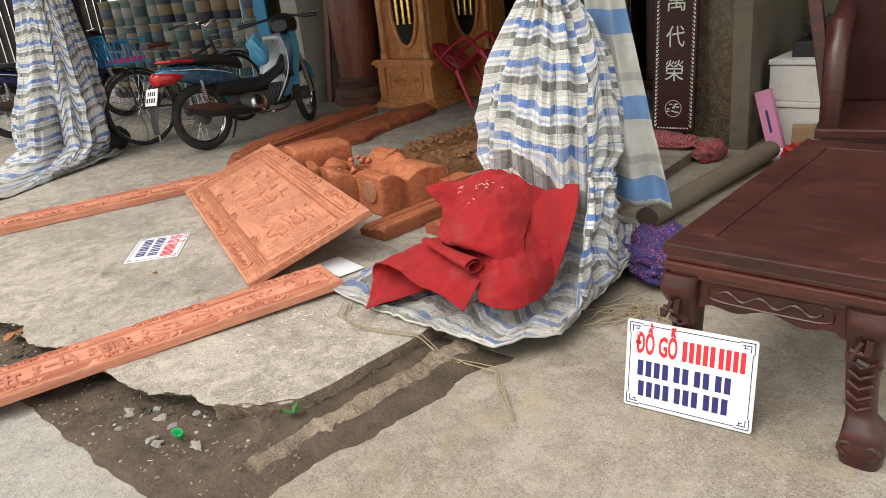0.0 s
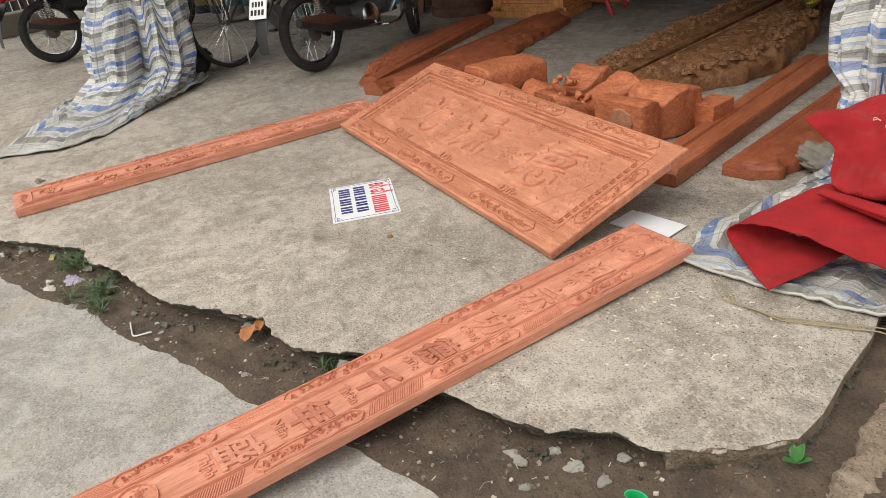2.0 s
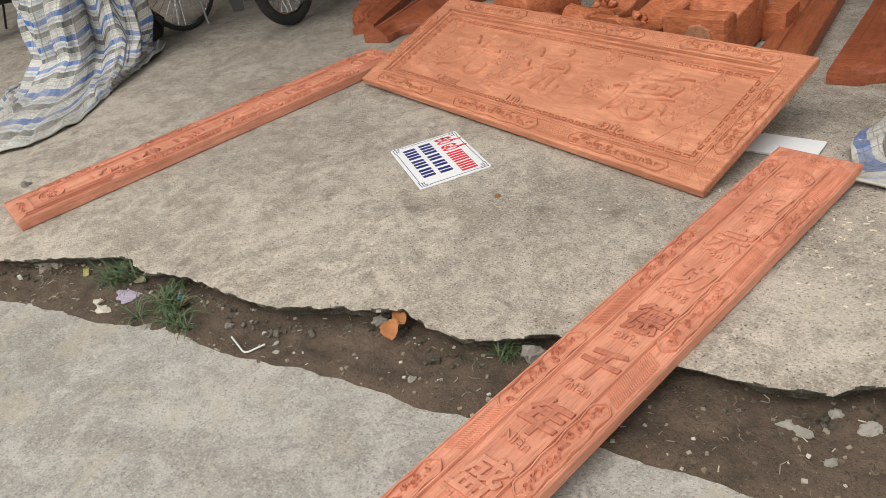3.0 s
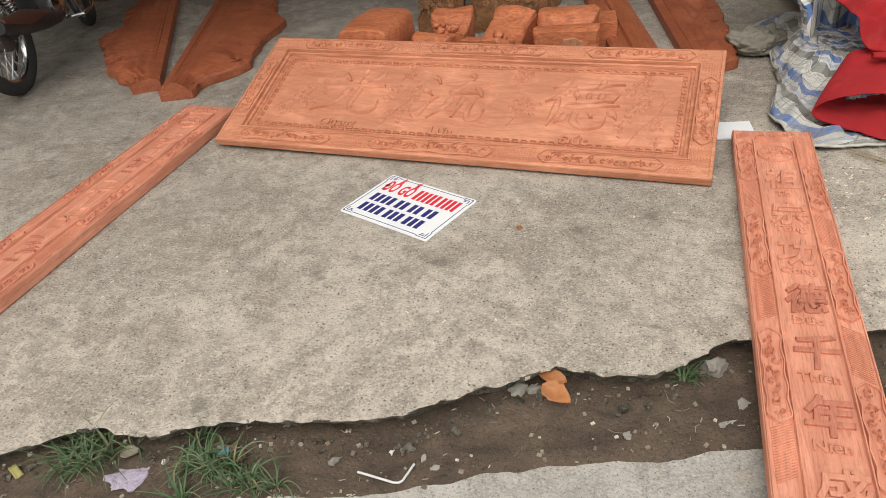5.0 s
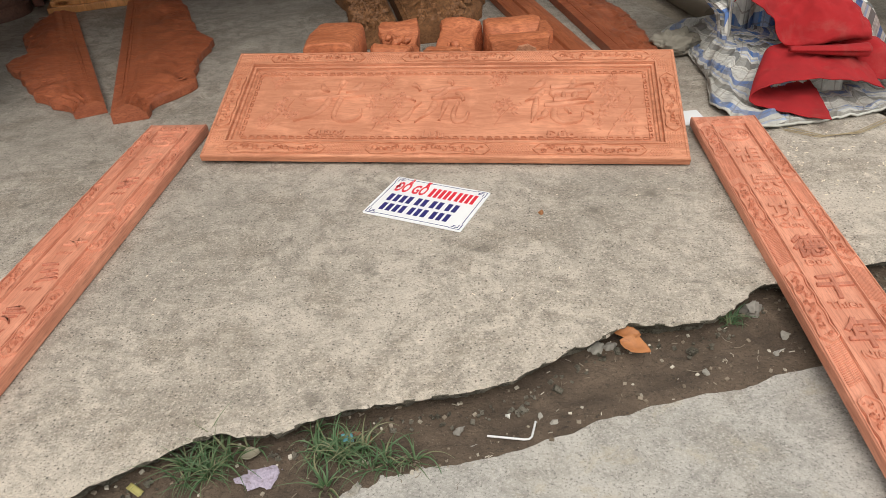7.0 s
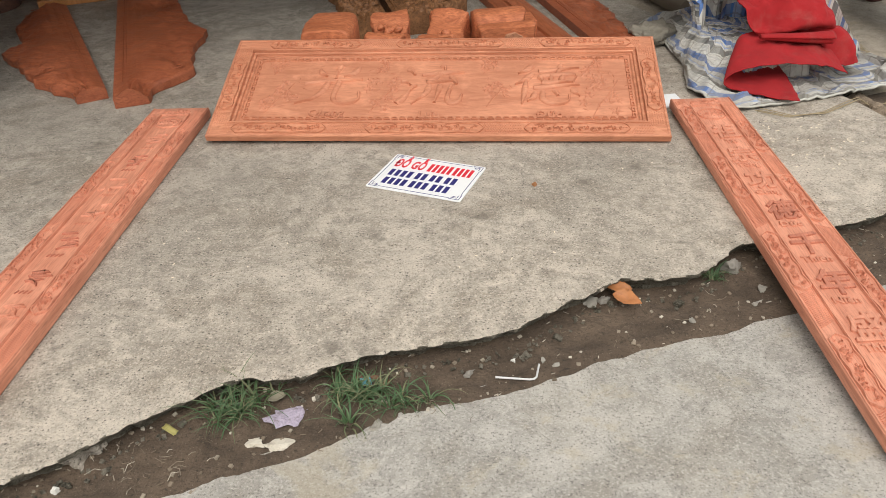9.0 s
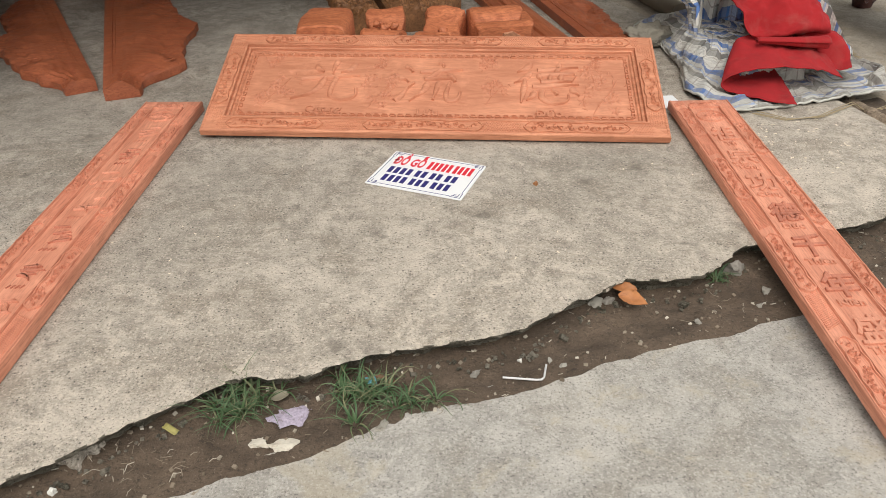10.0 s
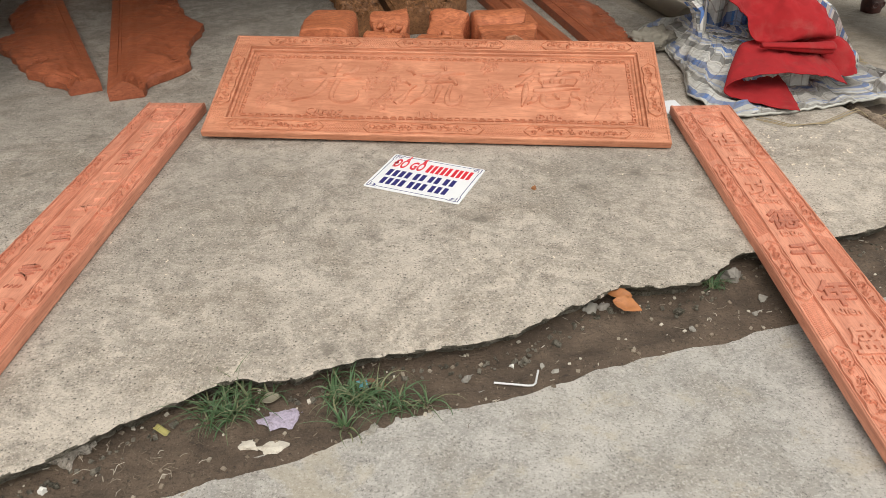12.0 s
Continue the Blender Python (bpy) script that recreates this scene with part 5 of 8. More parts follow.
carved_slab("carved_side_piece", ((-0.70, 0.55), (-1.72, 2.12)), [(-0.86, 0.52), (-1.03, 0.61), (-1.17, 0.71), (-1.37, 0.92), (-1.61, 1.15), (-1.59, 1.34), (-1.80, 1.63), (-1.90, 1.90), (-1.87, 2.08)],
            0.075, M_RED_WOOD, "red-brown carved wooden side piece with a scalloped edge", 3)
carved_slab("carved_side_piece", ((-0.60, 0.41), (-1.46, 2.36)), [(-0.45, 0.455), (-0.47, 0.56), (-0.37, 0.87), (-0.48, 1.15), (-0.53, 1.53), (-0.72, 1.74), (-0.97, 2.22), (-1.10, 2.42)],
            0.075, M_RED_WOOD, "red-brown carved wooden side piece beside its mirrored twin", 6)
carved_slab("carved_side_piece", ((1.83, 0.97), (1.40, 2.52)), [(1.95, 1.00), (2.02, 1.10), (2.00, 1.28), (1.97, 1.49), (1.91, 1.88), (1.80, 2.2), (1.62, 2.55)],
            0.07, M_RED_WOOD, "red-brown carved wooden side piece near the tied sheet", 8)
carved_slab("carved_lattice_piece", ((0.655, 1.48), (-0.02, 3.75)), [(0.93, 1.54), (0.97, 1.72), (1.03, 2.05), (1.03, 2.32), (0.86, 2.66), (0.72, 3.0), (0.45, 3.4), (0.2, 3.75)],
            0.125, M_GOLD_WOOD, "ochre wooden piece carved deep with dense foliage", 13, 0.02, True, "ochre carved pieces")
carved_slab("carved_lattice_piece", ((0.615, 1.48), (-0.08, 3.75)), [(0.34, 1.56), (0.27, 1.74), (0.16, 2.1), (0.02, 2.4), (-0.06, 2.8), (-0.2, 3.2), (-0.3, 3.75)],
            0.125, M_GOLD_WOOD, "ochre wooden piece carved with foliage and a straight beaded edge", 15, 0.02, True, "ochre carved pieces")


def moulded_plank():
    root = holder("moulded_plank", pose(1.705, 0.715, 0.003, 0, 0, 18.0), "long moulded orange-brown wooden plank lying on the floor", "wood plank")
    prof = [(-0.10, 0), (-0.10, 0.045), (-0.085, 0.055), (-0.03, 0.058), (-0.024, 0.048), (-0.012, 0.048), (-0.004, 0.062), (0.05, 0.075), (0.095, 0.07), (0.10, 0.06), (0.10, 0)]
    bm = bmesh.new()
    rows = [[bm.verts.new((x, y, z * (0.75 if y < 0.02 else 1))) for x, z in prof] for y in (0.0, 0.03, 0.6, 1.2, 1.92)]
    for a, b in zip(rows, rows[1:]):
        for k in range(len(prof)):
            q = (k + 1) % len(prof)
            bm.faces.new((a[k], a[q], b[q], b[k]))
    bm.faces.new(rows[0])
    bm.faces.new(rows[-1][::-1])
    part("plank", bm, M_PLANK, root)


M_PLANK = timber("plank_wood", (0.50, 0.165, 0.075), (0.30, 0.085, 0.035), 0.5, (14, 1.2, 14), blotch=0.4)
moulded_plank()


def timber_block(x, y, sx, sy, h, rz, seed, lumps, label, mode):
    """A hand-hewn block: swelling sides, sawn ends, a carved crown."""
    root = holder("timber_block", pose(x, y, 0.002, 0, 0, rz), label, "timber block", "timber blocks under the panel")
    bm = bmesh.new()
    ny, nk = 34, 40
    rings = []
    for i in range(ny + 1):
        t = i / ny
        if mode == "log":
            wide, tall, power = 1.0 - 0.10 * (2 * t - 1) ** 2, 1.0 - 0.06 * t, 0.34
        elif mode == "waist":
            dip = math.exp(-((t - 0.42) / 0.13) ** 2)
            wide, tall, power = 1.0 - 0.26 * dip, 1.0 - 0.22 * dip - 0.12 * max(0, t - 0.75) * 4, 0.15
        else:
            wide, tall, power = 0.86 + 0.16 * math.sin(7 * t + seed), 0.84 + 0.20 * math.sin(6 * t + 1.7 * seed), 0.20
        end = min(1.0, 0.955 + min(t, 1 - t) * 3.5)
        ring = []
        for k in range(nk):
            q = k * math.tau / nk
            c, d = math.cos(q), math.sin(q)
            px = math.copysign(abs(c) ** power, c) * wide * end
            pz = math.copysign(abs(d) ** power, d) * tall * end
            n1 = fbm(px * 1.1 + seed, t * 2.6, pz * 1.1, 2)
            n2 = fbm(px * 2.6 + seed, t * 6.5, pz * 2.6, 2)
            up = max(0.0, pz)
            grow = 1 + lumps * (1.2 * n1 + 1.2 * abs(n2) * (0.4 + up))
            ring.append(bm.verts.new((px * sx / 2 * grow, (t - 0.5) * sy * (1 + 0.05 * n1), max(0.0, (pz * grow + tall) / 2 * h))))
        rings.append(ring)
    for a, b in zip(rings, rings[1:]):
        for k in range(nk):
            bm.faces.new((a[k], a[(k + 1) % nk], b[(k + 1) % nk], b[k]))
    bm.faces.new(rings[0][::-1])
    bm.faces.new(rings[-1])
    part("body", bm, M_BLOCK, root, smooth=True, angle=24)
    if mode == "carved":
        rnd = random.Random(seed)
        for _ in range(7):
            bm = bmesh.new()
            bmesh.ops.create_icosphere(bm, subdivisions=3, radius=rnd.uniform(0.012, 0.026))
            off = (rnd.uniform(-0.36, 0.36) * sx, rnd.uniform(-0.46, 0.1) * sy, h * rnd.uniform(0.72, 0.95))
            for v in bm.verts:
                v.co = v.co * (1 + 0.55 * fbm(v.co.x * 45 + seed, v.co.y * 45, v.co.z * 45, 3)) + Vector(off)
            part("carved_knob", bm, M_BLOCK, root, smooth=True, angle=60)
    return root


timber_block(0.395, 0.86, 0.27, 0.40, 0.285, 4, 2, 0.02, "cut orange timber block with a barrel-shaped top", "log")
timber_block(0.655, 0.83, 0.20, 0.24, 0.20, -10, 5, 0.05, "small low orange timber offcut", "waist")
timber_block(0.665, 1.14, 0.20, 0.36, 0.19, 8, 9, 0.11, "rough-carved orange timber block with knobbly crown", "carved")
timber_block(0.965, 0.98, 0.25, 0.50, 0.215, -4, 12, 0.10, "rough-carved orange timber block with sawn grain", "carved")
big = timber_block(1.26, 1.10, 0.28, 0.46, 0.225, 10, 17, 0.06, "large waisted orange timber block with a pale sawn end", "waist")
bm = bmesh.new()
prism(bm, [(0.062 * math.cos(a * math.tau / 9) * (1 + 0.12 * math.sin(a * 2.7)), 0.066 * math.sin(a * math.tau / 9)) for a in range(9)], 0, 0.02, 0.003)
bmesh.ops.transform(bm, matrix=pose(0.02, -0.225, 0.135, 90, 0, 8), verts=bm.verts[:])
part("sawn_end", bm, M_ENDGRAIN, big, "pale sawn end grain")
tagged(part("offcut", boxed(-0.06, 0.06, -0.09, 0.09, 0, 0.13, 0.006), M_BLOCK), "small square orange timber offcut", "timber block").matrix_world = pose(1.385, 1.385, 0.002, 0, 0, 12)

bm = bmesh.new()
for i in range(2):
    box(bm, -0.105 + 0.03 * i, 0.105 + 0.03 * i, -0.07, 0.07, 0.002 + 0.0035 * i, 0.0045 + 0.0035 * i)
tagged(part("paper_sheet", bm, M_PAPER), "folded white printed paper lying under the panel corner", "paper").matrix_world = pose(1.96, 0.43, 0.001, 0, 0, 12)


# ---- the shop: walls, roof, back ----
def shop_box(name, a0, a1, b0, b1, z0, z1, mat, label, category, kind="structure"):
    bm = boxed(a0, a1, b0, b1, z0, z1)
    ob = part(name, bm, mat)
    ob.matrix_world = pose(0, 0, 0, 0, 0, TURN_SHOP)
    return tagged(ob, label, category, kind=kind)


def marble():
    m, n, l, p = material("brown_marble")
    v = coords(n, l)
    a = noisy(n, l, v, 5, 8, 0.7, 1.6)
    vein = ramp(n, l, noisy(n, l, v, 9, 6, 0.65, 2.2), [(0.47, 0.0), (0.5, 1.0), (0.53, 0.0)])
    c = mix(n, l, a, (0.035, 0.026, 0.018), (0.14, 0.105, 0.065))
    c = mix(n, l, maths(n, l, "MULTIPLY", vein, 0.6), c, (0.27, 0.22, 0.14))
    l.new(c, p.inputs["Base Color"])
    p.inputs["Roughness"].default_value = 0.25
    return m


M_MARBLE = marble()
M_CREAM = plain("cream_wall", (0.36, 0.34, 0.28), 0.85, 0, 0.25, 4, dirt=0.5)
M_POST = plain("dirty_door_post", (0.17, 0.145, 0.105), 0.8, 0, 0.4, 9, grime=(0.05, 0.04, 0.03), dirt=0.7)
M_SHEET_IRON = plain("rusty_sheet_iron", (0.028, 0.026, 0.024), 0.9, 0.0, 0.4, 6, grime=(0.16, 0.09, 0.05), dirt=0.5)
# roof and awning are unseen; their reach and drop are set to shade the floor
shop_box("roof", -6.4, 2.95, 1.60, 7.2, 2.60, 2.70, M_SHEET_IRON, "sheet roof over the shop front", "roof")
bm = bmesh.new()
for z in (0.0, 0.03):
    row = [bm.verts.new(shop(a, b, h + z)) for a, b, h in ((-6.4, 0.30, 2.30), (2.95, 0.30, 2.30), (2.95, 1.60, 2.60), (-6.4, 1.60, 2.60))]
    bm.faces.new(row)
    if z:
        for k in range(4):
            bm.faces.new((low[k], low[(k + 1) % 4], row[(k + 1) % 4], row[k]))
    low = row
tagged(part("awning", bm, M_SHEET_IRON), "sloping sheet awning out of view, set low to shade the floor", "awning", kind="structure")
# never in view; brought forward of the room to keep light off the armchair
shop_box("ceiling", 2.95, 6.5, 1.70, 6.2, 2.7, 2.8, M_WALL, "plain unseen ceiling reaching past the next room to shade the armchair", "ceiling")
shop_box("wall_back", -2.0, 2.62, 6.4, 6.6, -0.16, 2.60, M_DARK, "back wall of the shop, coloured dark for the dim interior", "wall")
shop_box("wall_next_back", 3.02, 6.5, 4.2, 4.4, -0.16, 2.7, M_CREAM, "cream back wall of the next room", "wall")
shop_box("wall_next_side", 6.5, 6.7, 2.35, 4.4, -0.16, 2.7, M_CREAM, "cream side wall of the next room", "wall")
shop_box("wall_marble", 2.60, 2.90, 2.38, 6.6, -0.16, 2.60, M_MARBLE, "dark brown veined marble pier between the rooms", "wall")
shop_box("trim_pier", 2.903, 3.02, 2.34, 4.4, -0.16, 2.7, M_POST, "dirty brown door post beside the marble pier", "door post")
shop_box("wall_left", -2.12, -1.86, 2.9, 6.6, -0.16, 2.60, M_WALL, "pale grey rendered pier at the shop side", "wall")
shop_box("wall_paint_shop", -6.4, -2.12, 3.6, 3.8, -0.16, 2.60, M_DARK, "wall behind stacked paint buckets, coloured dark for the shade", "wall")
shop_box("wall_bare", -2.55, -2.15, 3.12, 3.3, 0, 2.60, M_MARBLE, "bare mottled stone wall strip", "wall")


def dark_post(a, b):
    bm = bmesh.new()
    tube(bm, [(0, 0, 0), (0, 0, 2.24)], 0.045, 10)
    ob = part("awning_post", bm, M_BLACK, smooth=True)
    ob.matrix_world = Matrix.Translation(shop(a, b))
    tagged(ob, "thin dark steel awning post behind the sheet", "post", "awning posts")


dark_post(-2.12, 0.50)


def black_curtain():
    bm = bmesh.new()
    rows = []
    for j in range(30):
        t = j / 29
        row = []
        for k in range(25):
            a = k / 24 * math.tau
            r = 0.05 + 0.04 * t + 0.018 * math.sin(7 * a + 3 * t)
            row.append(bm.verts.new((r * 1.2 * math.cos(a), r * math.sin(a), 2.3 * (1 - t) + 0.004)))
        rows.append(row)
    for a, b in zip(rows, rows[1:]):
        for k in range(24):
            bm.faces.new((a[k], a[k + 1], b[k + 1], b[k]))
    ob = part("black_netting", bm, M_NET, smooth=True)
    ob.matrix_world = Matrix.Translation((-2.50, -0.36, 0))
    tagged(ob, "bunched dark shade netting hanging beside the striped sheet", "netting")
    bm = bmesh.new()
    bmesh.ops.create_icosphere(bm, subdivisions=4, radius=0.19)
    for v in bm.verts:
        v.co *= 1 + 0.22 * fbm(v.co.x * 7, v.co.y * 7, v.co.z * 7)
        v.co.z = max(0.0, v.co.z * 0.7 + 0.1)
    ob = part("bag", bm, M_NET, smooth=True)
    ob.matrix_world = Matrix.Translation((-2.42, -0.36, 0.002))
    tagged(ob, "crumpled black plastic bag on the floor", "bag")


M_NET = plain("black_net", (0.035, 0.032, 0.03), 0.8, 0, 0.4, 30)
black_curtain()


# ---- paint buckets and poster ----
# bucket colours are darkened and dulled to carry the shade they stand in
BUCKETS = {}
for tone, c, band in (("teal", (0.06, 0.15, 0.15), (0.26, 0.25, 0.21)), ("navy", (0.025, 0.035, 0.07), (0.22, 0.16, 0.08)), ("gold", (0.20, 0.14, 0.07), (0.05, 0.07, 0.12)), ("grey", (0.20, 0.20, 0.18), (0.05, 0.11, 0.12))):
    BUCKETS[tone] = (plain("bucket_" + tone, c, 0.4), plain("bucket_band_" + tone, band, 0.4))
M_LID = plain("bucket_lid", (0.24, 0.24, 0.22), 0.4)


def bucket(tone):
    root = holder("paint_bucket", Matrix.Identity(4), {"teal": "teal paint bucket with a pale band in a stack", "navy": "navy paint bucket with an ochre band in a stack", "gold": "ochre paint bucket with a navy band in a stack", "grey": "pale grey paint bucket with a teal band in a stack"}[tone], "paint bucket", "stacked paint buckets")
    bm = bmesh.new()
    lathe(bm, [(0.118, 0), (0.122, 0.01), (0.132, 0.30)], 20)
    part("tub", bm, BUCKETS[tone][0], root, smooth=True)
    bm = bmesh.new()
    lathe(bm, [(0.1275, 0.09), (0.131, 0.095), (0.1335, 0.215), (0.1305, 0.22)], 20)
    part("band", bm, BUCKETS[tone][1], root, smooth=True)
    bm = bmesh.new()
    lathe(bm, [(0.136, 0.295), (0.140, 0.30), (0.140, 0.318), (0.130, 0.324)], 20)
    part("lid", bm, M_LID, root, smooth=True)
    return root


rnd = random.Random(21)
first = {t: None for t in BUCKETS}
for i in range(12):
    for r in range(4):
        tone = rnd.choice(list(BUCKETS))
        m = Matrix.Translation(shop(-5.75 + 0.285 * i + rnd.uniform(-0.01, 0.01), 2.95 + rnd.uniform(-0.03, 0.03), 0.002 + 0.326 * r)) @ Matrix.Rotation(rnd.uniform(0, 6), 4, "Z")
        if first[tone] is None:
            first[tone] = bucket(tone)
            first[tone].matrix_world = m
        else:
            copy_thing(first[tone], m)

M_POSTER = plain("blue_poster", (0.02, 0.27, 0.55), 0.4, 0, 0.06)
root = holder("poster_board", Matrix.Translation(shop(-2.52, 2.86, 0.0)) @ pose(0, 0, 0, 0, 0, TURN_SHOP + 4), "bright blue printed advertising board with a white edge", "sign board")
part("board", boxed(-0.19, 0.19, -0.012, 0.012, 0.30, 1.75, 0.003), M_POSTER, root)
part("edge", boxed(-0.205, -0.192, -0.014, 0.014, 0.30, 1.75), M_WHITE, root)
bm = bmesh.new()
for k in range(3):
    box(bm, -0.12 + k * 0.07, -0.075 + k * 0.07, -0.0165, -0.0125, 1.16, 1.26)
part("printed_line", bm, plain("violet_print", (0.16, 0.08, 0.4), 0.5), root, "plain violet bars")
part("foot", boxed(-0.16, 0.16, -0.09, 0.09, 0, 0.30, 0.01), M_BLACK, root)


# ---- column on its base ----
def column():
    root = holder("column", Matrix.Translation(shop(-1.27, 3.12)), "thick red-brown wooden column standing on a turned base", "column")
    bm = bmesh.new()
    lathe(bm, [(0.30, 0.0), (0.30, 0.07), (0.285, 0.085), (0.29, 0.10), (0.295, 0.14), (0.28, 0.18), (0.235, 0.20), (0.235, 0.215), (0.26, 0.235), (0.265, 0.26), (0.245, 0.29)], 32)
    part("base", bm, M_BASE, root, "dusty stepped wooden base", smooth=True)
    bm = bmesh.new()
    lathe(bm, [(0.215, 0.29), (0.235, 0.6), (0.245, 1.0), (0.24, 1.6), (0.22, 2.59)], 32)
    part("shaft", bm, M_COLUMN, root, smooth=True)
    for k, (a, b, lean) in enumerate(((-1.72, 3.05, 6), (-1.66, 3.2, 4), (-0.93, 3.2, -3))):
        bm = bmesh.new()
        box(bm, -0.035, 0.035, -0.015, 0.015, 0, 1.7, 0.004)
        ob = part("leaning_plank", bm, M_COLUMN)
        ob.matrix_world = Matrix.Translation(shop(a, b, 0.004)) @ pose(0, 0, 0, -3, lean, TURN_SHOP)
        tagged(ob, "dark narrow plank leaning beside the column", "plank", "planks by the column")


M_BASE = timber("dusty_base", (0.16, 0.075, 0.05), (0.09, 0.04, 0.03), 0.7, (4, 4, 4))
column()

# ---- long case clocks ----
M_BRASS = plain("brass", (0.75, 0.50, 0.16), 0.25, 1.0, 0.1)
M_GLASS = plain("dark_glass", (0.03, 0.028, 0.022), 0.08, 0, 0.05, dirt=0.02)


def clock(m, label):
    root = holder("longcase_clock", m, label, "clock", "longcase clocks")
    W, D = 0.60, 0.34
    for z0, z1, w, d in ((0.0, 0.05, 0.80, 0.46), (0.05, 0.09, 0.74, 0.43), (0.09, 0.115, 0.70, 0.41)):
        part("plinth", boxed(-w / 2, w / 2, -d / 2, d / 2, z0, z1, 0.006), M_CLOCK_WOOD, root)
    part("base", boxed(-0.33, 0.33, -0.19, 0.19, 0.115, 0.40, 0.004), M_CLOCK_WOOD, root)
    for s in (-1, 1):
        bm = boxed(s * 0.30 - 0.045, s * 0.30 + 0.045, -0.215, -0.15, 0.0, 0.40, 0.006)
        part("corner_block", bm, M_CLOCK_WOOD, root)
    bm = bmesh.new()
    for x0, x1, z0, z1 in ((-0.22, 0.22, 0.155, 0.175), (-0.22, 0.22, 0.335, 0.355), (-0.22, -0.20, 0.175, 0.335), (0.20, 0.22, 0.175, 0.335)):
        box(bm, x0, x1, -0.205, -0.19, z0, z1, 0.003)
    part("panel_moulding", bm, M_CLOCK_WOOD, root)
    bm = bmesh.new()
    scrollwork(bm, -0.17, 0.17, -0.06, 0.06, 0, 0.014, random.Random(2), 9)
    bmesh.ops.transform(bm, matrix=pose(0, -0.19, 0.255, 90, 0, 0), verts=bm.verts[:])
    part("carving", bm, M_CLOCK_WOOD, root)
    for z0, z1, w, d in ((0.40, 0.425, 0.74, 0.44), (0.425, 0.455, 0.80, 0.47), (0.455, 0.475, 0.76, 0.45), (1.72, 1.78, 0.80, 0.47)):
        part("cornice", boxed(-w / 2, w / 2, -d / 2, d / 2, z0, z1, 0.006), M_CLOCK_WOOD, root)
    part("trunk", boxed(-0.30, 0.30, -0.10, 0.16, 0.475, 1.72, 0.004), M_CLOCK_WOOD, root)
    for s in (-1, 1):
        bm = bmesh.new()
        lathe(bm, [(0.042, 0.475), (0.042, 0.53), (0.026, 0.55), (0.034, 0.60), (0.030, 0.75), (0.034, 1.1), (0.030, 1.55), (0.042, 1.66), (0.042, 1.72)], 14, Matrix.Translation((s * 0.27, -0.16, 0)))
        part("pillar", bm, M_CLOCK_WOOD, root, smooth=True)
    bm = bmesh.new()
    bmesh.ops.create_circle(bm, cap_ends=True, segments=36, radius=1)
    for v in bm.verts:
        v.co = (v.co.x * 0.155, -0.104, 0.99 + v.co.y * 0.40)
    door = part("door_glass", bm, M_GLASS, root, "dark glass door")
    bm = bmesh.new()
    tube(bm, [(0.165 * math.cos(a * math.tau / 40), -0.115, 0.99 + 0.41 * math.sin(a * math.tau / 40)) for a in range(41)], 0.022, 8, False)
    part("oval_frame", bm, M_CLOCK_WOOD, root, smooth=True)
    for x in (-0.07, 0.01, 0.085):
        bm = bmesh.new()
        lathe(bm, [(0.018, 0.80), (0.018, 1.20), (0.008, 1.22), (0.003, 1.38)], 12, Matrix.Translation((x, -0.128, 0)))
        part("weight", bm, M_BRASS, door, "brass weight", smooth=True)
    part("hood", boxed(-0.34, 0.34, -0.19, 0.18, 1.78, 2.25, 0.01), M_CLOCK_WOOD, root)
    return root


c1 = clock(Matrix.Translation(shop(-0.44, 3.10, 0.001)) @ pose(0, 0, 0, 0, 0, TURN_SHOP), "tall carved golden-brown wooden longcase clock with oval glass door")
copy_thing(c1, Matrix.Translation(shop(-0.20, 3.78, 0.001)) @ pose(0, 0, 0, 0, 0, TURN_SHOP))


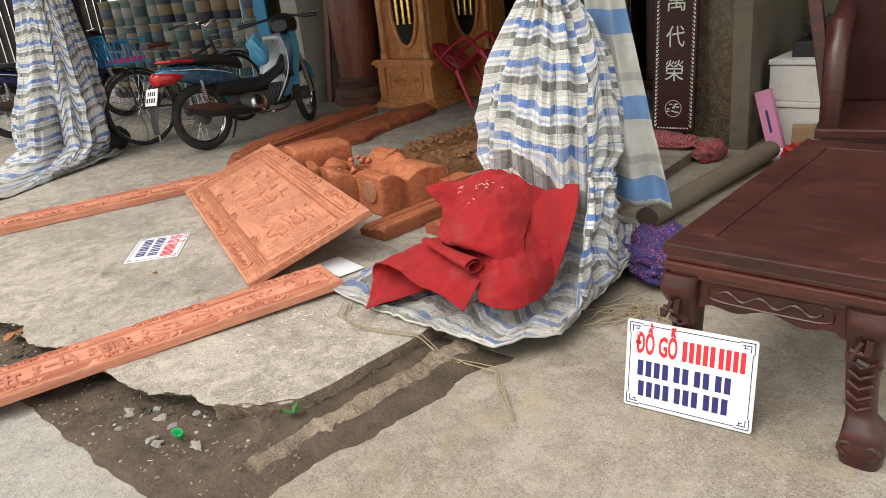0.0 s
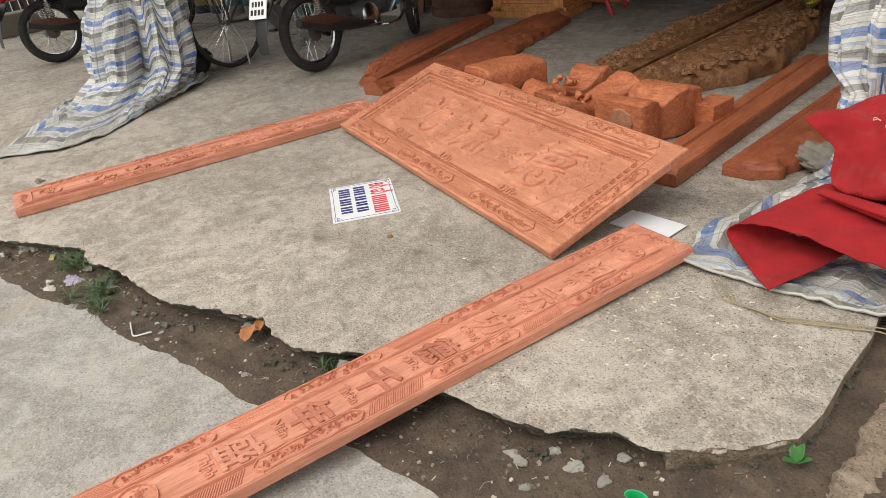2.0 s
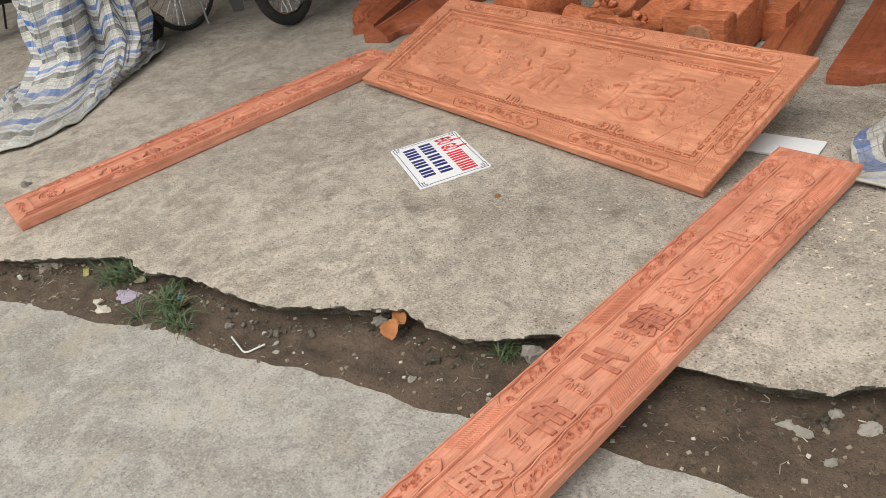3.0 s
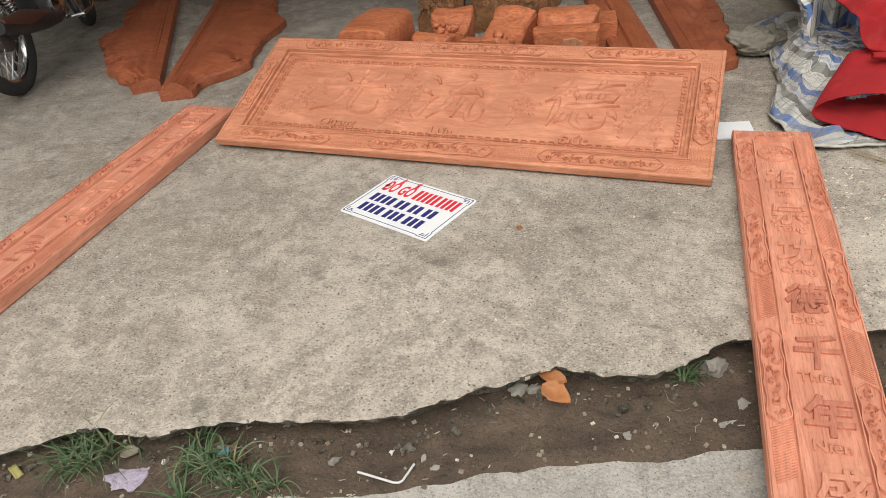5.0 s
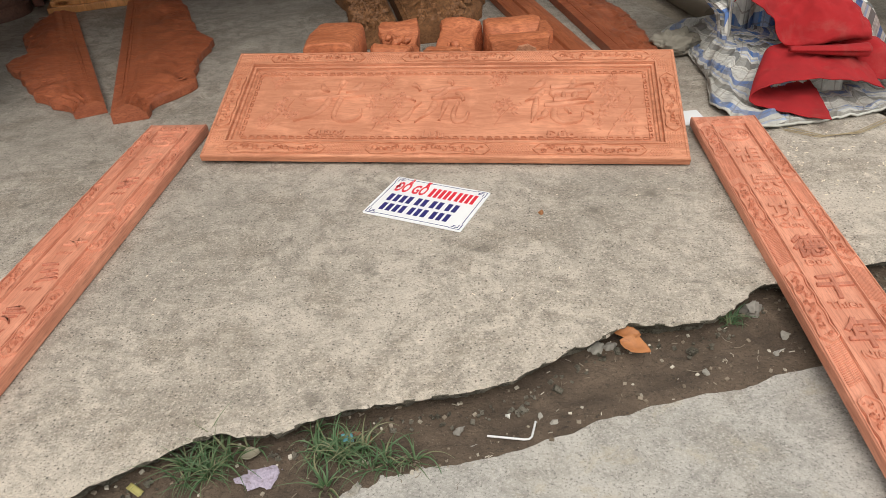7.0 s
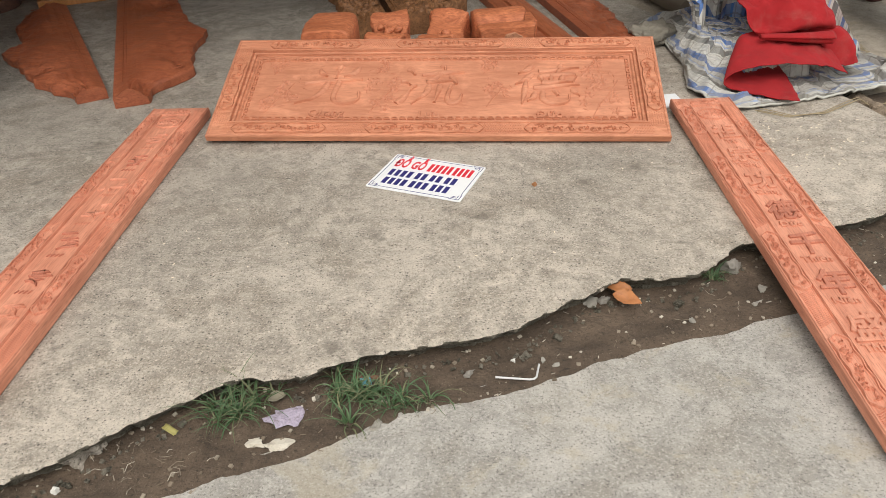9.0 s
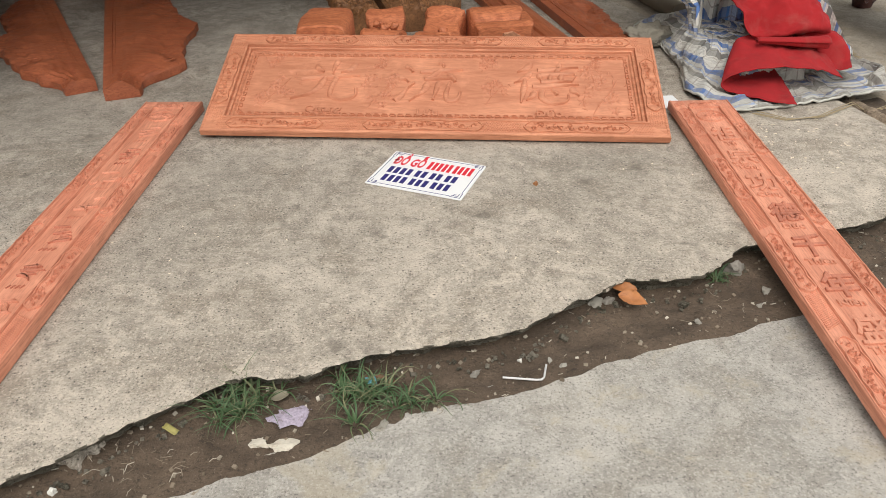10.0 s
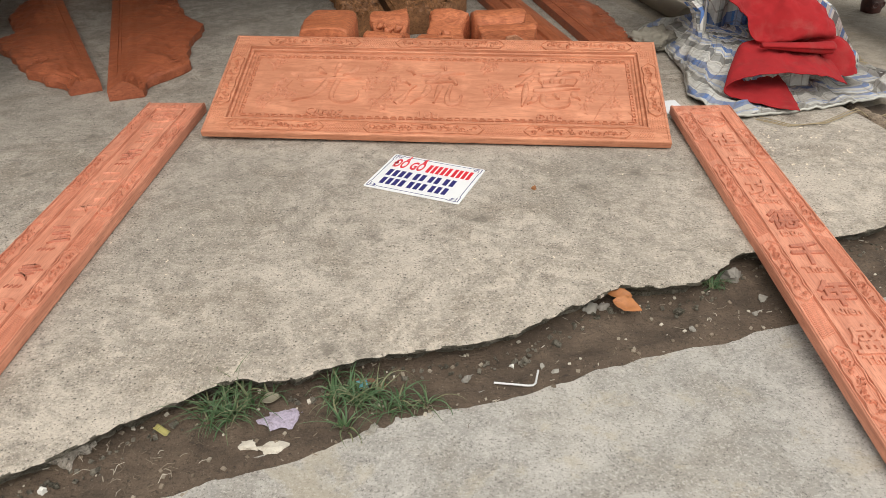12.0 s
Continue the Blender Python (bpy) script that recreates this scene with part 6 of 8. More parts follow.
# ---- red plastic chair tipped against the clock ----
def red_chair():
    mat = plain("red_plastic", (0.42, 0.018, 0.04), 0.35, 0, 0.12)
    root = holder("plastic_chair", Matrix.Translation((-0.92, 3.06, 0.142)) @ pose(0, 0, 0, 0, 0, 32) @ pose(0, 0, 0, 0, -34, 0) @ Matrix.Scale(0.86, 4), "dark red plastic chair tipped back against the clock case", "chair")
    bm = bmesh.new()
    rows = []
    for i in range(13):
        u = i / 12
        row = []
        for k in range(13):
            v = k / 12 - 0.5
            w = 0.42 - 0.05 * (1 - u)
            row.append(bm.verts.new((-0.21 + 0.43 * u, v * w, 0.43 - 0.03 * math.sin(math.pi * (v + 0.5)) * (1 - 0.3 * u) + (0.012 * u if u < 0.9 else -0.01))))
        rows.append(row)
    for a, b in zip(rows, rows[1:]):
        for k in range(12):
            bm.faces.new((a[k], a[k + 1], b[k + 1], b[k]))
    seat = part("seat", bm, mat, root, smooth=True)
    seat.modifiers.new("thickness", "SOLIDIFY").thickness = 0.008
    bm = bmesh.new()
    hoop = [(-0.20 - 0.12 * math.sin(math.pi * t) ** 0.7, 0.215 * math.cos(math.pi * t), 0.44 + 0.40 * math.sin(math.pi * t) ** 0.8) for t in [i / 20 for i in range(21)]]
    tube(bm, hoop, 0.034, 8, True, 0.5)
    part("back_frame", bm, mat, root, smooth=True)
    for k in range(7):
        y = -0.12 + 0.04 * k
        bm = bmesh.new()
        top = 0.80 - 2.2 * y * y
        tube(bm, [(-0.205, y * 0.8, 0.43), (-0.27, y, 0.62), (-0.31, y * 1.1, top)], 0.010, 6)
        part("back_slat", bm, mat, root, smooth=True)
    for s in (-1, 1):
        bm = bmesh.new()
        tube(bm, [(-0.26, s * 0.20, 0.64), (-0.05, s * 0.245, 0.65), (0.14, s * 0.25, 0.63), (0.19, s * 0.245, 0.56), (0.19, s * 0.22, 0.43)], 0.030, 8, True, 0.6)
        part("armrest", bm, mat, root, smooth=True)
        for x0, x1 in ((-0.19, -0.27), (0.19, 0.24)):
            bm = bmesh.new()
            tube(bm, [(x0, s * 0.19, 0.43), ((x0 + x1) / 2, s * 0.205, 0.22), (x1, s * 0.22, 0.0)], [0.036, 0.028, 0.022], 8)
            part("leg", bm, mat, root, smooth=True)


red_chair()


def cabinet(m, label):
    root = holder("cabinet", m, label, "cabinet", "dark cabinets at the back")
    part("body", boxed(-0.5, 0.5, -0.22, 0.25, 0.08, 1.9, 0.008), M_DARK_WOOD, root)
    part("plinth", boxed(-0.53, 0.53, -0.26, 0.27, 0, 0.08, 0.006), M_DARK_WOOD, root)
    for s in (-1, 1):
        d = part("door", boxed(s * 0.25 - 0.23, s * 0.25 + 0.23, -0.245, -0.222, 0.12, 0.98, 0.006), M_DARK_WOOD, root)
        part("raised_panel", boxed(s * 0.25 - 0.16, s * 0.25 + 0.16, -0.258, -0.246, 0.2, 0.9, 0.006), M_DARK_WOOD, d)
    part("shelf", boxed(-0.52, 0.52, -0.30, 0.25, 1.0, 1.04, 0.006), M_DARK_WOOD, root)
    return root


c2 = cabinet(Matrix.Translation(shop(1.0, 4.1, 0.001)) @ pose(0, 0, 0, 0, 0, TURN_SHOP), "dark lacquered carved wooden cabinet in the unlit shop")
for a, b in ((2.05, 4.3), (-0.35, 4.7), (-1.4, 4.5)):
    copy_thing(c2, Matrix.Translation(shop(a, b, 0.001)) @ pose(0, 0, 0, 0, 0, TURN_SHOP))


# ---- two-wheelers ----
M_BLUE_PAINT = plain("metallic_blue_paint", (0.045, 0.13, 0.24), 0.25, 0.3, 0.08, coat=0.6)
M_NAVY_PAINT = plain("navy_paint", (0.02, 0.03, 0.12), 0.25, 0.2, 0.08, coat=0.6)
M_CYAN = plain("light_blue_plastic", (0.09, 0.36, 0.58), 0.35, 0, 0.08)
M_SILVER = plain("silver_paint", (0.42, 0.45, 0.48), 0.32, 0.5, 0.08, coat=0.4)
M_TAIL = plain("red_lens", (0.45, 0.015, 0.02), 0.15, 0, 0.05)
M_SEAT = plain("black_vinyl", (0.018, 0.017, 0.018), 0.5, 0, 0.2)
M_ENGINE = plain("cast_alloy", (0.16, 0.16, 0.16), 0.45, 0.7, 0.3)


def wheel(parent, x, z, r, tyre, spokes, turn=0.0, thin=False):
    """A spoked wheel whose axle lies across y; turn steers it about z."""
    m = pose(x, 0, z, 0, 0, turn) @ pose(0, 0, 0, 90, 0, 0)
    n = 40
    bm = bmesh.new()
    tube(bm, [((r - tyre) * math.cos(a * math.tau / n), (r - tyre) * math.sin(a * math.tau / n), 0) for a in range(n + 1)], tyre, 10, False)
    bmesh.ops.transform(bm, matrix=m, verts=bm.verts[:])
    w = new("wheel")
    w.parent = parent
    part("tyre", bm, M_RUBBER, w, smooth=True)
    bm = bmesh.new()
    rr = r - 2 * tyre + 0.004
    tube(bm, [(rr * math.cos(a * math.tau / n), rr * math.sin(a * math.tau / n), 0) for a in range(n + 1)], tyre * 0.45, 8, False)
    bmesh.ops.transform(bm, matrix=m, verts=bm.verts[:])
    part("rim", bm, M_CHROME, w, smooth=True)
    bm = bmesh.new()
    hub = 0.022 if thin else 0.065
    hw = 0.035 if thin else 0.05
    lathe(bm, [(hub * 0.6, -hw), (hub, -hw * 0.9), (hub, hw * 0.9), (hub * 0.6, hw)], 16, m)
    part("hub", bm, M_ENGINE, w, smooth=True)
    bm = bmesh.new()
    for k in range(spokes):
        a = k * math.tau / spokes
        b = a + (0.5 if k % 2 else -0.5)
        tube(bm, [m @ Vector((hub * 0.9 * math.cos(b), hub * 0.9 * math.sin(b), hw * 0.7 * (1 if k % 4 < 2 else -1))), m @ Vector((rr * math.cos(a), rr * math.sin(a), 0))], 0.0016, 4)
    tagged(part("spokes", bm, M_CHROME, w), kind="stuff")
    return w


def loft(bm, rows):
    """Skin a run of closed rings of equal count."""
    vr = [[bm.verts.new(p) for p in row] for row in rows]
    n = len(rows[0])
    for a, b in zip(vr, vr[1:]):
        for k in range(n):
            bm.faces.new((a[k], a[(k + 1) % n], b[(k + 1) % n], b[k]))
    bm.faces.new(vr[0][::-1])
    bm.faces.new(vr[-1])


def oval(x, z, w, h, n=14, power=0.75):
    out = []
    for k in range(n):
        a = k * math.tau / n
        c, s = math.cos(a), math.sin(a)
        out.append((x, w * math.copysign(abs(c) ** power, c), z + h * math.copysign(abs(s) ** power, s)))
    return out


def motorbike(m, paint, label, steer, bag):
    """x forward, y to its left; the rear axle stands over the origin."""
    root = holder("motorbike", m, label, "motorbike", "parked two-wheelers")
    wheel(root, 0, 0.285, 0.285, 0.036, 36)
    turned = Matrix.Translation((1.10, 0, 0)) @ Matrix.Rotation(radians(steer), 4, "Z") @ Matrix.Translation((-1.10, 0, 0))
    wheel(root, 0.12, 0.28, 0.28, 0.032, 36, 0).matrix_local = turned @ Matrix.Translation((1.10, 0, 0))
    bm = bmesh.new()
    loft(bm, [oval(-0.33, 0.70, 0.03, 0.02), oval(-0.24, 0.70, 0.085, 0.055), oval(-0.05, 0.665, 0.115, 0.085), oval(0.15, 0.62, 0.125, 0.09), oval(0.33, 0.575, 0.105, 0.07), oval(0.44, 0.54, 0.05, 0.04)])
    tail = part("tail_fairing", bm, paint, root, smooth=True, angle=60)
    for s in (-1, 1):
        bm = bmesh.new()
        tube(bm, [(-0.22, s * 0.095, 0.715), (0.0, s * 0.124, 0.69), (0.2, s * 0.128, 0.645), (0.34, s * 0.108, 0.60)], [0.006, 0.010, 0.009, 0.003], 6, True, 0.5)
        part("stripe", bm, M_WHITE, tail, "white decal stripe")
    bm = bmesh.new()
    loft(bm, [oval(-0.22, 0.765, 0.06, 0.012), oval(-0.12, 0.775, 0.115, 0.028), oval(0.1, 0.765, 0.13, 0.04), oval(0.3, 0.735, 0.125, 0.045), oval(0.44, 0.69, 0.10, 0.05), oval(0.49, 0.65, 0.05, 0.03)])
    part("seat", bm, M_SEAT, root, smooth=True, angle=60)
    bm = bmesh.new()
    tube(bm, [(-0.02, -0.12, 0.765), (-0.22, -0.11, 0.79), (-0.29, 0, 0.795), (-0.22, 0.11, 0.79), (-0.02, 0.12, 0.765)], 0.011, 8)
    part("grab_rail", bm, M_TAIL if bag else M_CHROME, root, smooth=True)
    bm = bmesh.new()
    loft(bm, [oval(-0.36, 0.665, 0.05, 0.03), oval(-0.335, 0.66, 0.085, 0.055), oval(-0.22, 0.655, 0.118, 0.052), oval(-0.12, 0.66, 0.10, 0.02)])
    part("tail_light", bm, M_TAIL, root, "red tail light lens", smooth=True)
    bm = bmesh.new()
    loft(bm, [oval(-0.30, 0.60, 0.075, 0.04), oval(-0.40, 0.47, 0.075, 0.03), oval(-0.44, 0.34, 0.06, 0.02), oval(-0.45, 0.24, 0.05, 0.01)])
    part("rear_mudguard", bm, M_BLACK, root, smooth=True)
    bm = boxed(-0.095, 0.095, -0.004, 0.004, -0.07, 0.07, 0.002)
    bmesh.ops.transform(bm, matrix=pose(-0.405, 0, 0.535, 0, 22, 0) @ pose(0, 0, 0, 0, 0, 90), verts=bm.verts[:])
    plate = part("number_plate", bm, M_WHITE, root, "white plate with plain dark bars")
    bm = bmesh.new()
    for k in range(4):
        box(bm, -0.07 + k * 0.04, -0.045 + k * 0.04, 0.0045, 0.006, -0.045, -0.008)
        box(bm, -0.06 + k * 0.035, -0.04 + k * 0.035, 0.0045, 0.006, 0.012, 0.045)
    bmesh.ops.transform(bm, matrix=pose(-0.405, 0, 0.535, 0, 22, 0) @ pose(0, 0, 0, 0, 0, 90), verts=bm.verts[:])
    part("printed_line", bm, M_BLACK, plate)
    for s in (-1, 1):
        bm = bmesh.new()
        pts = []
        for k in range(90):
            t = k / 89
            pts.append((0.02 - 0.02 * t + 0.026 * math.cos(k * 0.9), s * 0.135 + 0.026 * math.sin(k * 0.9), 0.34 + 0.20 * t))
        tube(bm, pts, 0.005, 5)
        sh = part("shock_spring", bm, M_CHROME, root, smooth=True)
        bm = bmesh.new()
        tube(bm, [(0.02, s * 0.135, 0.29), (0.0, s * 0.135, 0.60)], 0.013, 8)
        part("shock_rod", bm, M_STEEL, sh, smooth=True)
        bm = bmesh.new()
        tube(bm, [(0.0, s * 0.075, 0.285), (0.2, s * 0.08, 0.30), (0.42, s * 0.07, 0.33)], 0.017, 8)
        part("swing_arm", bm, M_BLACK, root, smooth=True)
        bm = bmesh.new()
        tube(bm, [(1.22, s * 0.075, 0.28), (1.15, s * 0.075, 0.45), (1.06, s * 0.07, 0.66)], 0.021, 8)
        bmesh.ops.transform(bm, matrix=turned, verts=bm.verts[:])
        part("fork_leg", bm, M_STEEL, root, smooth=True)
    bm = bmesh.new()
    tube(bm, [(0.62, -0.10, 0.24), (0.42, -0.13, 0.25), (0.25, -0.15, 0.285), (0.0, -0.155, 0.335), (-0.22, -0.155, 0.385)], [0.018, 0.03, 0.045, 0.05, 0.032], 12)
    ex = part("exhaust", bm, M_BLACK, root, smooth=True)
    bm = bmesh.new()
    tube(bm, [(0.28, -0.165, 0.31), (0.0, -0.185, 0.365), (-0.20, -0.175, 0.405)], [0.012, 0.034, 0.014], 10, True, 1.3)
    part("heat_shield", bm, M_SHIELD, ex, "scuffed brown heat shield", smooth=True)
    bm = bmesh.new()
    loft(bm, [oval(0.36, 0.34, 0.09, 0.07), oval(0.46, 0.32, 0.12, 0.11), oval(0.60, 0.30, 0.12, 0.11), oval(0.70, 0.33, 0.075, 0.075), oval(0.88, 0.36, 0.06, 0.06)])
    eng = part("engine", bm, M_ENGINE, root, smooth=True, angle=45)
    for k in range(7):
        bm = boxed(0.70 + 0.025 * k, 0.708 + 0.025 * k, -0.085, 0.085, 0.27, 0.44)
        part("fin", bm, M_ENGINE, eng)
    bm = bmesh.new()
    lathe(bm, [(0.085, -0.02), (0.085, 0.0), (0.06, 0.012)], 20, pose(0.52, -0.125, 0.30, 90, 0, 0))
    part("crank_cover", bm, M_CHROME, eng, smooth=True)
    bm = bmesh.new()
    loft(bm, [oval(0.16, 0.50, 0.11, 0.06), oval(0.36, 0.48, 0.11, 0.08), oval(0.52, 0.46, 0.095, 0.075), oval(0.70, 0.47, 0.07, 0.05), oval(0.90, 0.55, 0.05, 0.05), oval(1.0, 0.66, 0.045, 0.05)])
    part("frame_cover", bm, M_BLACK, root, smooth=True, angle=60)
    # leg shield: a curved plate, dark inside, silver lobes outside
    bm = bmesh.new()
    rows = []
    for i in range(13):
        t = i / 12
        z = 0.27 + 0.60 * t
        x = 0.80 + 0.20 * t + 0.06 * math.sin(math.pi * t)
        half = 0.10 + 0.13 * math.sin(math.pi * (0.15 + 0.75 * t))
        rows.append([(x + 0.10 * abs(v) ** 1.6 * -1, v * half, z) for v in [k / 6 - 1 for k in range(13)]])
    vr = [[bm.verts.new(p) for p in row] for row in rows]
    for a, b in zip(vr, vr[1:]):
        for k in range(12):
            bm.faces.new((a[k], a[k + 1], b[k + 1], b[k]))
    shield = part("leg_shield", bm, M_SILVER, root, "silver leg shield", smooth=True)
    shield.modifiers.new("thickness", "SOLIDIFY").thickness = 0.012
    bm = bmesh.new()
    rows = []
    for i in range(9):
        t = i / 8
        z = 0.30 + 0.60 * t
        x = 0.87 + 0.22 * t + 0.05 * math.sin(math.pi * t)
        half = 0.05 + 0.10 * math.sin(math.pi * (0.1 + 0.8 * t))
        rows.append([(x - 0.05 * abs(v), v * half, z) for v in (-1, -0.5, 0, 0.5, 1)] + [(x + 0.035, v * half * 0.9, z) for v in (1, 0, -1)])
    loft(bm, rows)
    part("front_fairing", bm, M_CYAN if bag else paint, root, "light blue front fairing", smooth=True)
    for s in (-1, 1):
        bm = bmesh.new()
        loft(bm, [[(0.86 + dx, s * (0.195 + dy), z) for dx, dy in ((-0.05, 0), (0.05, 0.0), (0.05, 0.012), (-0.05, 0.012))] for z in (0.47, 0.53)])
        part("vent", bm, M_BLACK, shield)
    bm = bmesh.new()
    loft(bm, [oval(0.90, 0.93, 0.07, 0.05), oval(0.98, 0.95, 0.12, 0.085), oval(1.10, 0.93, 0.11, 0.085), oval(1.17, 0.91, 0.07, 0.06)])
    bmesh.ops.transform(bm, matrix=turned, verts=bm.verts[:])
    part("headlamp_cowl", bm, M_BLACK, root, smooth=True)
    bm = bmesh.new()
    tube(bm, [(0.83, -0.36, 0.97), (0.86, -0.25, 0.98), (0.97, -0.12, 1.0), (1.0, 0, 1.0), (0.97, 0.12, 1.0), (0.86, 0.25, 0.98), (0.83, 0.36, 0.97)], 0.013, 8)
    bmesh.ops.transform(bm, matrix=turned, verts=bm.verts[:])
    bar = part("handlebar", bm, M_BLACK, root, smooth=True)
    for s in (-1, 1):
        bm = bmesh.new()
        tube(bm, [(0.87, s * 0.24, 0.98), (0.83, s * 0.37, 0.97)], 0.019, 10)
        bmesh.ops.transform(bm, matrix=turned, verts=bm.verts[:])
        part("grip", bm, M_BLACK, bar, smooth=True)
        bm = bmesh.new()
        tube(bm, [(0.91, s * 0.22, 1.0), (0.93, s * 0.38, 1.01)], 0.005, 6)
        bmesh.ops.transform(bm, matrix=turned, verts=bm.verts[:])
        part("brake_lever", bm, M_CHROME, bar, smooth=True)
    bm = bmesh.new()
    rows = []
    for k in range(11):
        a = radians(20 + 14 * k)
        rows.append([(1.22 + r * math.cos(a), w, 0.28 + r * math.sin(a)) for r, w in ((0.31, -0.055), (0.335, 0.0), (0.31, 0.055), (0.30, 0.0))])
    loft(bm, rows)
    bmesh.ops.transform(bm, matrix=turned, verts=bm.verts[:])
    fender = part("front_mudguard", bm, M_CYAN if bag else paint, root, smooth=True)
    bm = bmesh.new()
    tube(bm, [(0.60, -0.09, 0.20), (0.62, -0.19, 0.20), (0.74, -0.20, 0.21), (0.86, -0.17, 0.27), (0.90, -0.14, 0.36)], 0.011, 8)
    part("foot_guard", bm, M_CHROME, root, smooth=True)
    bm = bmesh.new()
    tube(bm, [(0.42, 0.10, 0.25), (0.38, 0.22, 0.02)], 0.010, 6)
    tube(bm, [(0.38, 0.22, 0.02), (0.42, 0.25, 0.005)], 0.012, 6)
    part("side_stand", bm, M_BLACK, root, smooth=True)
    if bag:
        bm = bmesh.new()
        bmesh.ops.create_icosphere(bm, subdivisions=4, radius=0.10)
        for v in bm.verts:
            v.co *= 1 + 0.45 * fbm(v.co.x * 8, v.co.y * 8, v.co.z * 8)
            v.co = (v.co.x * 0.8 + 0.72, v.co.y, v.co.z * 1.35 + 0.76)
        b = part("shopping_bag", bm, M_CYAN, smooth=True)
        b.matrix_world = m
        tagged(b, "light blue plastic bag hung on the motorbike hook", "bag")
    return root


M_SHIELD = plain("scuffed_shield", (0.12, 0.06, 0.045), 0.4, 0.4, 0.3)


def heading(x, y, yaw, lean=0.0):
    return pose(x, y, 0.0, 0, 0, yaw) @ pose(0, 0, 0, lean, 0, 0)


motorbike(heading(-1.50, 0.44, TURN_SHOP + 87, -5), M_BLUE_PAINT, "blue and silver underbone motorbike parked on its stand", 36, True)
motorbike(heading(-4.20, -1.18, TURN_SHOP + 80, -5), M_NAVY_PAINT, "dark blue motorbike half hidden behind the striped sheet", 8, False)


def bicycle(m):
    root = holder("bicycle", m, "old black bicycle with chromed bars and a blue wire child seat", "bicycle", "parked two-wheelers")
    R = 0.345
    wheel(root, 0, R, R, 0.019, 32, 0, True)
    wheel(root, 1.08, R, R, 0.019, 32, 10, True)
    steel = plain("worn_frame_paint", (0.045, 0.045, 0.05), 0.5, 0.2, 0.3, grime=(0.2, 0.11, 0.06), dirt=0.45)
    for name, pts, r in (("seat_tube", [(0.46, 0, 0.30), (0.33, 0, 0.80)], 0.016), ("down_tube", [(0.46, 0, 0.30), (0.90, 0, 0.72)], 0.018), ("top_tube", [(0.36, 0, 0.62), (0.88, 0, 0.80)], 0.015), ("head_tube", [(0.91, 0, 0.70), (0.87, 0, 0.88)], 0.019)):
        bm = bmesh.new()
        tube(bm, pts, r, 10)
        part(name, bm, steel, root, smooth=True)
    for s in (-1, 1):
        for name, pts in (("chain_stay", [(0.46, s * 0.03, 0.30), (0, s * 0.06, R)]), ("seat_stay", [(0.35, s * 0.03, 0.70), (0, s * 0.06, R)]), ("fork_blade", [(0.91, s * 0.05, 0.70), (1.03, s * 0.055, 0.48), (1.08, s * 0.055, R)]), ("rack_stay", [(0.0, s * 0.07, R), (-0.03, s * 0.08, 0.73)])):
            bm = bmesh.new()
            tube(bm, pts, 0.009, 8)
            part(name, bm, steel, root, smooth=True)
        bm = bmesh.new()
        tube(bm, [(0.0, s * 0.08, R - 0.02), (0.05, s * 0.11, 0.15), (-0.02 + 0.05, s * 0.13, 0.01)], 0.008, 6)
        part("stand_leg", bm, M_STEEL, root, smooth=True)
    for x in (0, 1.08):
        bm = bmesh.new()
        rows = []
        for k in range(15):
            a = radians(5 + 12 * k)
            rows.append([(x + r * math.cos(a), w, R + r * math.sin(a)) for r, w in ((R + 0.012, -0.028), (R + 0.028, 0), (R + 0.012, 0.028), (R + 0.006, 0))])
        loft(bm, rows)
        part("mudguard", bm, steel, root, smooth=True)
    bm = bmesh.new()
    loft(bm, [oval(0.18, 0.87, 0.10, 0.025), oval(0.26, 0.885, 0.105, 0.03), oval(0.36, 0.875, 0.06, 0.025), oval(0.46, 0.87, 0.022, 0.015)])
    part("saddle", bm, plain("brown_leather", (0.16, 0.05, 0.03), 0.5), root, smooth=True)
    bm = bmesh.new()
    tube(bm, [(0.62, -0.29, 1.0), (0.74, -0.28, 1.02), (0.88, -0.15, 1.03), (0.88, 0, 0.98), (0.88, 0.15, 1.03), (0.74, 0.28, 1.02), (0.62, 0.29, 1.0)], 0.011, 8)
    part("handlebar", bm, M_CHROME, root, smooth=True)
    bm = bmesh.new()
    lathe(bm, [(0.09, -0.004), (0.09, 0.004)], 28, pose(0.46, -0.06, 0.30, 90, 0, 0))
    part("chainring", bm, M_STEEL, root)
    for s in (-1, 1):
        bm = bmesh.new()
        tube(bm, [(0.46, s * 0.07, 0.30), (0.46 + s * 0.10, s * 0.085, 0.30 - s * 0.13)], 0.009, 6)
        crank = part("crank", bm, M_STEEL, root, smooth=True)
        bm = boxed(0.41 + s * 0.10, 0.51 + s * 0.10, s * 0.135 - 0.04, s * 0.135 + 0.04, 0.29 - s * 0.13, 0.31 - s * 0.13, 0.003)
        part("pedal", bm, M_BLACK, crank)
    # front basket of wire
    bm = bmesh.new()
    for k in range(5):
        z = 0.78 + 0.055 * k
        w = 0.12 + 0.012 * k
        tube(bm, [(1.0 - 0.01 * k, -w, z), (1.22 + 0.012 * k, -w, z), (1.22 + 0.012 * k, w, z), (1.0 - 0.01 * k, w, z), (1.0 - 0.01 * k, -w, z)], 0.003, 4)
    for k in range(9):
        y = -0.12 + 0.03 * k
        tube(bm, [(1.0, y, 0.78), (1.22, y, 0.78), (1.27, y * 1.35, 1.0)], 0.0025, 4)
    part("basket", bm, M_STEEL, root)
    seat_blue = plain("blue_wire_paint", (0.02, 0.22, 0.45), 0.4)
    bm = bmesh.new()
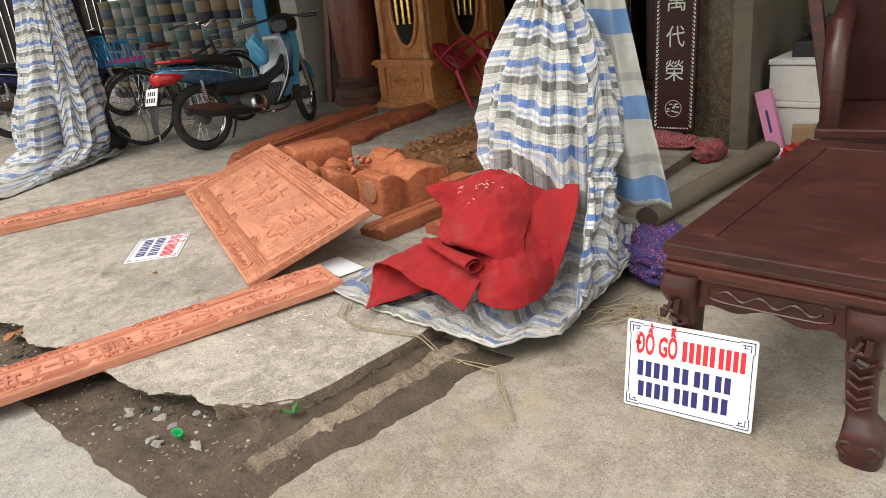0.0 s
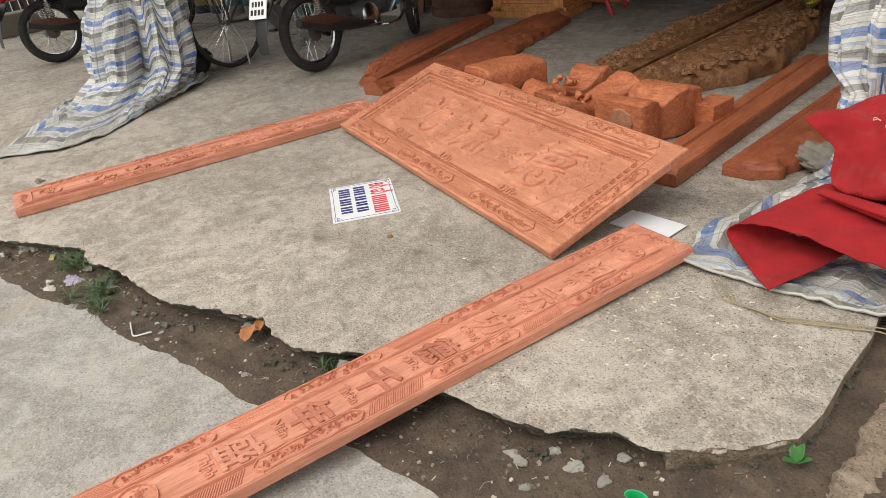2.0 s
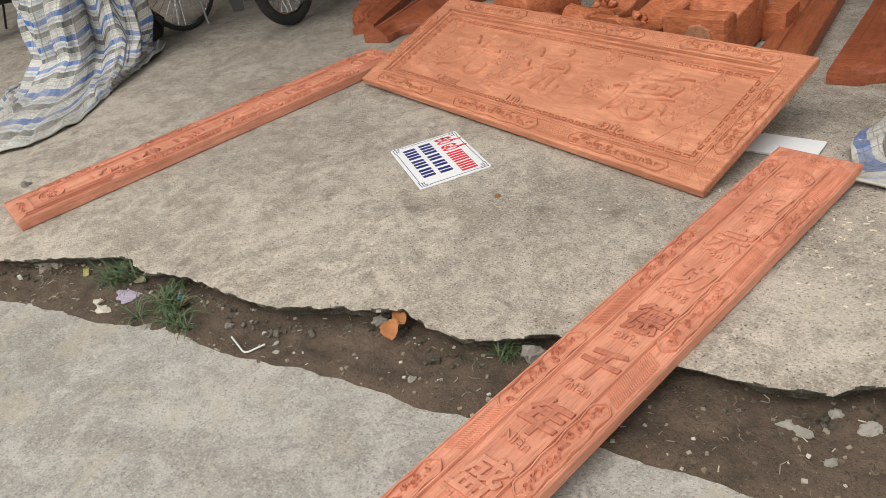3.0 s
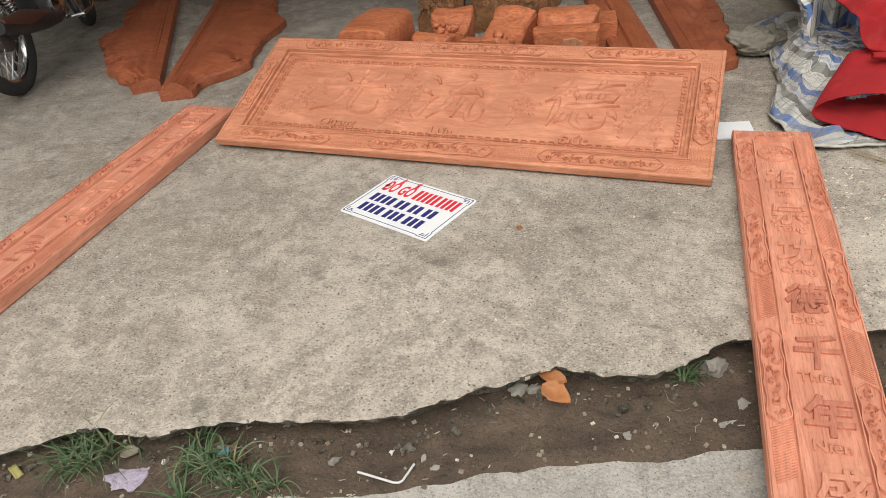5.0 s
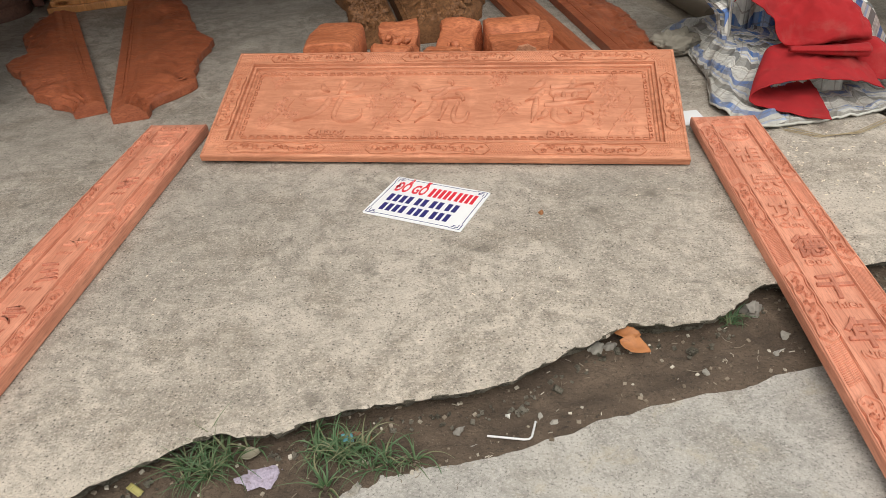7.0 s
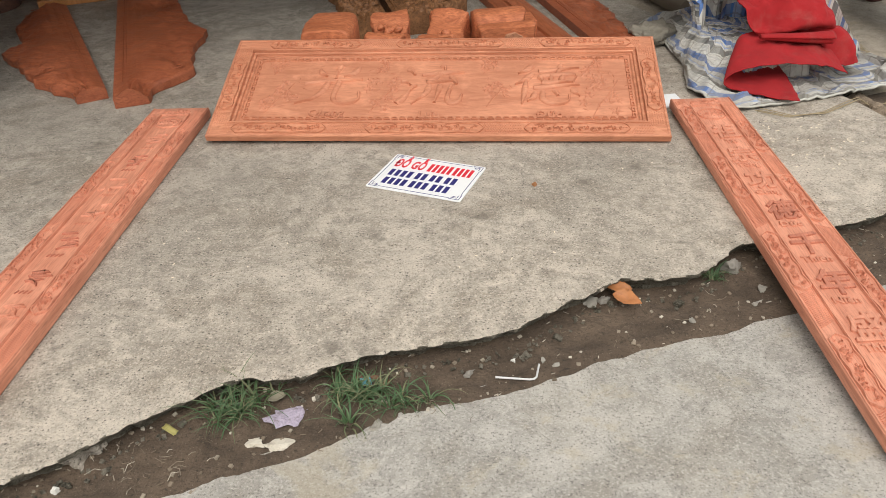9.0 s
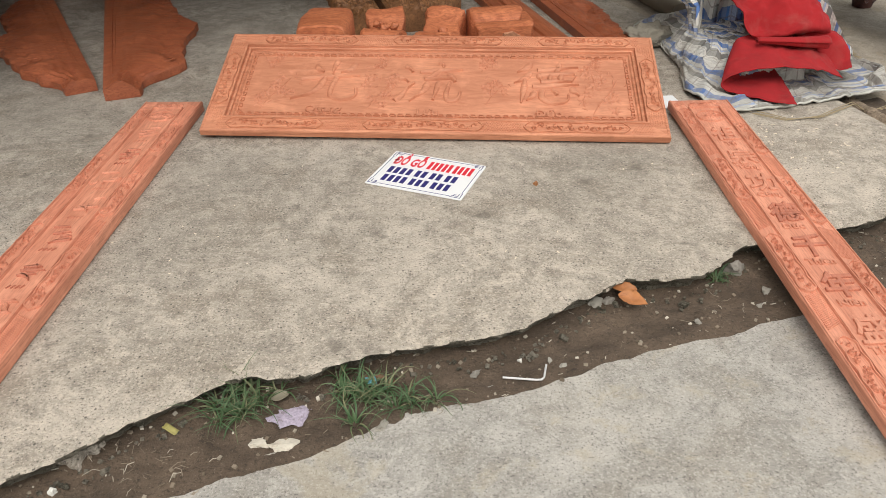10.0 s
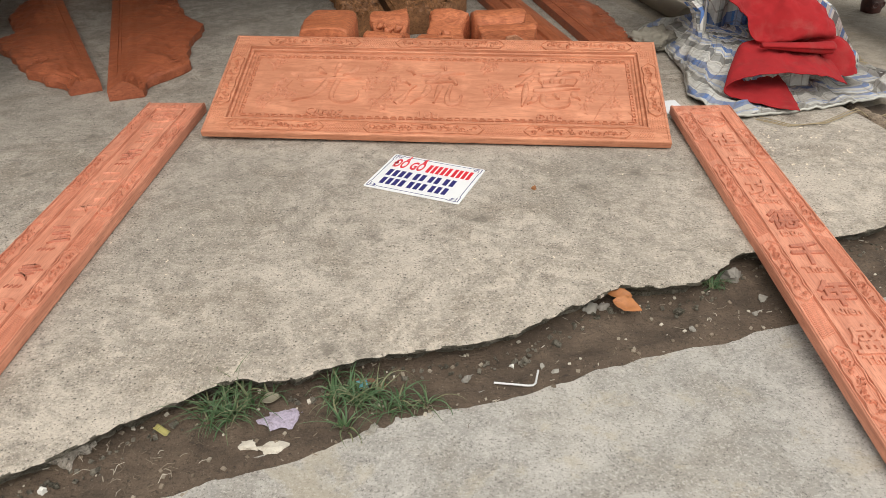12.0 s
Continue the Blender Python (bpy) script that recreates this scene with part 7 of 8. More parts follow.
    for s in (-1, 1):
        tube(bm, [(-0.20, s * 0.15, 0.76), (0.12, s * 0.15, 0.76), (0.12, s * 0.16, 0.96), (-0.10, s * 0.16, 0.96), (-0.24, s * 0.15, 1.02), (-0.20, s * 0.15, 0.76)], 0.010, 6)
        for k in range(5):
            x = -0.16 + 0.06 * k
            tube(bm, [(x, s * 0.15, 0.76), (x, s * 0.16, 0.96)], 0.006, 5)
    for k in range(7):
        y = -0.14 + 0.047 * k
        tube(bm, [(-0.20, y, 0.76), (-0.24, y, 1.02)], 0.006, 5)
    tube(bm, [(-0.24, -0.15, 1.02), (-0.24, 0.15, 1.02)], 0.010, 6)
    cs = part("child_seat", bm, seat_blue, root, "blue wire child seat")
    part("cushion", boxed(-0.18, 0.11, -0.135, 0.135, 0.765, 0.815, 0.015), plain("pink_cushion", (0.65, 0.06, 0.20), 0.8), cs, "bright pink cushion")


bicycle(heading(-2.30, 0.02, TURN_SHOP + 86, -4))

# ---- yard edge far off ----
bm = bmesh.new()
n = 90
for k in range(n):
    y = k * 0.06
    off = 0.02 if k % 2 else -0.02
    box(bm, -0.006 + off, 0.006 + off, y, y + 0.052, 0.0, 2.4)
fence = part("sheet_fence", bm, M_SHEET_IRON)
fence.matrix_world = Matrix.Translation((-10.2, -4.9, -0.16)) @ pose(0, 0, 0, 0, 0, -14)
tagged(fence, "dark ribbed sheet-metal fence closing the yard", "fence")
bm = boxed(-0.13, 0.13, 0, 2.3, 0, 0.26, 0.02)
ob = part("timber_beam", bm, plain("grey_timber", (0.16, 0.14, 0.11), 0.9, 0, 0.4))
ob.matrix_world = pose(-6.35, -3.35, 0.002, 0, 0, 13)
tagged(ob, "weathered grey timber beam lying on the ground", "beam")


# ---- right side: table, standing sign, leaning couplet, boxes ----
def table():
    root = holder("low_table", Matrix.Translation((3.645, 0.94, -0.066)) @ pose(0, 0, 0, 0, 0, 22.0), "low dark lacquered rosewood table with carved cabriole legs", "table")
    W, L, H = 0.60, 1.30, 0.55
    # top: frame and sunk panel with a stepped edge
    for x0, x1, y0, y1 in ((0, W, 0, 0.11), (0, W, L - 0.11, L), (0, 0.11, 0.11, L - 0.11), (W - 0.11, W, 0.11, L - 0.11)):
        part("top_rail", boxed(x0, x1, y0, y1, H - 0.035, H, 0.004), M_DARK_WOOD, root)
    part("top_panel", boxed(0.105, W - 0.105, 0.105, L - 0.105, H - 0.03, H - 0.007), M_DARK_WOOD, root)
    for k, (o, z0, z1) in enumerate(((0.010, H - 0.055, H - 0.036), (0.0, H - 0.082, H - 0.056), (0.014, H - 0.105, H - 0.083))):
        part("edge_moulding", boxed(o, W - o, o, L - o, z0, z1, 0.006), M_TABLE_EDGE, root, "polished red-brown edge moulding")
    for side in range(4):
        along = W if side % 2 == 0 else L
        bm = bmesh.new()
        top, low = [], []
        n = 36
        for i in range(n + 1):
            t = i / n
            drop = 0.075 + 0.022 * abs(math.cos(math.pi * t)) ** 3 + 0.010 * math.cos(t * 6 * math.pi) * (0.15 < t < 0.85)
            top.append((t * (along - 0.08) + 0.04, H - 0.105))
            low.append((t * (along - 0.08) + 0.04, H - 0.105 - drop))
        vs = []
        for y in (0.028, 0.048):
            vs.append(([bm.verts.new((x, y, z)) for x, z in top], [bm.verts.new((x, y, z)) for x, z in low]))
        for i in range(n):
            for (tt, ll), flip in ((vs[0], 1), (vs[1], -1)):
                bm.faces.new((tt[i], tt[i + 1], ll[i + 1], ll[i])[::flip])
            bm.faces.new((vs[0][1][i], vs[0][1][i + 1], vs[1][1][i + 1], vs[1][1][i]))
        # a long sunk frame with a scroll in it
        cx = along / 2
        for a in range(28):
            a0, a1 = a * math.tau / 28, (a + 1) * math.tau / 28
            sx = lambda q: (cx + math.copysign(abs(math.cos(q)) ** 0.35, math.cos(q)) * min(0.19, along * 0.28), H - 0.142 + 0.026 * math.copysign(abs(math.sin(q)) ** 0.5, math.sin(q)))
            (xa, za), (xb, zb) = sx(a0), sx(a1)
            tube(bm, [(xa, 0.027, za), (xb, 0.027, zb)], 0.003, 4)
        tube(bm, [(cx + (k - 10) * 0.014, 0.026, H - 0.142 + 0.012 * math.sin(k * 0.95)) for k in range(21)], 0.005, 5)
        m = (Matrix.Identity(4), pose(W, 0, 0, 0, 0, 90), pose(W, L, 0, 0, 0, 180), pose(0, L, 0, 0, 0, -90))[side]
        bmesh.ops.transform(bm, matrix=m, verts=bm.verts[:])
        part("apron", bm, M_DARK_WOOD, root, smooth=True)
    for x, y in ((0.065, 0.065), (W - 0.065, 0.065), (0.065, L - 0.065), (W - 0.065, L - 0.065)):
        ox, oy = (1 if x > W / 2 else -1), (1 if y > L / 2 else -1)
        bm = bmesh.new()
        keys = [(0.0, (0.052, 0.030)), (0.05, (0.060, 0.032)), (0.11, (0.050, 0.030)), (0.13, (0.036, 0.016)), (0.22, (0.038, 0.008)), (0.34, (0.046, 0.010)), (0.41, (0.062, 0.022)), (0.455, (0.058, 0.012))]
        rows = []
        for i in range(26):
            z = 0.455 * i / 25
            r, push = spline(keys, z)
            rows.append([(x + ox * push + r * math.copysign(abs(math.cos(q)) ** 0.6, math.cos(q)), y + oy * push + r * math.copysign(abs(math.sin(q)) ** 0.6, math.sin(q)), z) for q in [k * math.tau / 16 for k in range(16)]])
        loft(bm, rows)
        leg = part("leg", bm, M_DARK_WOOD, root, smooth=True, angle=60)
        bm = bmesh.new()
        for k in range(5):
            z = 0.17 + 0.032 * k
            tube(bm, [(x + ox * 0.012 - 0.03, y + oy * 0.01 - 0.042, z + 0.01), (x + ox * 0.012, y + oy * 0.01 - 0.05, z - 0.006), (x + ox * 0.012 + 0.03, y + oy * 0.01 - 0.042, z + 0.01)], 0.006, 6)
        rn = random.Random(7)
        for k in range(6):
            tube(bm, [(x + ox * 0.02 + rn.uniform(-0.04, 0.04), y + oy * 0.02 - 0.055, 0.34 + rn.uniform(-0.03, 0.05)), (x + ox * 0.02 + rn.uniform(-0.04, 0.04), y + oy * 0.02 - 0.062, 0.34 + rn.uniform(-0.03, 0.05))], 0.009, 6)
        for s in (-1, 1):
            tube(bm, [(x + ox * 0.03 + 0.03 * s + 0.018 * math.cos(q * 0.7), y + oy * 0.03 - 0.05, 0.055 + 0.018 * math.sin(q * 0.7)) for q in range(10)], 0.008, 6)
        tagged(part("leg_carving", bm, M_DARK_WOOD, leg, smooth=True), kind="stuff")


M_TABLE_EDGE = timber("polished_edge", (0.13, 0.030, 0.020), (0.06, 0.016, 0.011), 0.22, (1.5, 12, 12), 0.5, sheen=0.25)
table()
sign_m = Matrix.Translation((3.578, 0.842, -0.064)) @ pose(0, 0, 0, 0, 0, 29.0) @ pose(0, 0, 0, 80, 0, 0)
make_sign(sign_m, "white enamel shop sign with red and navy print propped upright")


M_PEARL = plain("pearl_inlay", (0.62, 0.64, 0.56), 0.25, 0, 0.2, 60)
M_LACQUER = plain("maroon_lacquer", (0.035, 0.007, 0.006), 0.38, 0, 0.15, coat=0.05)
M_LACQUER.node_tree.nodes["Principled BSDF"].inputs["Specular IOR Level"].default_value = 0.25


def armchair():
    root = holder("carved_armchair", Matrix.Translation(shop(4.06, 1.50, -0.066)) @ pose(0, 0, 0, 0, 0, TURN_SHOP + 8), "large dark rosewood armchair with round curved arms", "armchair")
    part("seat", boxed(-0.42, 0.42, -0.36, 0.36, 0.42, 0.47, 0.01), M_DARK_WOOD, root)
    part("seat_rail", boxed(-0.40, 0.40, -0.34, 0.34, 0.30, 0.42, 0.01), M_DARK_WOOD, root)
    for x in (-0.36, 0.36):
        for y in (-0.30, 0.30):
            bm = bmesh.new()
            tube(bm, [(x, y, 0), (x * 0.97, y * 0.97, 0.15), (x * 1.04, y * 1.04, 0.32)], [0.055, 0.035, 0.055], 12)
            part("leg", bm, M_DARK_WOOD, root, smooth=True)
        bm = bmesh.new()
        s = 1 if x > 0 else -1
        tube(bm, [(x, -0.30, 0.46), (x, -0.33, 0.62), (x, -0.30, 0.80), (x, -0.20, 0.90), (x, 0.05, 0.92), (x, 0.30, 0.95)], [0.05, 0.048, 0.052, 0.055, 0.05, 0.05], 14)
        part("arm", bm, M_DARK_WOOD, root, smooth=True)
        bm = bmesh.new()
        tube(bm, [(x, -0.26, 0.66), (x, 0.30, 0.66)], 0.022, 8)
        part("arm_stretcher", bm, M_DARK_WOOD, root, smooth=True)
    # plain dark panel standing in for the darkness behind the arms
    part("dark_back_fill", boxed(-0.40, 0.40, 0.29, 0.36, 0.47, 1.35, 0.015), M_LACQUER, root)
    # plank leaning in front of it
    bm = boxed(-0.03, 0.03, -0.02, 0.02, 0, 1.4, 0.005)
    ob = part("dark_rail", bm, M_DARK_WOOD)
    ob.matrix_world = Matrix.Translation(shop(3.80, 1.30, -0.06)) @ pose(0, 0, 0, -6, -12, TURN_SHOP)
    tagged(ob, "dark lacquered wooden rail leaning by the armchair", "rail")


armchair()
def dark_couplet():
    base = shop(2.56, 2.20, 0.075)
    root = holder("lacquer_couplet", Matrix.Translation(base) @ pose(0, 0, 0, 0, 0, TURN_SHOP + 3) @ pose(0, 0, 0, -4.5, 0, 0), "maroon lacquered couplet board with pearl inlaid characters, leaning on marble", "couplet board")
    W, H = 0.285, 2.1
    part("board", boxed(-W / 2, W / 2, 0, 0.03, 0, H, 0.004), M_LACQUER, root)
    bm = bmesh.new()
    for s in (-1, 1):
        n = 78
        for k in range(n):
            z = 0.03 + (H - 0.06) * k / n
            box(bm, s * 0.122 - 0.005, s * 0.122 + 0.005, -0.0015, 0.001, z, z + 0.016)
            box(bm, s * 0.112 - 0.0025, s * 0.112 + 0.0025, -0.0015, 0.001, z + 0.012, z + 0.02)
    for k in range(11):
        box(bm, -0.105 + k * 0.02, -0.092 + k * 0.02, -0.0015, 0.001, 0.018, 0.027)
    tagged(part("inlay_border", bm, M_PEARL, root, "fine pearl inlay border"), kind="stuff")
    for z in (0.155,):
        bm = bmesh.new()
        for k in range(20):
            a0, a1 = k * math.tau / 20, (k + 1) * math.tau / 20
            tube(bm, [(0.055 * math.cos(a0), 0, z + 0.055 * math.sin(a0)), (0.055 * math.cos(a1), 0, z + 0.055 * math.sin(a1))], 0.0025, 4)
        rn = random.Random(5)
        for _ in range(12):
            x, q = rn.uniform(-0.036, 0.036), rn.uniform(-0.034, 0.034)
            box(bm, x - 0.010, x + 0.010, -0.0015, 0.001, z + q - 0.004, z + q + 0.004)
        part("emblem", bm, M_PEARL, root, "round pearl emblem")
    for word, z in (("榮", 0.34), ("代", 0.56), ("萬", 0.79)):
        bm, w, h = lettering(word, 0.15, 0.0012, 0.125)
        bmesh.ops.transform(bm, matrix=pose(-w / 2, -0.0005, z, 90, 0, 0), verts=bm.verts[:])
        part("character", bm, M_PEARL, root, "pearl inlaid character")


dark_couplet()


def lump(name, m, size, seed, rough, mat, label, category, freq=6.0, flat=0.0):
    bm = bmesh.new()
    bmesh.ops.create_icosphere(bm, subdivisions=5, radius=1)
    for v in bm.verts:
        c = v.co.copy()
        k = 1 + rough * fbm(c.x * freq * 0.3 + seed, c.y * freq * 0.3, c.z * freq * 0.3, 5) + rough * 0.4 * abs(fbm(c.x * freq + seed, c.y * freq, c.z * freq, 3))
        v.co = (c.x * size[0] * k, c.y * size[1] * k, max(0.0, (c.z + 0.75) * size[2] * k))
    ob = part(name, bm, mat, smooth=True, angle=80)
    ob.matrix_world = m
    return tagged(ob, label, category)


def speckled(name, c1, c2, c3, scale):
    m, n, l, p = material(name)
    vor = n.new("ShaderNodeTexVoronoi")
    vor.inputs["Scale"].default_value = scale
    l.new(coords(n, l), vor.inputs["Vector"])
    sep = n.new("ShaderNodeSeparateColor")
    l.new(vor.outputs["Color"], sep.inputs[0])
    c = ramp(n, l, sep.outputs[0], [(0.0, c1), (0.62, c2), (0.82, c3)], "CONSTANT")
    l.new(c, p.inputs["Base Color"])
    p.inputs["Roughness"].default_value = 0.9
    bump(n, l, p, noisy(n, l, coords(n, l), 40, 3), 0.4, 0.006)
    return m


def checked(name, c1, c2, size):
    m, n, l, p = material(name)
    ck = n.new("ShaderNodeTexChecker")
    ck.inputs["Scale"].default_value = size
    ck.inputs["Color1"].default_value, ck.inputs["Color2"].default_value = (*c1, 1), (*c2, 1)
    l.new(coords(n, l), ck.inputs["Vector"])
    l.new(ck.outputs[0], p.inputs["Base Color"])
    p.inputs["Roughness"].default_value = 0.9
    return m


M_PURPLE = speckled("purple_floral_cloth", (0.036, 0.029, 0.14), (0.018, 0.015, 0.07), (0.26, 0.07, 0.13), 165)
lump("flowered_cloth", Matrix.Translation((2.87, 1.66, -0.064)) @ pose(0, 0, 0, 0, 0, 60), (0.18, 0.24, 0.092), 4, 0.26, M_PURPLE, "heap of purple flowered cloth on the ground", "cloth", 7)
M_CHECK = checked("red_checked_cloth", (0.33, 0.02, 0.03), (0.30, 0.17, 0.17), 75)
lump("checked_cloth", Matrix.Translation(shop(2.60, 2.08, 0.002)) @ pose(0, 0, 0, 0, 0, 20), (0.21, 0.10, 0.05), 9, 0.3, M_CHECK, "red and white checked scarf under the couplet board", "cloth", 5)
lump("checked_cloth", Matrix.Translation(shop(2.87, 2.05, -0.064)) @ pose(0, 0, 0, 0, 0, 0), (0.09, 0.12, 0.075), 14, 0.3, M_CHECK, "end of a red checked scarf hanging over the step", "cloth", 5)
lump("red_bag", Matrix.Translation(shop(3.47, 2.10, -0.064)), (0.15, 0.10, 0.07), 19, 0.5, plain("red_film", (0.50, 0.03, 0.02), 0.4), "crumpled red plastic bag on the ground", "bag", 8)
lump("grey_sack", Matrix.Translation((2.09, 1.30, 0.002)) @ pose(0, 0, 0, 0, 0, 30), (0.125, 0.10, 0.06), 25, 0.3, plain("grey_sacking", (0.24, 0.22, 0.18), 0.9, 0, 0.3), "stiff grey sacking lump beside the sheet", "sack", 5)

bm = bmesh.new()
rows = []
for i in range(13):
    t = i / 12
    q = shop(3.02 + 0.20 * t, 0.72 + 1.42 * t, -0.006 + 0.01 * t)
    rows.append([(q.x + 0.062 * (1 + 0.05 * fbm(t * 6, k)) * math.cos(k * math.tau / 12) * E1.x, q.y + 0.062 * math.cos(k * math.tau / 12) * E1.y, q.z + 0.058 * math.sin(k * math.tau / 12)) for k in range(12)])
loft(bm, rows)
tagged(part("timber_pole", bm, plain("weathered_pole", (0.19, 0.155, 0.115), 0.85, 0, 0.4, 9), smooth=True, angle=50), "weathered round timber pole lying beside the slab", "pole")

M_FOAM = plain("white_foam", (0.74, 0.73, 0.68), 0.8, 0, 0.12)
M_CARD = plain("brown_cardboard", (0.34, 0.22, 0.12), 0.85, 0, 0.2)
M_PINKBOX = plain("pink_card", (0.66, 0.26, 0.42), 0.5, 0, 0.06)


def carton(m, w, d, h, mat, label, lid):
    root = holder("carton", m, label, "box", "boxes in the next room")
    t = 0.02
    part("body", boxed(-w / 2, w / 2, -d / 2, d / 2, 0, h - 0.04 if lid else h, 0.008), mat, root)
    if lid:
        part("lid", boxed(-w / 2 - 0.008, w / 2 + 0.008, -d / 2 - 0.008, d / 2 + 0.008, h - 0.036, h, 0.008), mat, root)
    else:
        part("tape", boxed(-0.025, 0.025, -d / 2 - 0.001, d / 2 + 0.001, h - 0.05, h + 0.001), M_LID, root)


R = pose(0, 0, 0, 0, 0, TURN_SHOP)
carton(Matrix.Translation(shop(3.36, 2.72, -0.066)) @ R, 0.46, 0.36, 0.29, M_FOAM, "white foam box with a grimy lid under another", True)
carton(Matrix.Translation(shop(3.33, 2.73, 0.226)) @ pose(0, 0, 0, 0, 0, TURN_SHOP - 5), 0.48, 0.36, 0.27, M_FOAM, "white foam box stacked on another", True)
carton(Matrix.Translation(shop(3.42, 2.46, -0.066)) @ pose(0, 0, 0, 0, 0, TURN_SHOP + 12), 0.30, 0.12, 0.16, M_CARD, "low brown cardboard carton with printed panels", False)
carton(Matrix.Translation(shop(3.36, 2.77, 0.498)) @ R, 0.34, 0.26, 0.10, M_BLACK, "flat dark box on the foam boxes", False)
carton(Matrix.Translation(shop(3.6, 3.5, -0.066)) @ R, 0.40, 0.30, 0.98, M_CARD, "tall brown cardboard carton against the wall", False)
root = holder("pink_carton", Matrix.Translation(shop(3.20, 2.38, -0.060)) @ pose(0, 0, 0, 0, 0, TURN_SHOP) @ pose(0, 0, 0, -8, -18, 0), "long pink card box leaning against the foam boxes", "box")
part("body", boxed(-0.05, 0.05, -0.03, 0.03, 0, 0.40, 0.003), M_PINKBOX, root)
part("printed_line", boxed(-0.008, 0.008, -0.0325, -0.0305, 0.12, 0.27), M_INK_BLUE, root, "plain dark bars")
bm = boxed(-0.12, 0.12, -0.10, 0.10, 0, 0.004)
tagged(part("paper_sheet", bm, M_PAPER), "crumpled white paper beside the pink box", "paper").matrix_world = Matrix.Translation(shop(3.33, 2.24, -0.063)) @ pose(0, 0, 0, 14, 6, 40)
lump("plush_bag", Matrix.Translation(shop(3.36, 2.78, 0.60)), (0.14, 0.10, 0.07), 31, 0.3, M_NET, "dark carrier bag lying on the boxes", "bag", 5)


# ---- gutter: weeds, leaf, stones, litter ----
def at_ground(x, y):
    a, b = ab(x, y)
    return max(dirt_top(a, b), road_z(x, y))


def blades(name, x, y, count, spread, tall, seed, label, droop):
    """A tuft of long creased blades that arch outwards from a few crowns."""
    rnd = random.Random(seed)
    bm = bmesh.new()
    crowns = [(x + rnd.gauss(0, spread[0]), y + rnd.gauss(0, spread[1])) for _ in range(max(2, count // 14))]
    for _ in range(count):
        cx, cy = rnd.choice(crowns)
        bx, by = cx + rnd.gauss(0, 0.007), cy + rnd.gauss(0, 0.006)
        z = at_ground(bx, by) - 0.003
        a = math.atan2(by - cy, bx - cx) + rnd.gauss(0, 0.5)
        L = tall * rnd.choice((0.5, 0.7, 0.9, 1.1, 1.35)) * rnd.uniform(0.85, 1.15)
        w = rnd.uniform(0.0012, 0.0031)
        prev = None
        bend = rnd.uniform(0.5, 1.7) * droop
        p, ang, sway = Vector((bx, by, z)), rnd.uniform(0.7, 1.45), rnd.gauss(0, 0.12)
        for k in range(9):
            t = k / 8
            d, s = Vector((math.cos(a), math.sin(a), 0)), Vector((-math.sin(a), math.cos(a), 0))
            ww = w * (0.55 + 0.45 * math.sin(math.pi * min(1.0, t * 1.6 + 0.1))) * (1 - t ** 2.6) + 0.0002
            fold = Vector((0, 0, ww * 0.6))
            row = (bm.verts.new(p - s * ww), bm.verts.new(p - fold), bm.verts.new(p + s * ww))
            if prev:
                bm.faces.new((prev[0], prev[1], row[1], row[0]))
                bm.faces.new((prev[1], prev[2], row[2], row[1]))
            prev = row
            p = p + (d * math.cos(ang) + Vector((0, 0, math.sin(ang)))) * (L / 8)
            p.z = max(p.z, at_ground(p.x, p.y) + 0.003)
            ang -= bend / 8 * 1.6
            a += sway
    ob = part(name, bm, M_GRASS, smooth=True)
    tagged(ob, label, "grass", kind="stuff")


def grass_material():
    m, n, l, p = material("weed_green")
    geo = n.new("ShaderNodeNewGeometry")
    c = ramp(n, l, geo.outputs["Random Per Island"], [(0.0, (0.030, 0.085, 0.030)), (0.45, (0.065, 0.135, 0.055)), (0.70, (0.12, 0.175, 0.08)), (0.88, (0.28, 0.24, 0.14))])
    c = mix(n, l, noisy(n, l, coords(n, l), 60, 3), c, (0.06, 0.11, 0.04))
    l.new(c, p.inputs["Base Color"])
    p.inputs["Roughness"].default_value = 0.55
    return m


M_GRASS = grass_material()
blades("grass", 0.580, -1.484, 150, (0.040, 0.026), 0.105, 1, "green grass tuft growing at the slab edge", 1.0)
blades("grass", 0.535, -1.452, 4, (0.010, 0.010), 0.15, 8, "tall green grass stems at the slab edge", 0.45)
blades("grass", 0.925, -1.403, 270, (0.070, 0.036), 0.095, 2, "sprawling green and straw-coloured grass tuft in the gutter", 1.35)
blades("grass", 1.955, -0.860, 44, (0.026, 0.018), 0.070, 3, "small grass tuft by a stone in the gutter", 1.1)
blades("grass", -0.7, -2.2, 40, (0.12, 0.03), 0.06, 4, "thin grass along the slab edge", 1.0)

M_LEAF_DRY = plain("dry_leaf", (0.46, 0.185, 0.065), 0.6, 0, 0.7, 45, grime=(0.11, 0.035, 0.022), dirt=0.95)
M_LEAF_GREY = plain("grey_leaf", (0.30, 0.27, 0.20), 0.8, 0, 0.25, 45)
M_SPROUT = plain("sprout_leaf", (0.06, 0.19, 0.045), 0.5, 0, 0.25, 40)


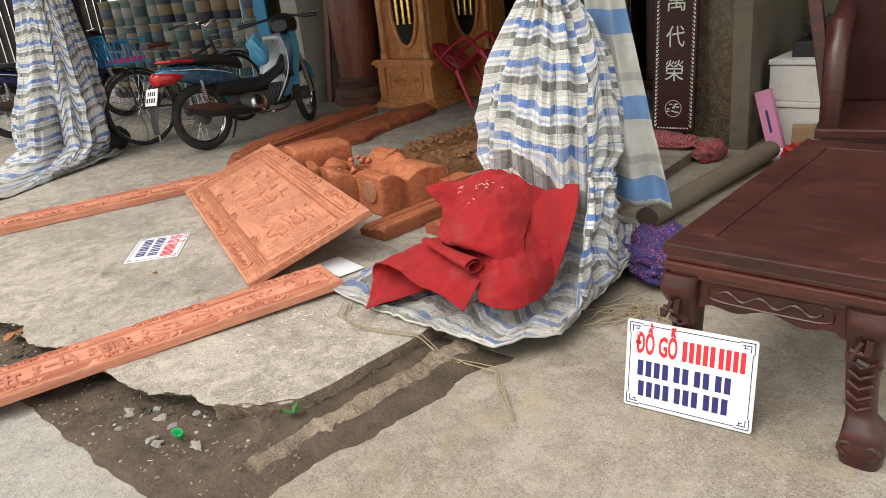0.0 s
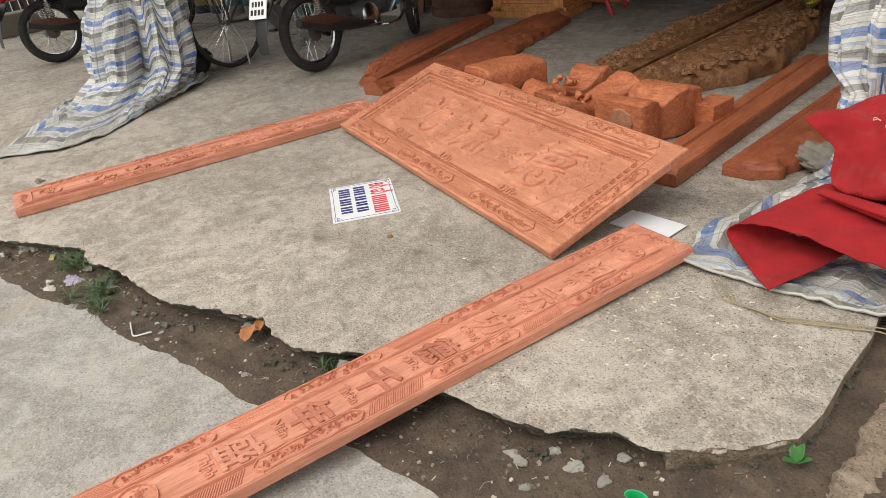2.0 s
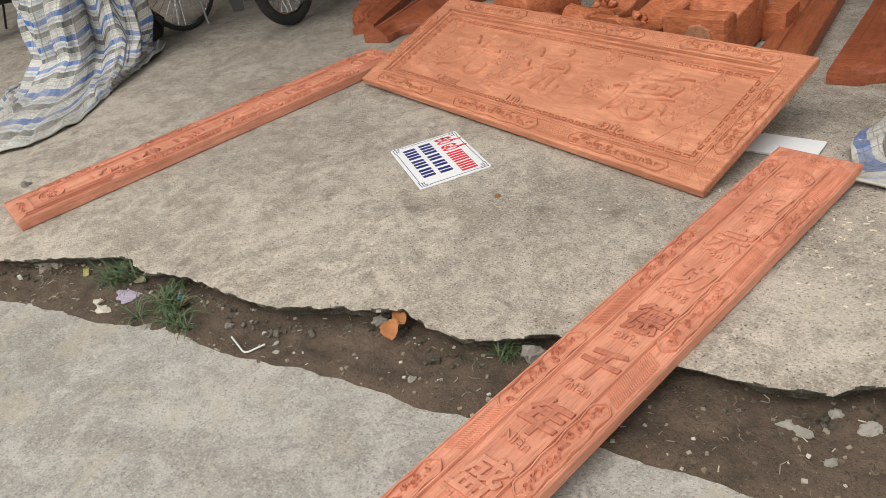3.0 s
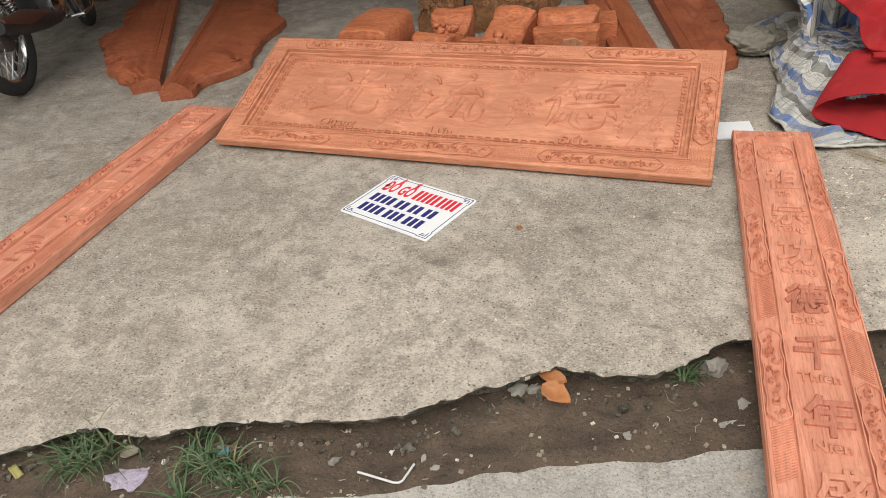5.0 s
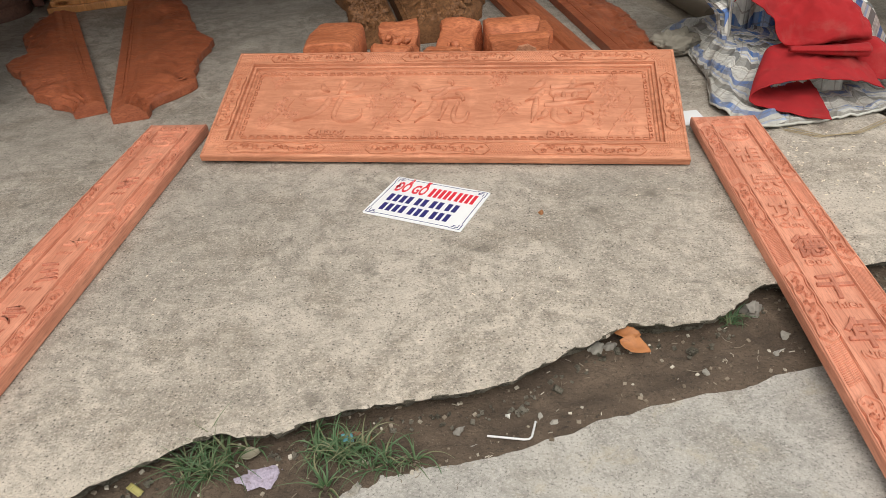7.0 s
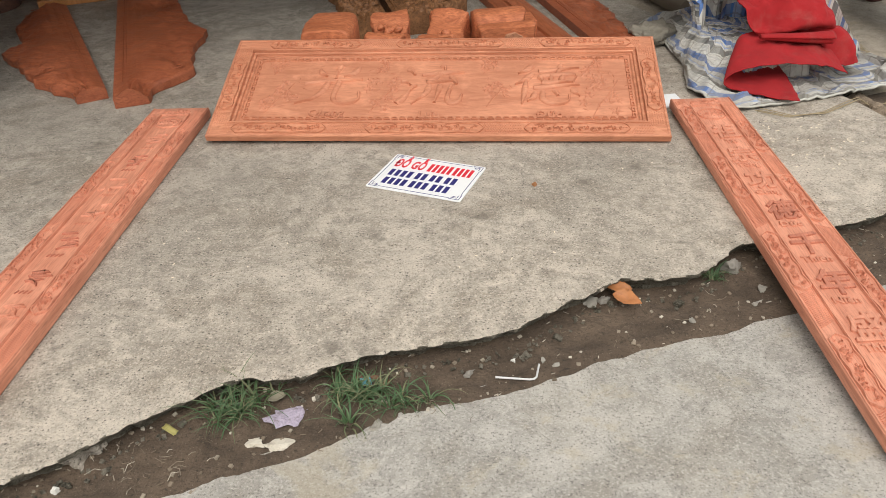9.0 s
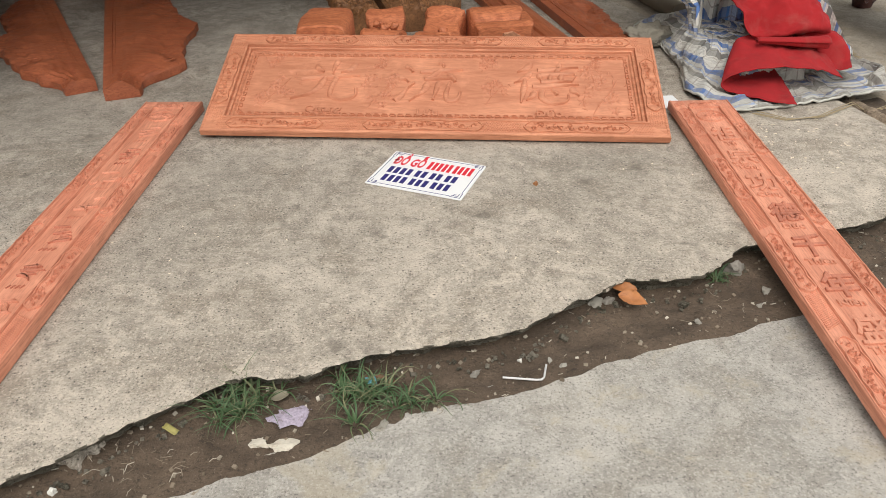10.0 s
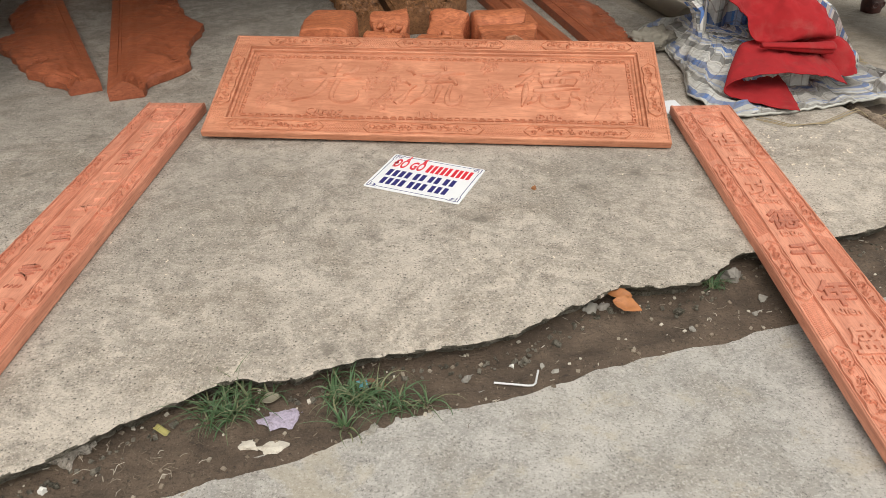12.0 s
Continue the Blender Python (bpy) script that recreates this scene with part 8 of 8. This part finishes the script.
def leaf(x, y, z, L, W, rz, curl, mat, name="leaf", parent=None):
    bm = bmesh.new()
    rows = []
    for i in range(11):
        t = i / 10
        w = W * math.sin(math.pi * t ** 0.85) ** 0.8 * (1 + 0.18 * fbm(t * 9, L * 90)) + 0.0004
        row = []
        for k in range(7):
            v = k / 3 - 1
            row.append(bm.verts.new((L * (t - 0.5), v * w / 2, curl * (abs(v) ** 1.6 * w * 0.5 + 0.5 * L * (t - 0.5) ** 2) + 0.06 * L * fbm(t * 4, v * 2.5, L * 50))))
        rows.append(row)
    for a, b in zip(rows, rows[1:]):
        for k in range(6):
            bm.faces.new((a[k], a[k + 1], b[k + 1], b[k]))
    ob = part(name, bm, mat, parent, smooth=True)
    ob.modifiers.new("thickness", "SOLIDIFY").thickness = 0.0008
    ob.matrix_world = pose(x, y, z, 0, 0, rz)
    return ob


lf = new("dry_leaf")
lf.matrix_world = pose(1.645, -0.99, at_ground(1.645, -0.985) + 0.030)
tagged(lf, "curled orange-brown dry leaf lying in the gutter", "leaf")
for dx, dy, dz, L, W, rz, tilt in ((0.010, -0.024, 0.0, 0.092, 0.056, -28, 10), (-0.012, 0.024, 0.008, 0.084, 0.040, 168, -14)):
    ob = leaf(0, 0, 0, L, W, 0, 0.55, M_LEAF_DRY, "blade", lf)
    ob.matrix_world = lf.matrix_world @ pose(dx, dy, dz, tilt, 0, rz)
tagged(leaf(0.676, -1.436, at_ground(0.676, -1.436) + 0.006, 0.05, 0.038, 30, 0.5, M_LEAF_GREY), "small pale grey dead leaf beside the grass", "leaf")

M_STONE = plain("pale_stone", (0.33, 0.31, 0.27), 0.85, 0, 0.35, 30)
M_RUBBLE = plain("grey_rubble", (0.27, 0.25, 0.22), 0.9, 0, 0.4, 30)
M_LILAC = plain("lilac_foam", (0.46, 0.40, 0.50), 0.9, 0, 1.0, 150, grime=(0.14, 0.105, 0.10), dirt=1.0)
M_PLASTER = plain("dirty_plaster", (0.62, 0.57, 0.48), 0.9, 0, 0.5, 70, grime=(0.24, 0.18, 0.13), dirt=0.8)


def shard(name, x, y, size, h, seed, mat, label, category, group="", stretch=1.0, rz=0.0):
    bm = bmesh.new()
    bmesh.ops.create_icosphere(bm, subdivisions=3, radius=1)
    rn = random.Random(seed)
    planes = [(Vector((rn.uniform(-1, 1), rn.uniform(-1, 1), rn.uniform(-0.2, 0.6))).normalized(), rn.uniform(0.35, 0.75)) for _ in range(11)]
    for v in bm.verts:
        c = v.co.copy()
        for n, d in planes:
            k = c.dot(n)
            if k > d:
                c -= n * (k - d)
        c *= 1 + 0.20 * fbm(c.x * 2.2 + seed, c.y * 2.2, c.z * 2.2) + 0.10 * fbm(c.x * 7 + seed, c.y * 7, c.z * 7)
        edge = 1 + 0.42 * fbm(c.x * 2.6 + seed * 3, c.y * 2.6, 0, 5) + 0.16 * fbm(c.x * 9 + seed, c.y * 9, 2, 3)
        v.co = (c.x * size * stretch * edge, c.y * size * edge, c.z * h + 0.12 * h * fbm(c.x * 5, c.y * 5, seed))
    ob = part(name, bm, mat)
    ob.matrix_world = pose(x, y, at_ground(x, y) + h * 0.35, 0, 0, rz)
    return tagged(ob, label, category, group)


for i, (x, y, s, st, rz, mat) in enumerate(((2.735, -0.495, 0.030, 1.3, 20, M_STONE), (2.66, -0.50, 0.022, 1.2, 70, M_STONE), (2.645, -0.60, 0.026, 1.5, 10, M_STONE), (2.77, -0.38, 0.024, 1.2, 40, M_STONE), (2.81, -0.48, 0.030, 1.1, 110, M_RUBBLE),
                                            (2.86, -0.55, 0.032, 1.5, 150, M_STONE), (2.90, -0.53, 0.028, 1.3, 60, M_RUBBLE), (2.99, -0.42, 0.030, 1.6, 20, M_STONE), (2.72, -0.64, 0.022, 1.6, 80, M_RUBBLE), (2.60, -0.60, 0.02, 1.8, 30, M_STONE))):
    s *= 0.85
    shard("stone", x, y, s, 0.009, 40 + i, mat, "flat pale stone chip lying on the gutter silt", "stone", "stone chips", st, rz)
for i, (x, y, s, h, mat, lab) in enumerate(((2.02, -0.815, 0.034, 0.035, M_RUBBLE, "grey concrete lump beside a grass tuft"), (1.585, -0.985, 0.020, 0.016, M_RUBBLE, "grey concrete crumb under the slab edge"), (1.555, -0.985, 0.034, 0.02, M_STONE, "pale grey broken mortar piece under the slab edge"),
                                           (0.232, -1.63, 0.062, 0.042, M_SLAB, "pale broken lump of the slab at its edge"), (2.086, -0.911, 0.018, 0.010, M_STONE, "small flat stone on the silt"), (1.185, -1.323, 0.016, 0.012, M_RUBBLE, "small grey pebble on the silt"),
                                           (0.96, -1.515, 0.018, 0.012, M_STONE, "small pale pebble at the road edge"), (1.753, -0.875, 0.024, 0.02, M_STONE, "grey concrete crumb under the slab edge"), (1.837, -1.085, 0.017, 0.010, M_STONE, "small pale stone on the silt"), (2.042, -0.991, 0.013, 0.008, M_STONE, "small flat stone on the silt"), (1.425, -1.285, 0.013, 0.006, M_STONE, "pale chip beside the hex key"), (1.392, -1.262, 0.010, 0.006, M_STONE, "pale chip beside the hex key"), (1.31, -1.263, 0.010, 0.007, M_FOAM, "pale chip beside the hex key"), (0.22, -1.76, 0.012, 0.012, M_FOAM, "small white crumb on the silt"))):
    shard("stone", x, y, s, h, 70 + i, mat, lab, "stone", "loose stones", 1.2, 40 * i)
shard("foam_scrap", 0.735, -1.494, 0.056, 0.009, 90, M_LILAC, "flat scrap of crumbling lilac foam in the gutter", "litter", "", 1.15, 20)
shard("plaster_scrap", 0.728, -1.598, 0.036, 0.007, 91, M_PLASTER, "white broken plaster piece at the road edge", "litter", "plaster pieces", 1.3, 10)
shard("plaster_scrap", 0.660, -1.590, 0.022, 0.006, 92, M_PLASTER, "white broken plaster piece in the gutter", "litter", "plaster pieces", 1.7, -20)

bm = bmesh.new()
z = max(at_ground(1.26, -1.34), at_ground(1.37, -1.34), at_ground(1.38, -1.29)) + 0.007
tube(bm, [(1.260, -1.345, z), (1.352, -1.351, z), (1.364, -1.349, z), (1.371, -1.341, z), (1.380, -1.290, z)], 0.0030, 8)
tagged(part("hex_key", bm, plain("bare_steel", (0.72, 0.72, 0.72), 0.35, 0.4, 0.05, dirt=0.05), smooth=True), "bent bright steel hex key lying in the gutter", "tool")

bm = bmesh.new()
rows = []
for j in range(7):
    t = j / 6
    rows.append([bm.verts.new(((0.011 + 0.012 * t) * math.cos(a * math.tau / 20) * 1.2, (0.008 + 0.006 * t) * math.sin(a * math.tau / 20), 0.004 + 0.026 * t * (1 + 0.25 * math.sin(a * math.tau / 20 + 1)))) for a in range(20)])
for a, b in zip(rows, rows[1:]):
    for k in range(20):
        bm.faces.new((a[k], a[(k + 1) % 20], b[(k + 1) % 20], b[k]))
bm.faces.new(rows[0])
ob = part("bottle_cap", bm, plain("green_plastic", (0.02, 0.42, 0.14), 0.35), smooth=True)
ob.modifiers.new("thickness", "SOLIDIFY").thickness = 0.0015
ob.matrix_world = pose(2.90, -0.46, at_ground(2.90, -0.46), 14, 10, 30)
tagged(ob, "crushed bright green plastic cap on the silt", "litter")

sp = new("weed_sprout")
sp.matrix_world = pose(3.035, -0.10, at_ground(3.035, -0.10))
tagged(sp, "tiny green weed sprouting under the slab corner", "plant")
for k, (rz, tilt, L) in enumerate(((20, -35, 0.045), (140, -35, 0.042), (260, -30, 0.046), (80, -65, 0.05))):
    ob = leaf(0, 0, 0, L, L * 0.55, 0, 0.3, M_SPROUT, "leaf", sp)
    ob.matrix_world = sp.matrix_world @ pose(0, 0, 0.012, 0, 0, rz) @ pose(0, 0, 0, 0, tilt, 0) @ pose(L * 0.5, 0, 0)
shard("walnut_shell", 1.395, -0.356, 0.018, 0.012, 95, plain("brown_shell", (0.34, 0.15, 0.06), 0.7), "small brown wood offcut on the slab", "wood chip")
bpy.data.objects["walnut_shell"].location.z = 0.006
shard("pebble", -1.02, -2.1, 0.03, 0.025, 97, M_RUBBLE, "small grey stone beside the trailing sheet", "stone")
bpy.data.objects["pebble"].location = (-0.52, -1.55, 0.008)

# scattered chips and grit
def grit_material():
    m, n, l, p = material("grit")
    geo = n.new("ShaderNodeNewGeometry")
    l.new(ramp(n, l, geo.outputs["Random Per Island"], [(0.0, (0.10, 0.075, 0.05)), (0.4, (0.24, 0.19, 0.14)), (0.80, (0.32, 0.28, 0.22)), (0.97, (0.55, 0.50, 0.42))]), p.inputs["Base Color"])
    p.inputs["Roughness"].default_value = 0.9
    return m


M_GRIT = grit_material()
bm = bmesh.new()
rn = random.Random(12)
for _ in range(120):
    x, y = rn.gauss(2.52, 0.22), rn.gauss(0.0, 0.25)
    a, b = ab(x, y)
    if a > 2.62 or b < -1.30:
        continue
    L, w, t = rn.uniform(0.002, 0.009), rn.uniform(0.0012, 0.003), rn.uniform(0, 6.3)
    box(bm, -L, L, -w, w, 0, 0.0015, 0, pose(x, y, 0.001, 0, 0, math.degrees(t)))
for _ in range(40):
    x, y = rn.uniform(-0.2, 2.3), rn.uniform(-1.0, 0.1)
    if ab(x, y)[1] < -1.45:
        continue
    L, w, t = rn.uniform(0.002, 0.006), rn.uniform(0.001, 0.002), rn.uniform(0, 6.3)
    box(bm, -L, L, -w, w, 0, 0.0015, 0, pose(x, y, 0.001, 0, 0, math.degrees(t)))
tagged(part("wood_chips", bm, M_CHIP), "pale wood chips and shavings scattered over the concrete", "wood chips", kind="stuff")
bm = bmesh.new()
for _ in range(1100):
    a, b = rn.uniform(-1.6, 2.9), rn.uniform(-1.86, -1.45)
    q = shop(a, b)
    z = dirt_top(a, b)
    if z < road_z(q.x, q.y) - 0.002:
        continue
    if rn.random() < 0.45:
        L, w = rn.uniform(0.002, 0.009), rn.uniform(0.0006, 0.0014)
        box(bm, -L, L, -w, w, 0, 0.0015, 0, pose(q.x, q.y, z + 0.0015, rn.uniform(-15, 15), rn.uniform(-15, 15), rn.uniform(0, 360)))
    else:
        s = rn.uniform(0.002, 0.006)
        box(bm, -s, s, -s * 0.7, s * 0.8, -0.002, s * 0.8, 0, pose(q.x, q.y, z, rn.uniform(-20, 20), rn.uniform(-20, 20), rn.uniform(0, 360)))
tagged(part("grit", bm, M_GRIT), "twigs, grit and pale crumbs lying on the silt", "grit", kind="stuff")

# ropes and straw
bm = bmesh.new()
rn = random.Random(30)
for k in range(3):
    pts = []
    for i in range(60):
        t = i / 59
        x, y = spline([(0.0, (2.40, 0.33)), (0.12, (2.52, 0.262)), (0.25, (2.68, 0.30)), (0.42, (2.87, 0.44)), (0.60, (3.05, 0.52)), (0.74, (3.18, 0.60)), (0.86, (3.26, 0.565)), (1.0, (3.46, 0.50))], t)
        x, y = x + 0.016 * math.sin(5 * t + 2.1 * k) * (k > 0), y + 0.018 * math.sin(8 * t + 2 * k) * (k > 0)
        a, b = ab(x, y)
        lip = 0.006 if a < 2.79 else max(-0.052, 0.006 - (a - 2.79) * 0.6)
        pts.append((x, y, lip + 0.002 * k))
    tube(bm, pts, 0.0021, 5)
tagged(part("rope", bm, M_STRAW, smooth=True), "loose straw-coloured cords trailing from the sheet hem", "rope")
bm = bmesh.new()
for _ in range(46):
    x, y = 3.10 + rn.gauss(0, 0.05), 1.32 + rn.gauss(0, 0.07)
    a = rn.gauss(-0.9, 0.7)
    L = rn.uniform(0.06, 0.2)
    bow = rn.uniform(-0.03, 0.03)
    pts = [(x + L * t * math.cos(a) - bow * math.sin(math.pi * t) * math.sin(a), y + L * t * math.sin(a) + bow * math.sin(math.pi * t) * math.cos(a), -0.058 + 0.02 * math.sin(math.pi * t) * rn.random()) for t in (0, 0.25, 0.5, 0.75, 1)]
    tube(bm, pts, 0.0022, 4)
tagged(part("straw", bm, M_STRAW), "handful of dry straw strands on the driveway", "straw", kind="stuff")

# crumbs broken from the slab's edge
rn = random.Random(44)
crumb_bm = bmesh.new()
for (x0, y0), (x1, y1) in zip(SLAB_EDGE[2:], SLAB_EDGE[3:]):
    d = math.hypot(x1 - x0, y1 - y0)
    for _ in range(int(d / 0.011)):
        t = rn.random()
        off = abs(rn.gauss(0.012, 0.026))
        x, y = x0 + (x1 - x0) * t + 0.43 * off, y0 + (y1 - y0) * t - 0.9 * off
        s = rn.uniform(0.002, 0.007) * (1 + (rn.random() < 0.06))
        z = at_ground(x, y)
        box(crumb_bm, -s, s, -s * rn.uniform(0.5, 1), s * rn.uniform(0.5, 1), -s * 0.4, s * rn.uniform(0.4, 0.9), 0, pose(x, y, z, rn.uniform(-40, 40), rn.uniform(-40, 40), rn.uniform(0, 360)))
tagged(part("concrete_crumbs", crumb_bm, M_BROKEN), "crumbs of broken concrete below the slab edge", "rubble", kind="stuff")

# scraps of wrapper, more dead leaves, twigs
def scrap(name, x, y, w, h, rz, colour, label):
    bm = bmesh.new()
    grid = [[bm.verts.new((w * (i / 6 - 0.5), h * (j / 4 - 0.5) + 0.1 * h * fbm(i * 0.7, 3), 0.004 + 0.10 * w * fbm(i * 0.5 + x, j * 0.5))) for j in range(5)] for i in range(7)]
    for a, b in zip(grid, grid[1:]):
        for k in range(4):
            bm.faces.new((a[k], a[k + 1], b[k + 1], b[k]))
    ob = part(name, bm, plain(name + "_film", colour, 0.35, 0, 0.4, 70, dirt=0.5), smooth=True)
    ob.modifiers.new("thickness", "SOLIDIFY").thickness = 0.0008
    ob.matrix_world = pose(x, y, at_ground(x, y) + 0.006, 18, 8, rz)
    tagged(ob, label, "litter")


scrap("yellow_wrapper", 0.427, -1.561, 0.020, 0.040, 70, (0.44, 0.39, 0.14), "torn yellow foil wrapper standing in the silt")
scrap("blue_wrapper", 0.907, -1.372, 0.030, 0.026, 20, (0.16, 0.42, 0.50), "crumpled pale blue wrapper caught in grass")
for x, y, L, rz in ((0.895, -1.37, 0.045, 30), (0.965, -1.375, 0.035, 100), (0.93, -1.36, 0.03, 160)):
    tagged(leaf(x, y, at_ground(x, y) + 0.010, L, L * 0.55, rz, 0.6, plain("brown_leaf", (0.17, 0.085, 0.05), 0.8, 0, 0.4, 60)), "small curled brown dead leaf in the grass", "leaf")
rn = random.Random(71)
bm = bmesh.new()
for cx, cy, n, spread in ((1.07, -1.456, 9, 0.05), (0.45, -1.70, 16, 0.07), (0.33, -1.62, 14, 0.06), (0.52, -1.63, 8, 0.05), (1.9, -0.98, 8, 0.09), (2.55, -0.66, 8, 0.07)):
    for _ in range(n):
        x, y = cx + rn.gauss(0, spread), cy + rn.gauss(0, spread * 0.6)
        a, L = rn.uniform(0, 6.3), rn.uniform(0.012, 0.045)
        z = at_ground(x, y) + 0.003
        tube(bm, [(x, y, z), (x + 0.5 * L * math.cos(a), y + 0.5 * L * math.sin(a), z + rn.uniform(0, 0.008)), (x + L * math.cos(a + 0.4), y + L * math.sin(a + 0.4), z)], rn.uniform(0.0005, 0.0011), 4)
tagged(part("twigs", bm, M_GRIT), "thin dry twigs and roots lying on the silt", "twigs", kind="stuff")

# a little bunch of yellow plastic flowers on the far carved piece
fl = new("flower_bunch")
fl.matrix_world = pose(0.46, 3.27, 0.135)
tagged(fl, "small bunch of bright yellow artificial flowers", "flowers")
M_YELLOW = plain("yellow_petal", (0.70, 0.52, 0.03), 0.5, 0, 0.3, 60)
rn = random.Random(88)
for k in range(9):
    c = Vector((rn.gauss(0, 0.045), rn.gauss(0, 0.045), rn.uniform(0.02, 0.09)))
    bm = bmesh.new()
    for q in range(7):
        a = q * math.tau / 7
        d, s = Vector((math.cos(a), math.sin(a), 0.5)), Vector((-math.sin(a), math.cos(a), 0))
        v = [bm.verts.new(c + w) for w in (Vector((0, 0, 0)), d * 0.016 + s * 0.010, d * 0.030 + Vector((0, 0, -0.003)), d * 0.016 - s * 0.010)]
        bm.faces.new(v)
    ob = part("bloom", bm, M_YELLOW)
    ob.data.transform(Matrix.Identity(4))
    ob.parent = fl
    ob.modifiers.new("thickness", "SOLIDIFY").thickness = 0.002
bm = bmesh.new()
for k in range(7):
    tube(bm, [(rn.gauss(0, 0.008), rn.gauss(0, 0.008), -0.02), (rn.gauss(0, 0.04), rn.gauss(0, 0.04), 0.05)], 0.0025, 5)
part("stems", bm, M_SPROUT, fl)
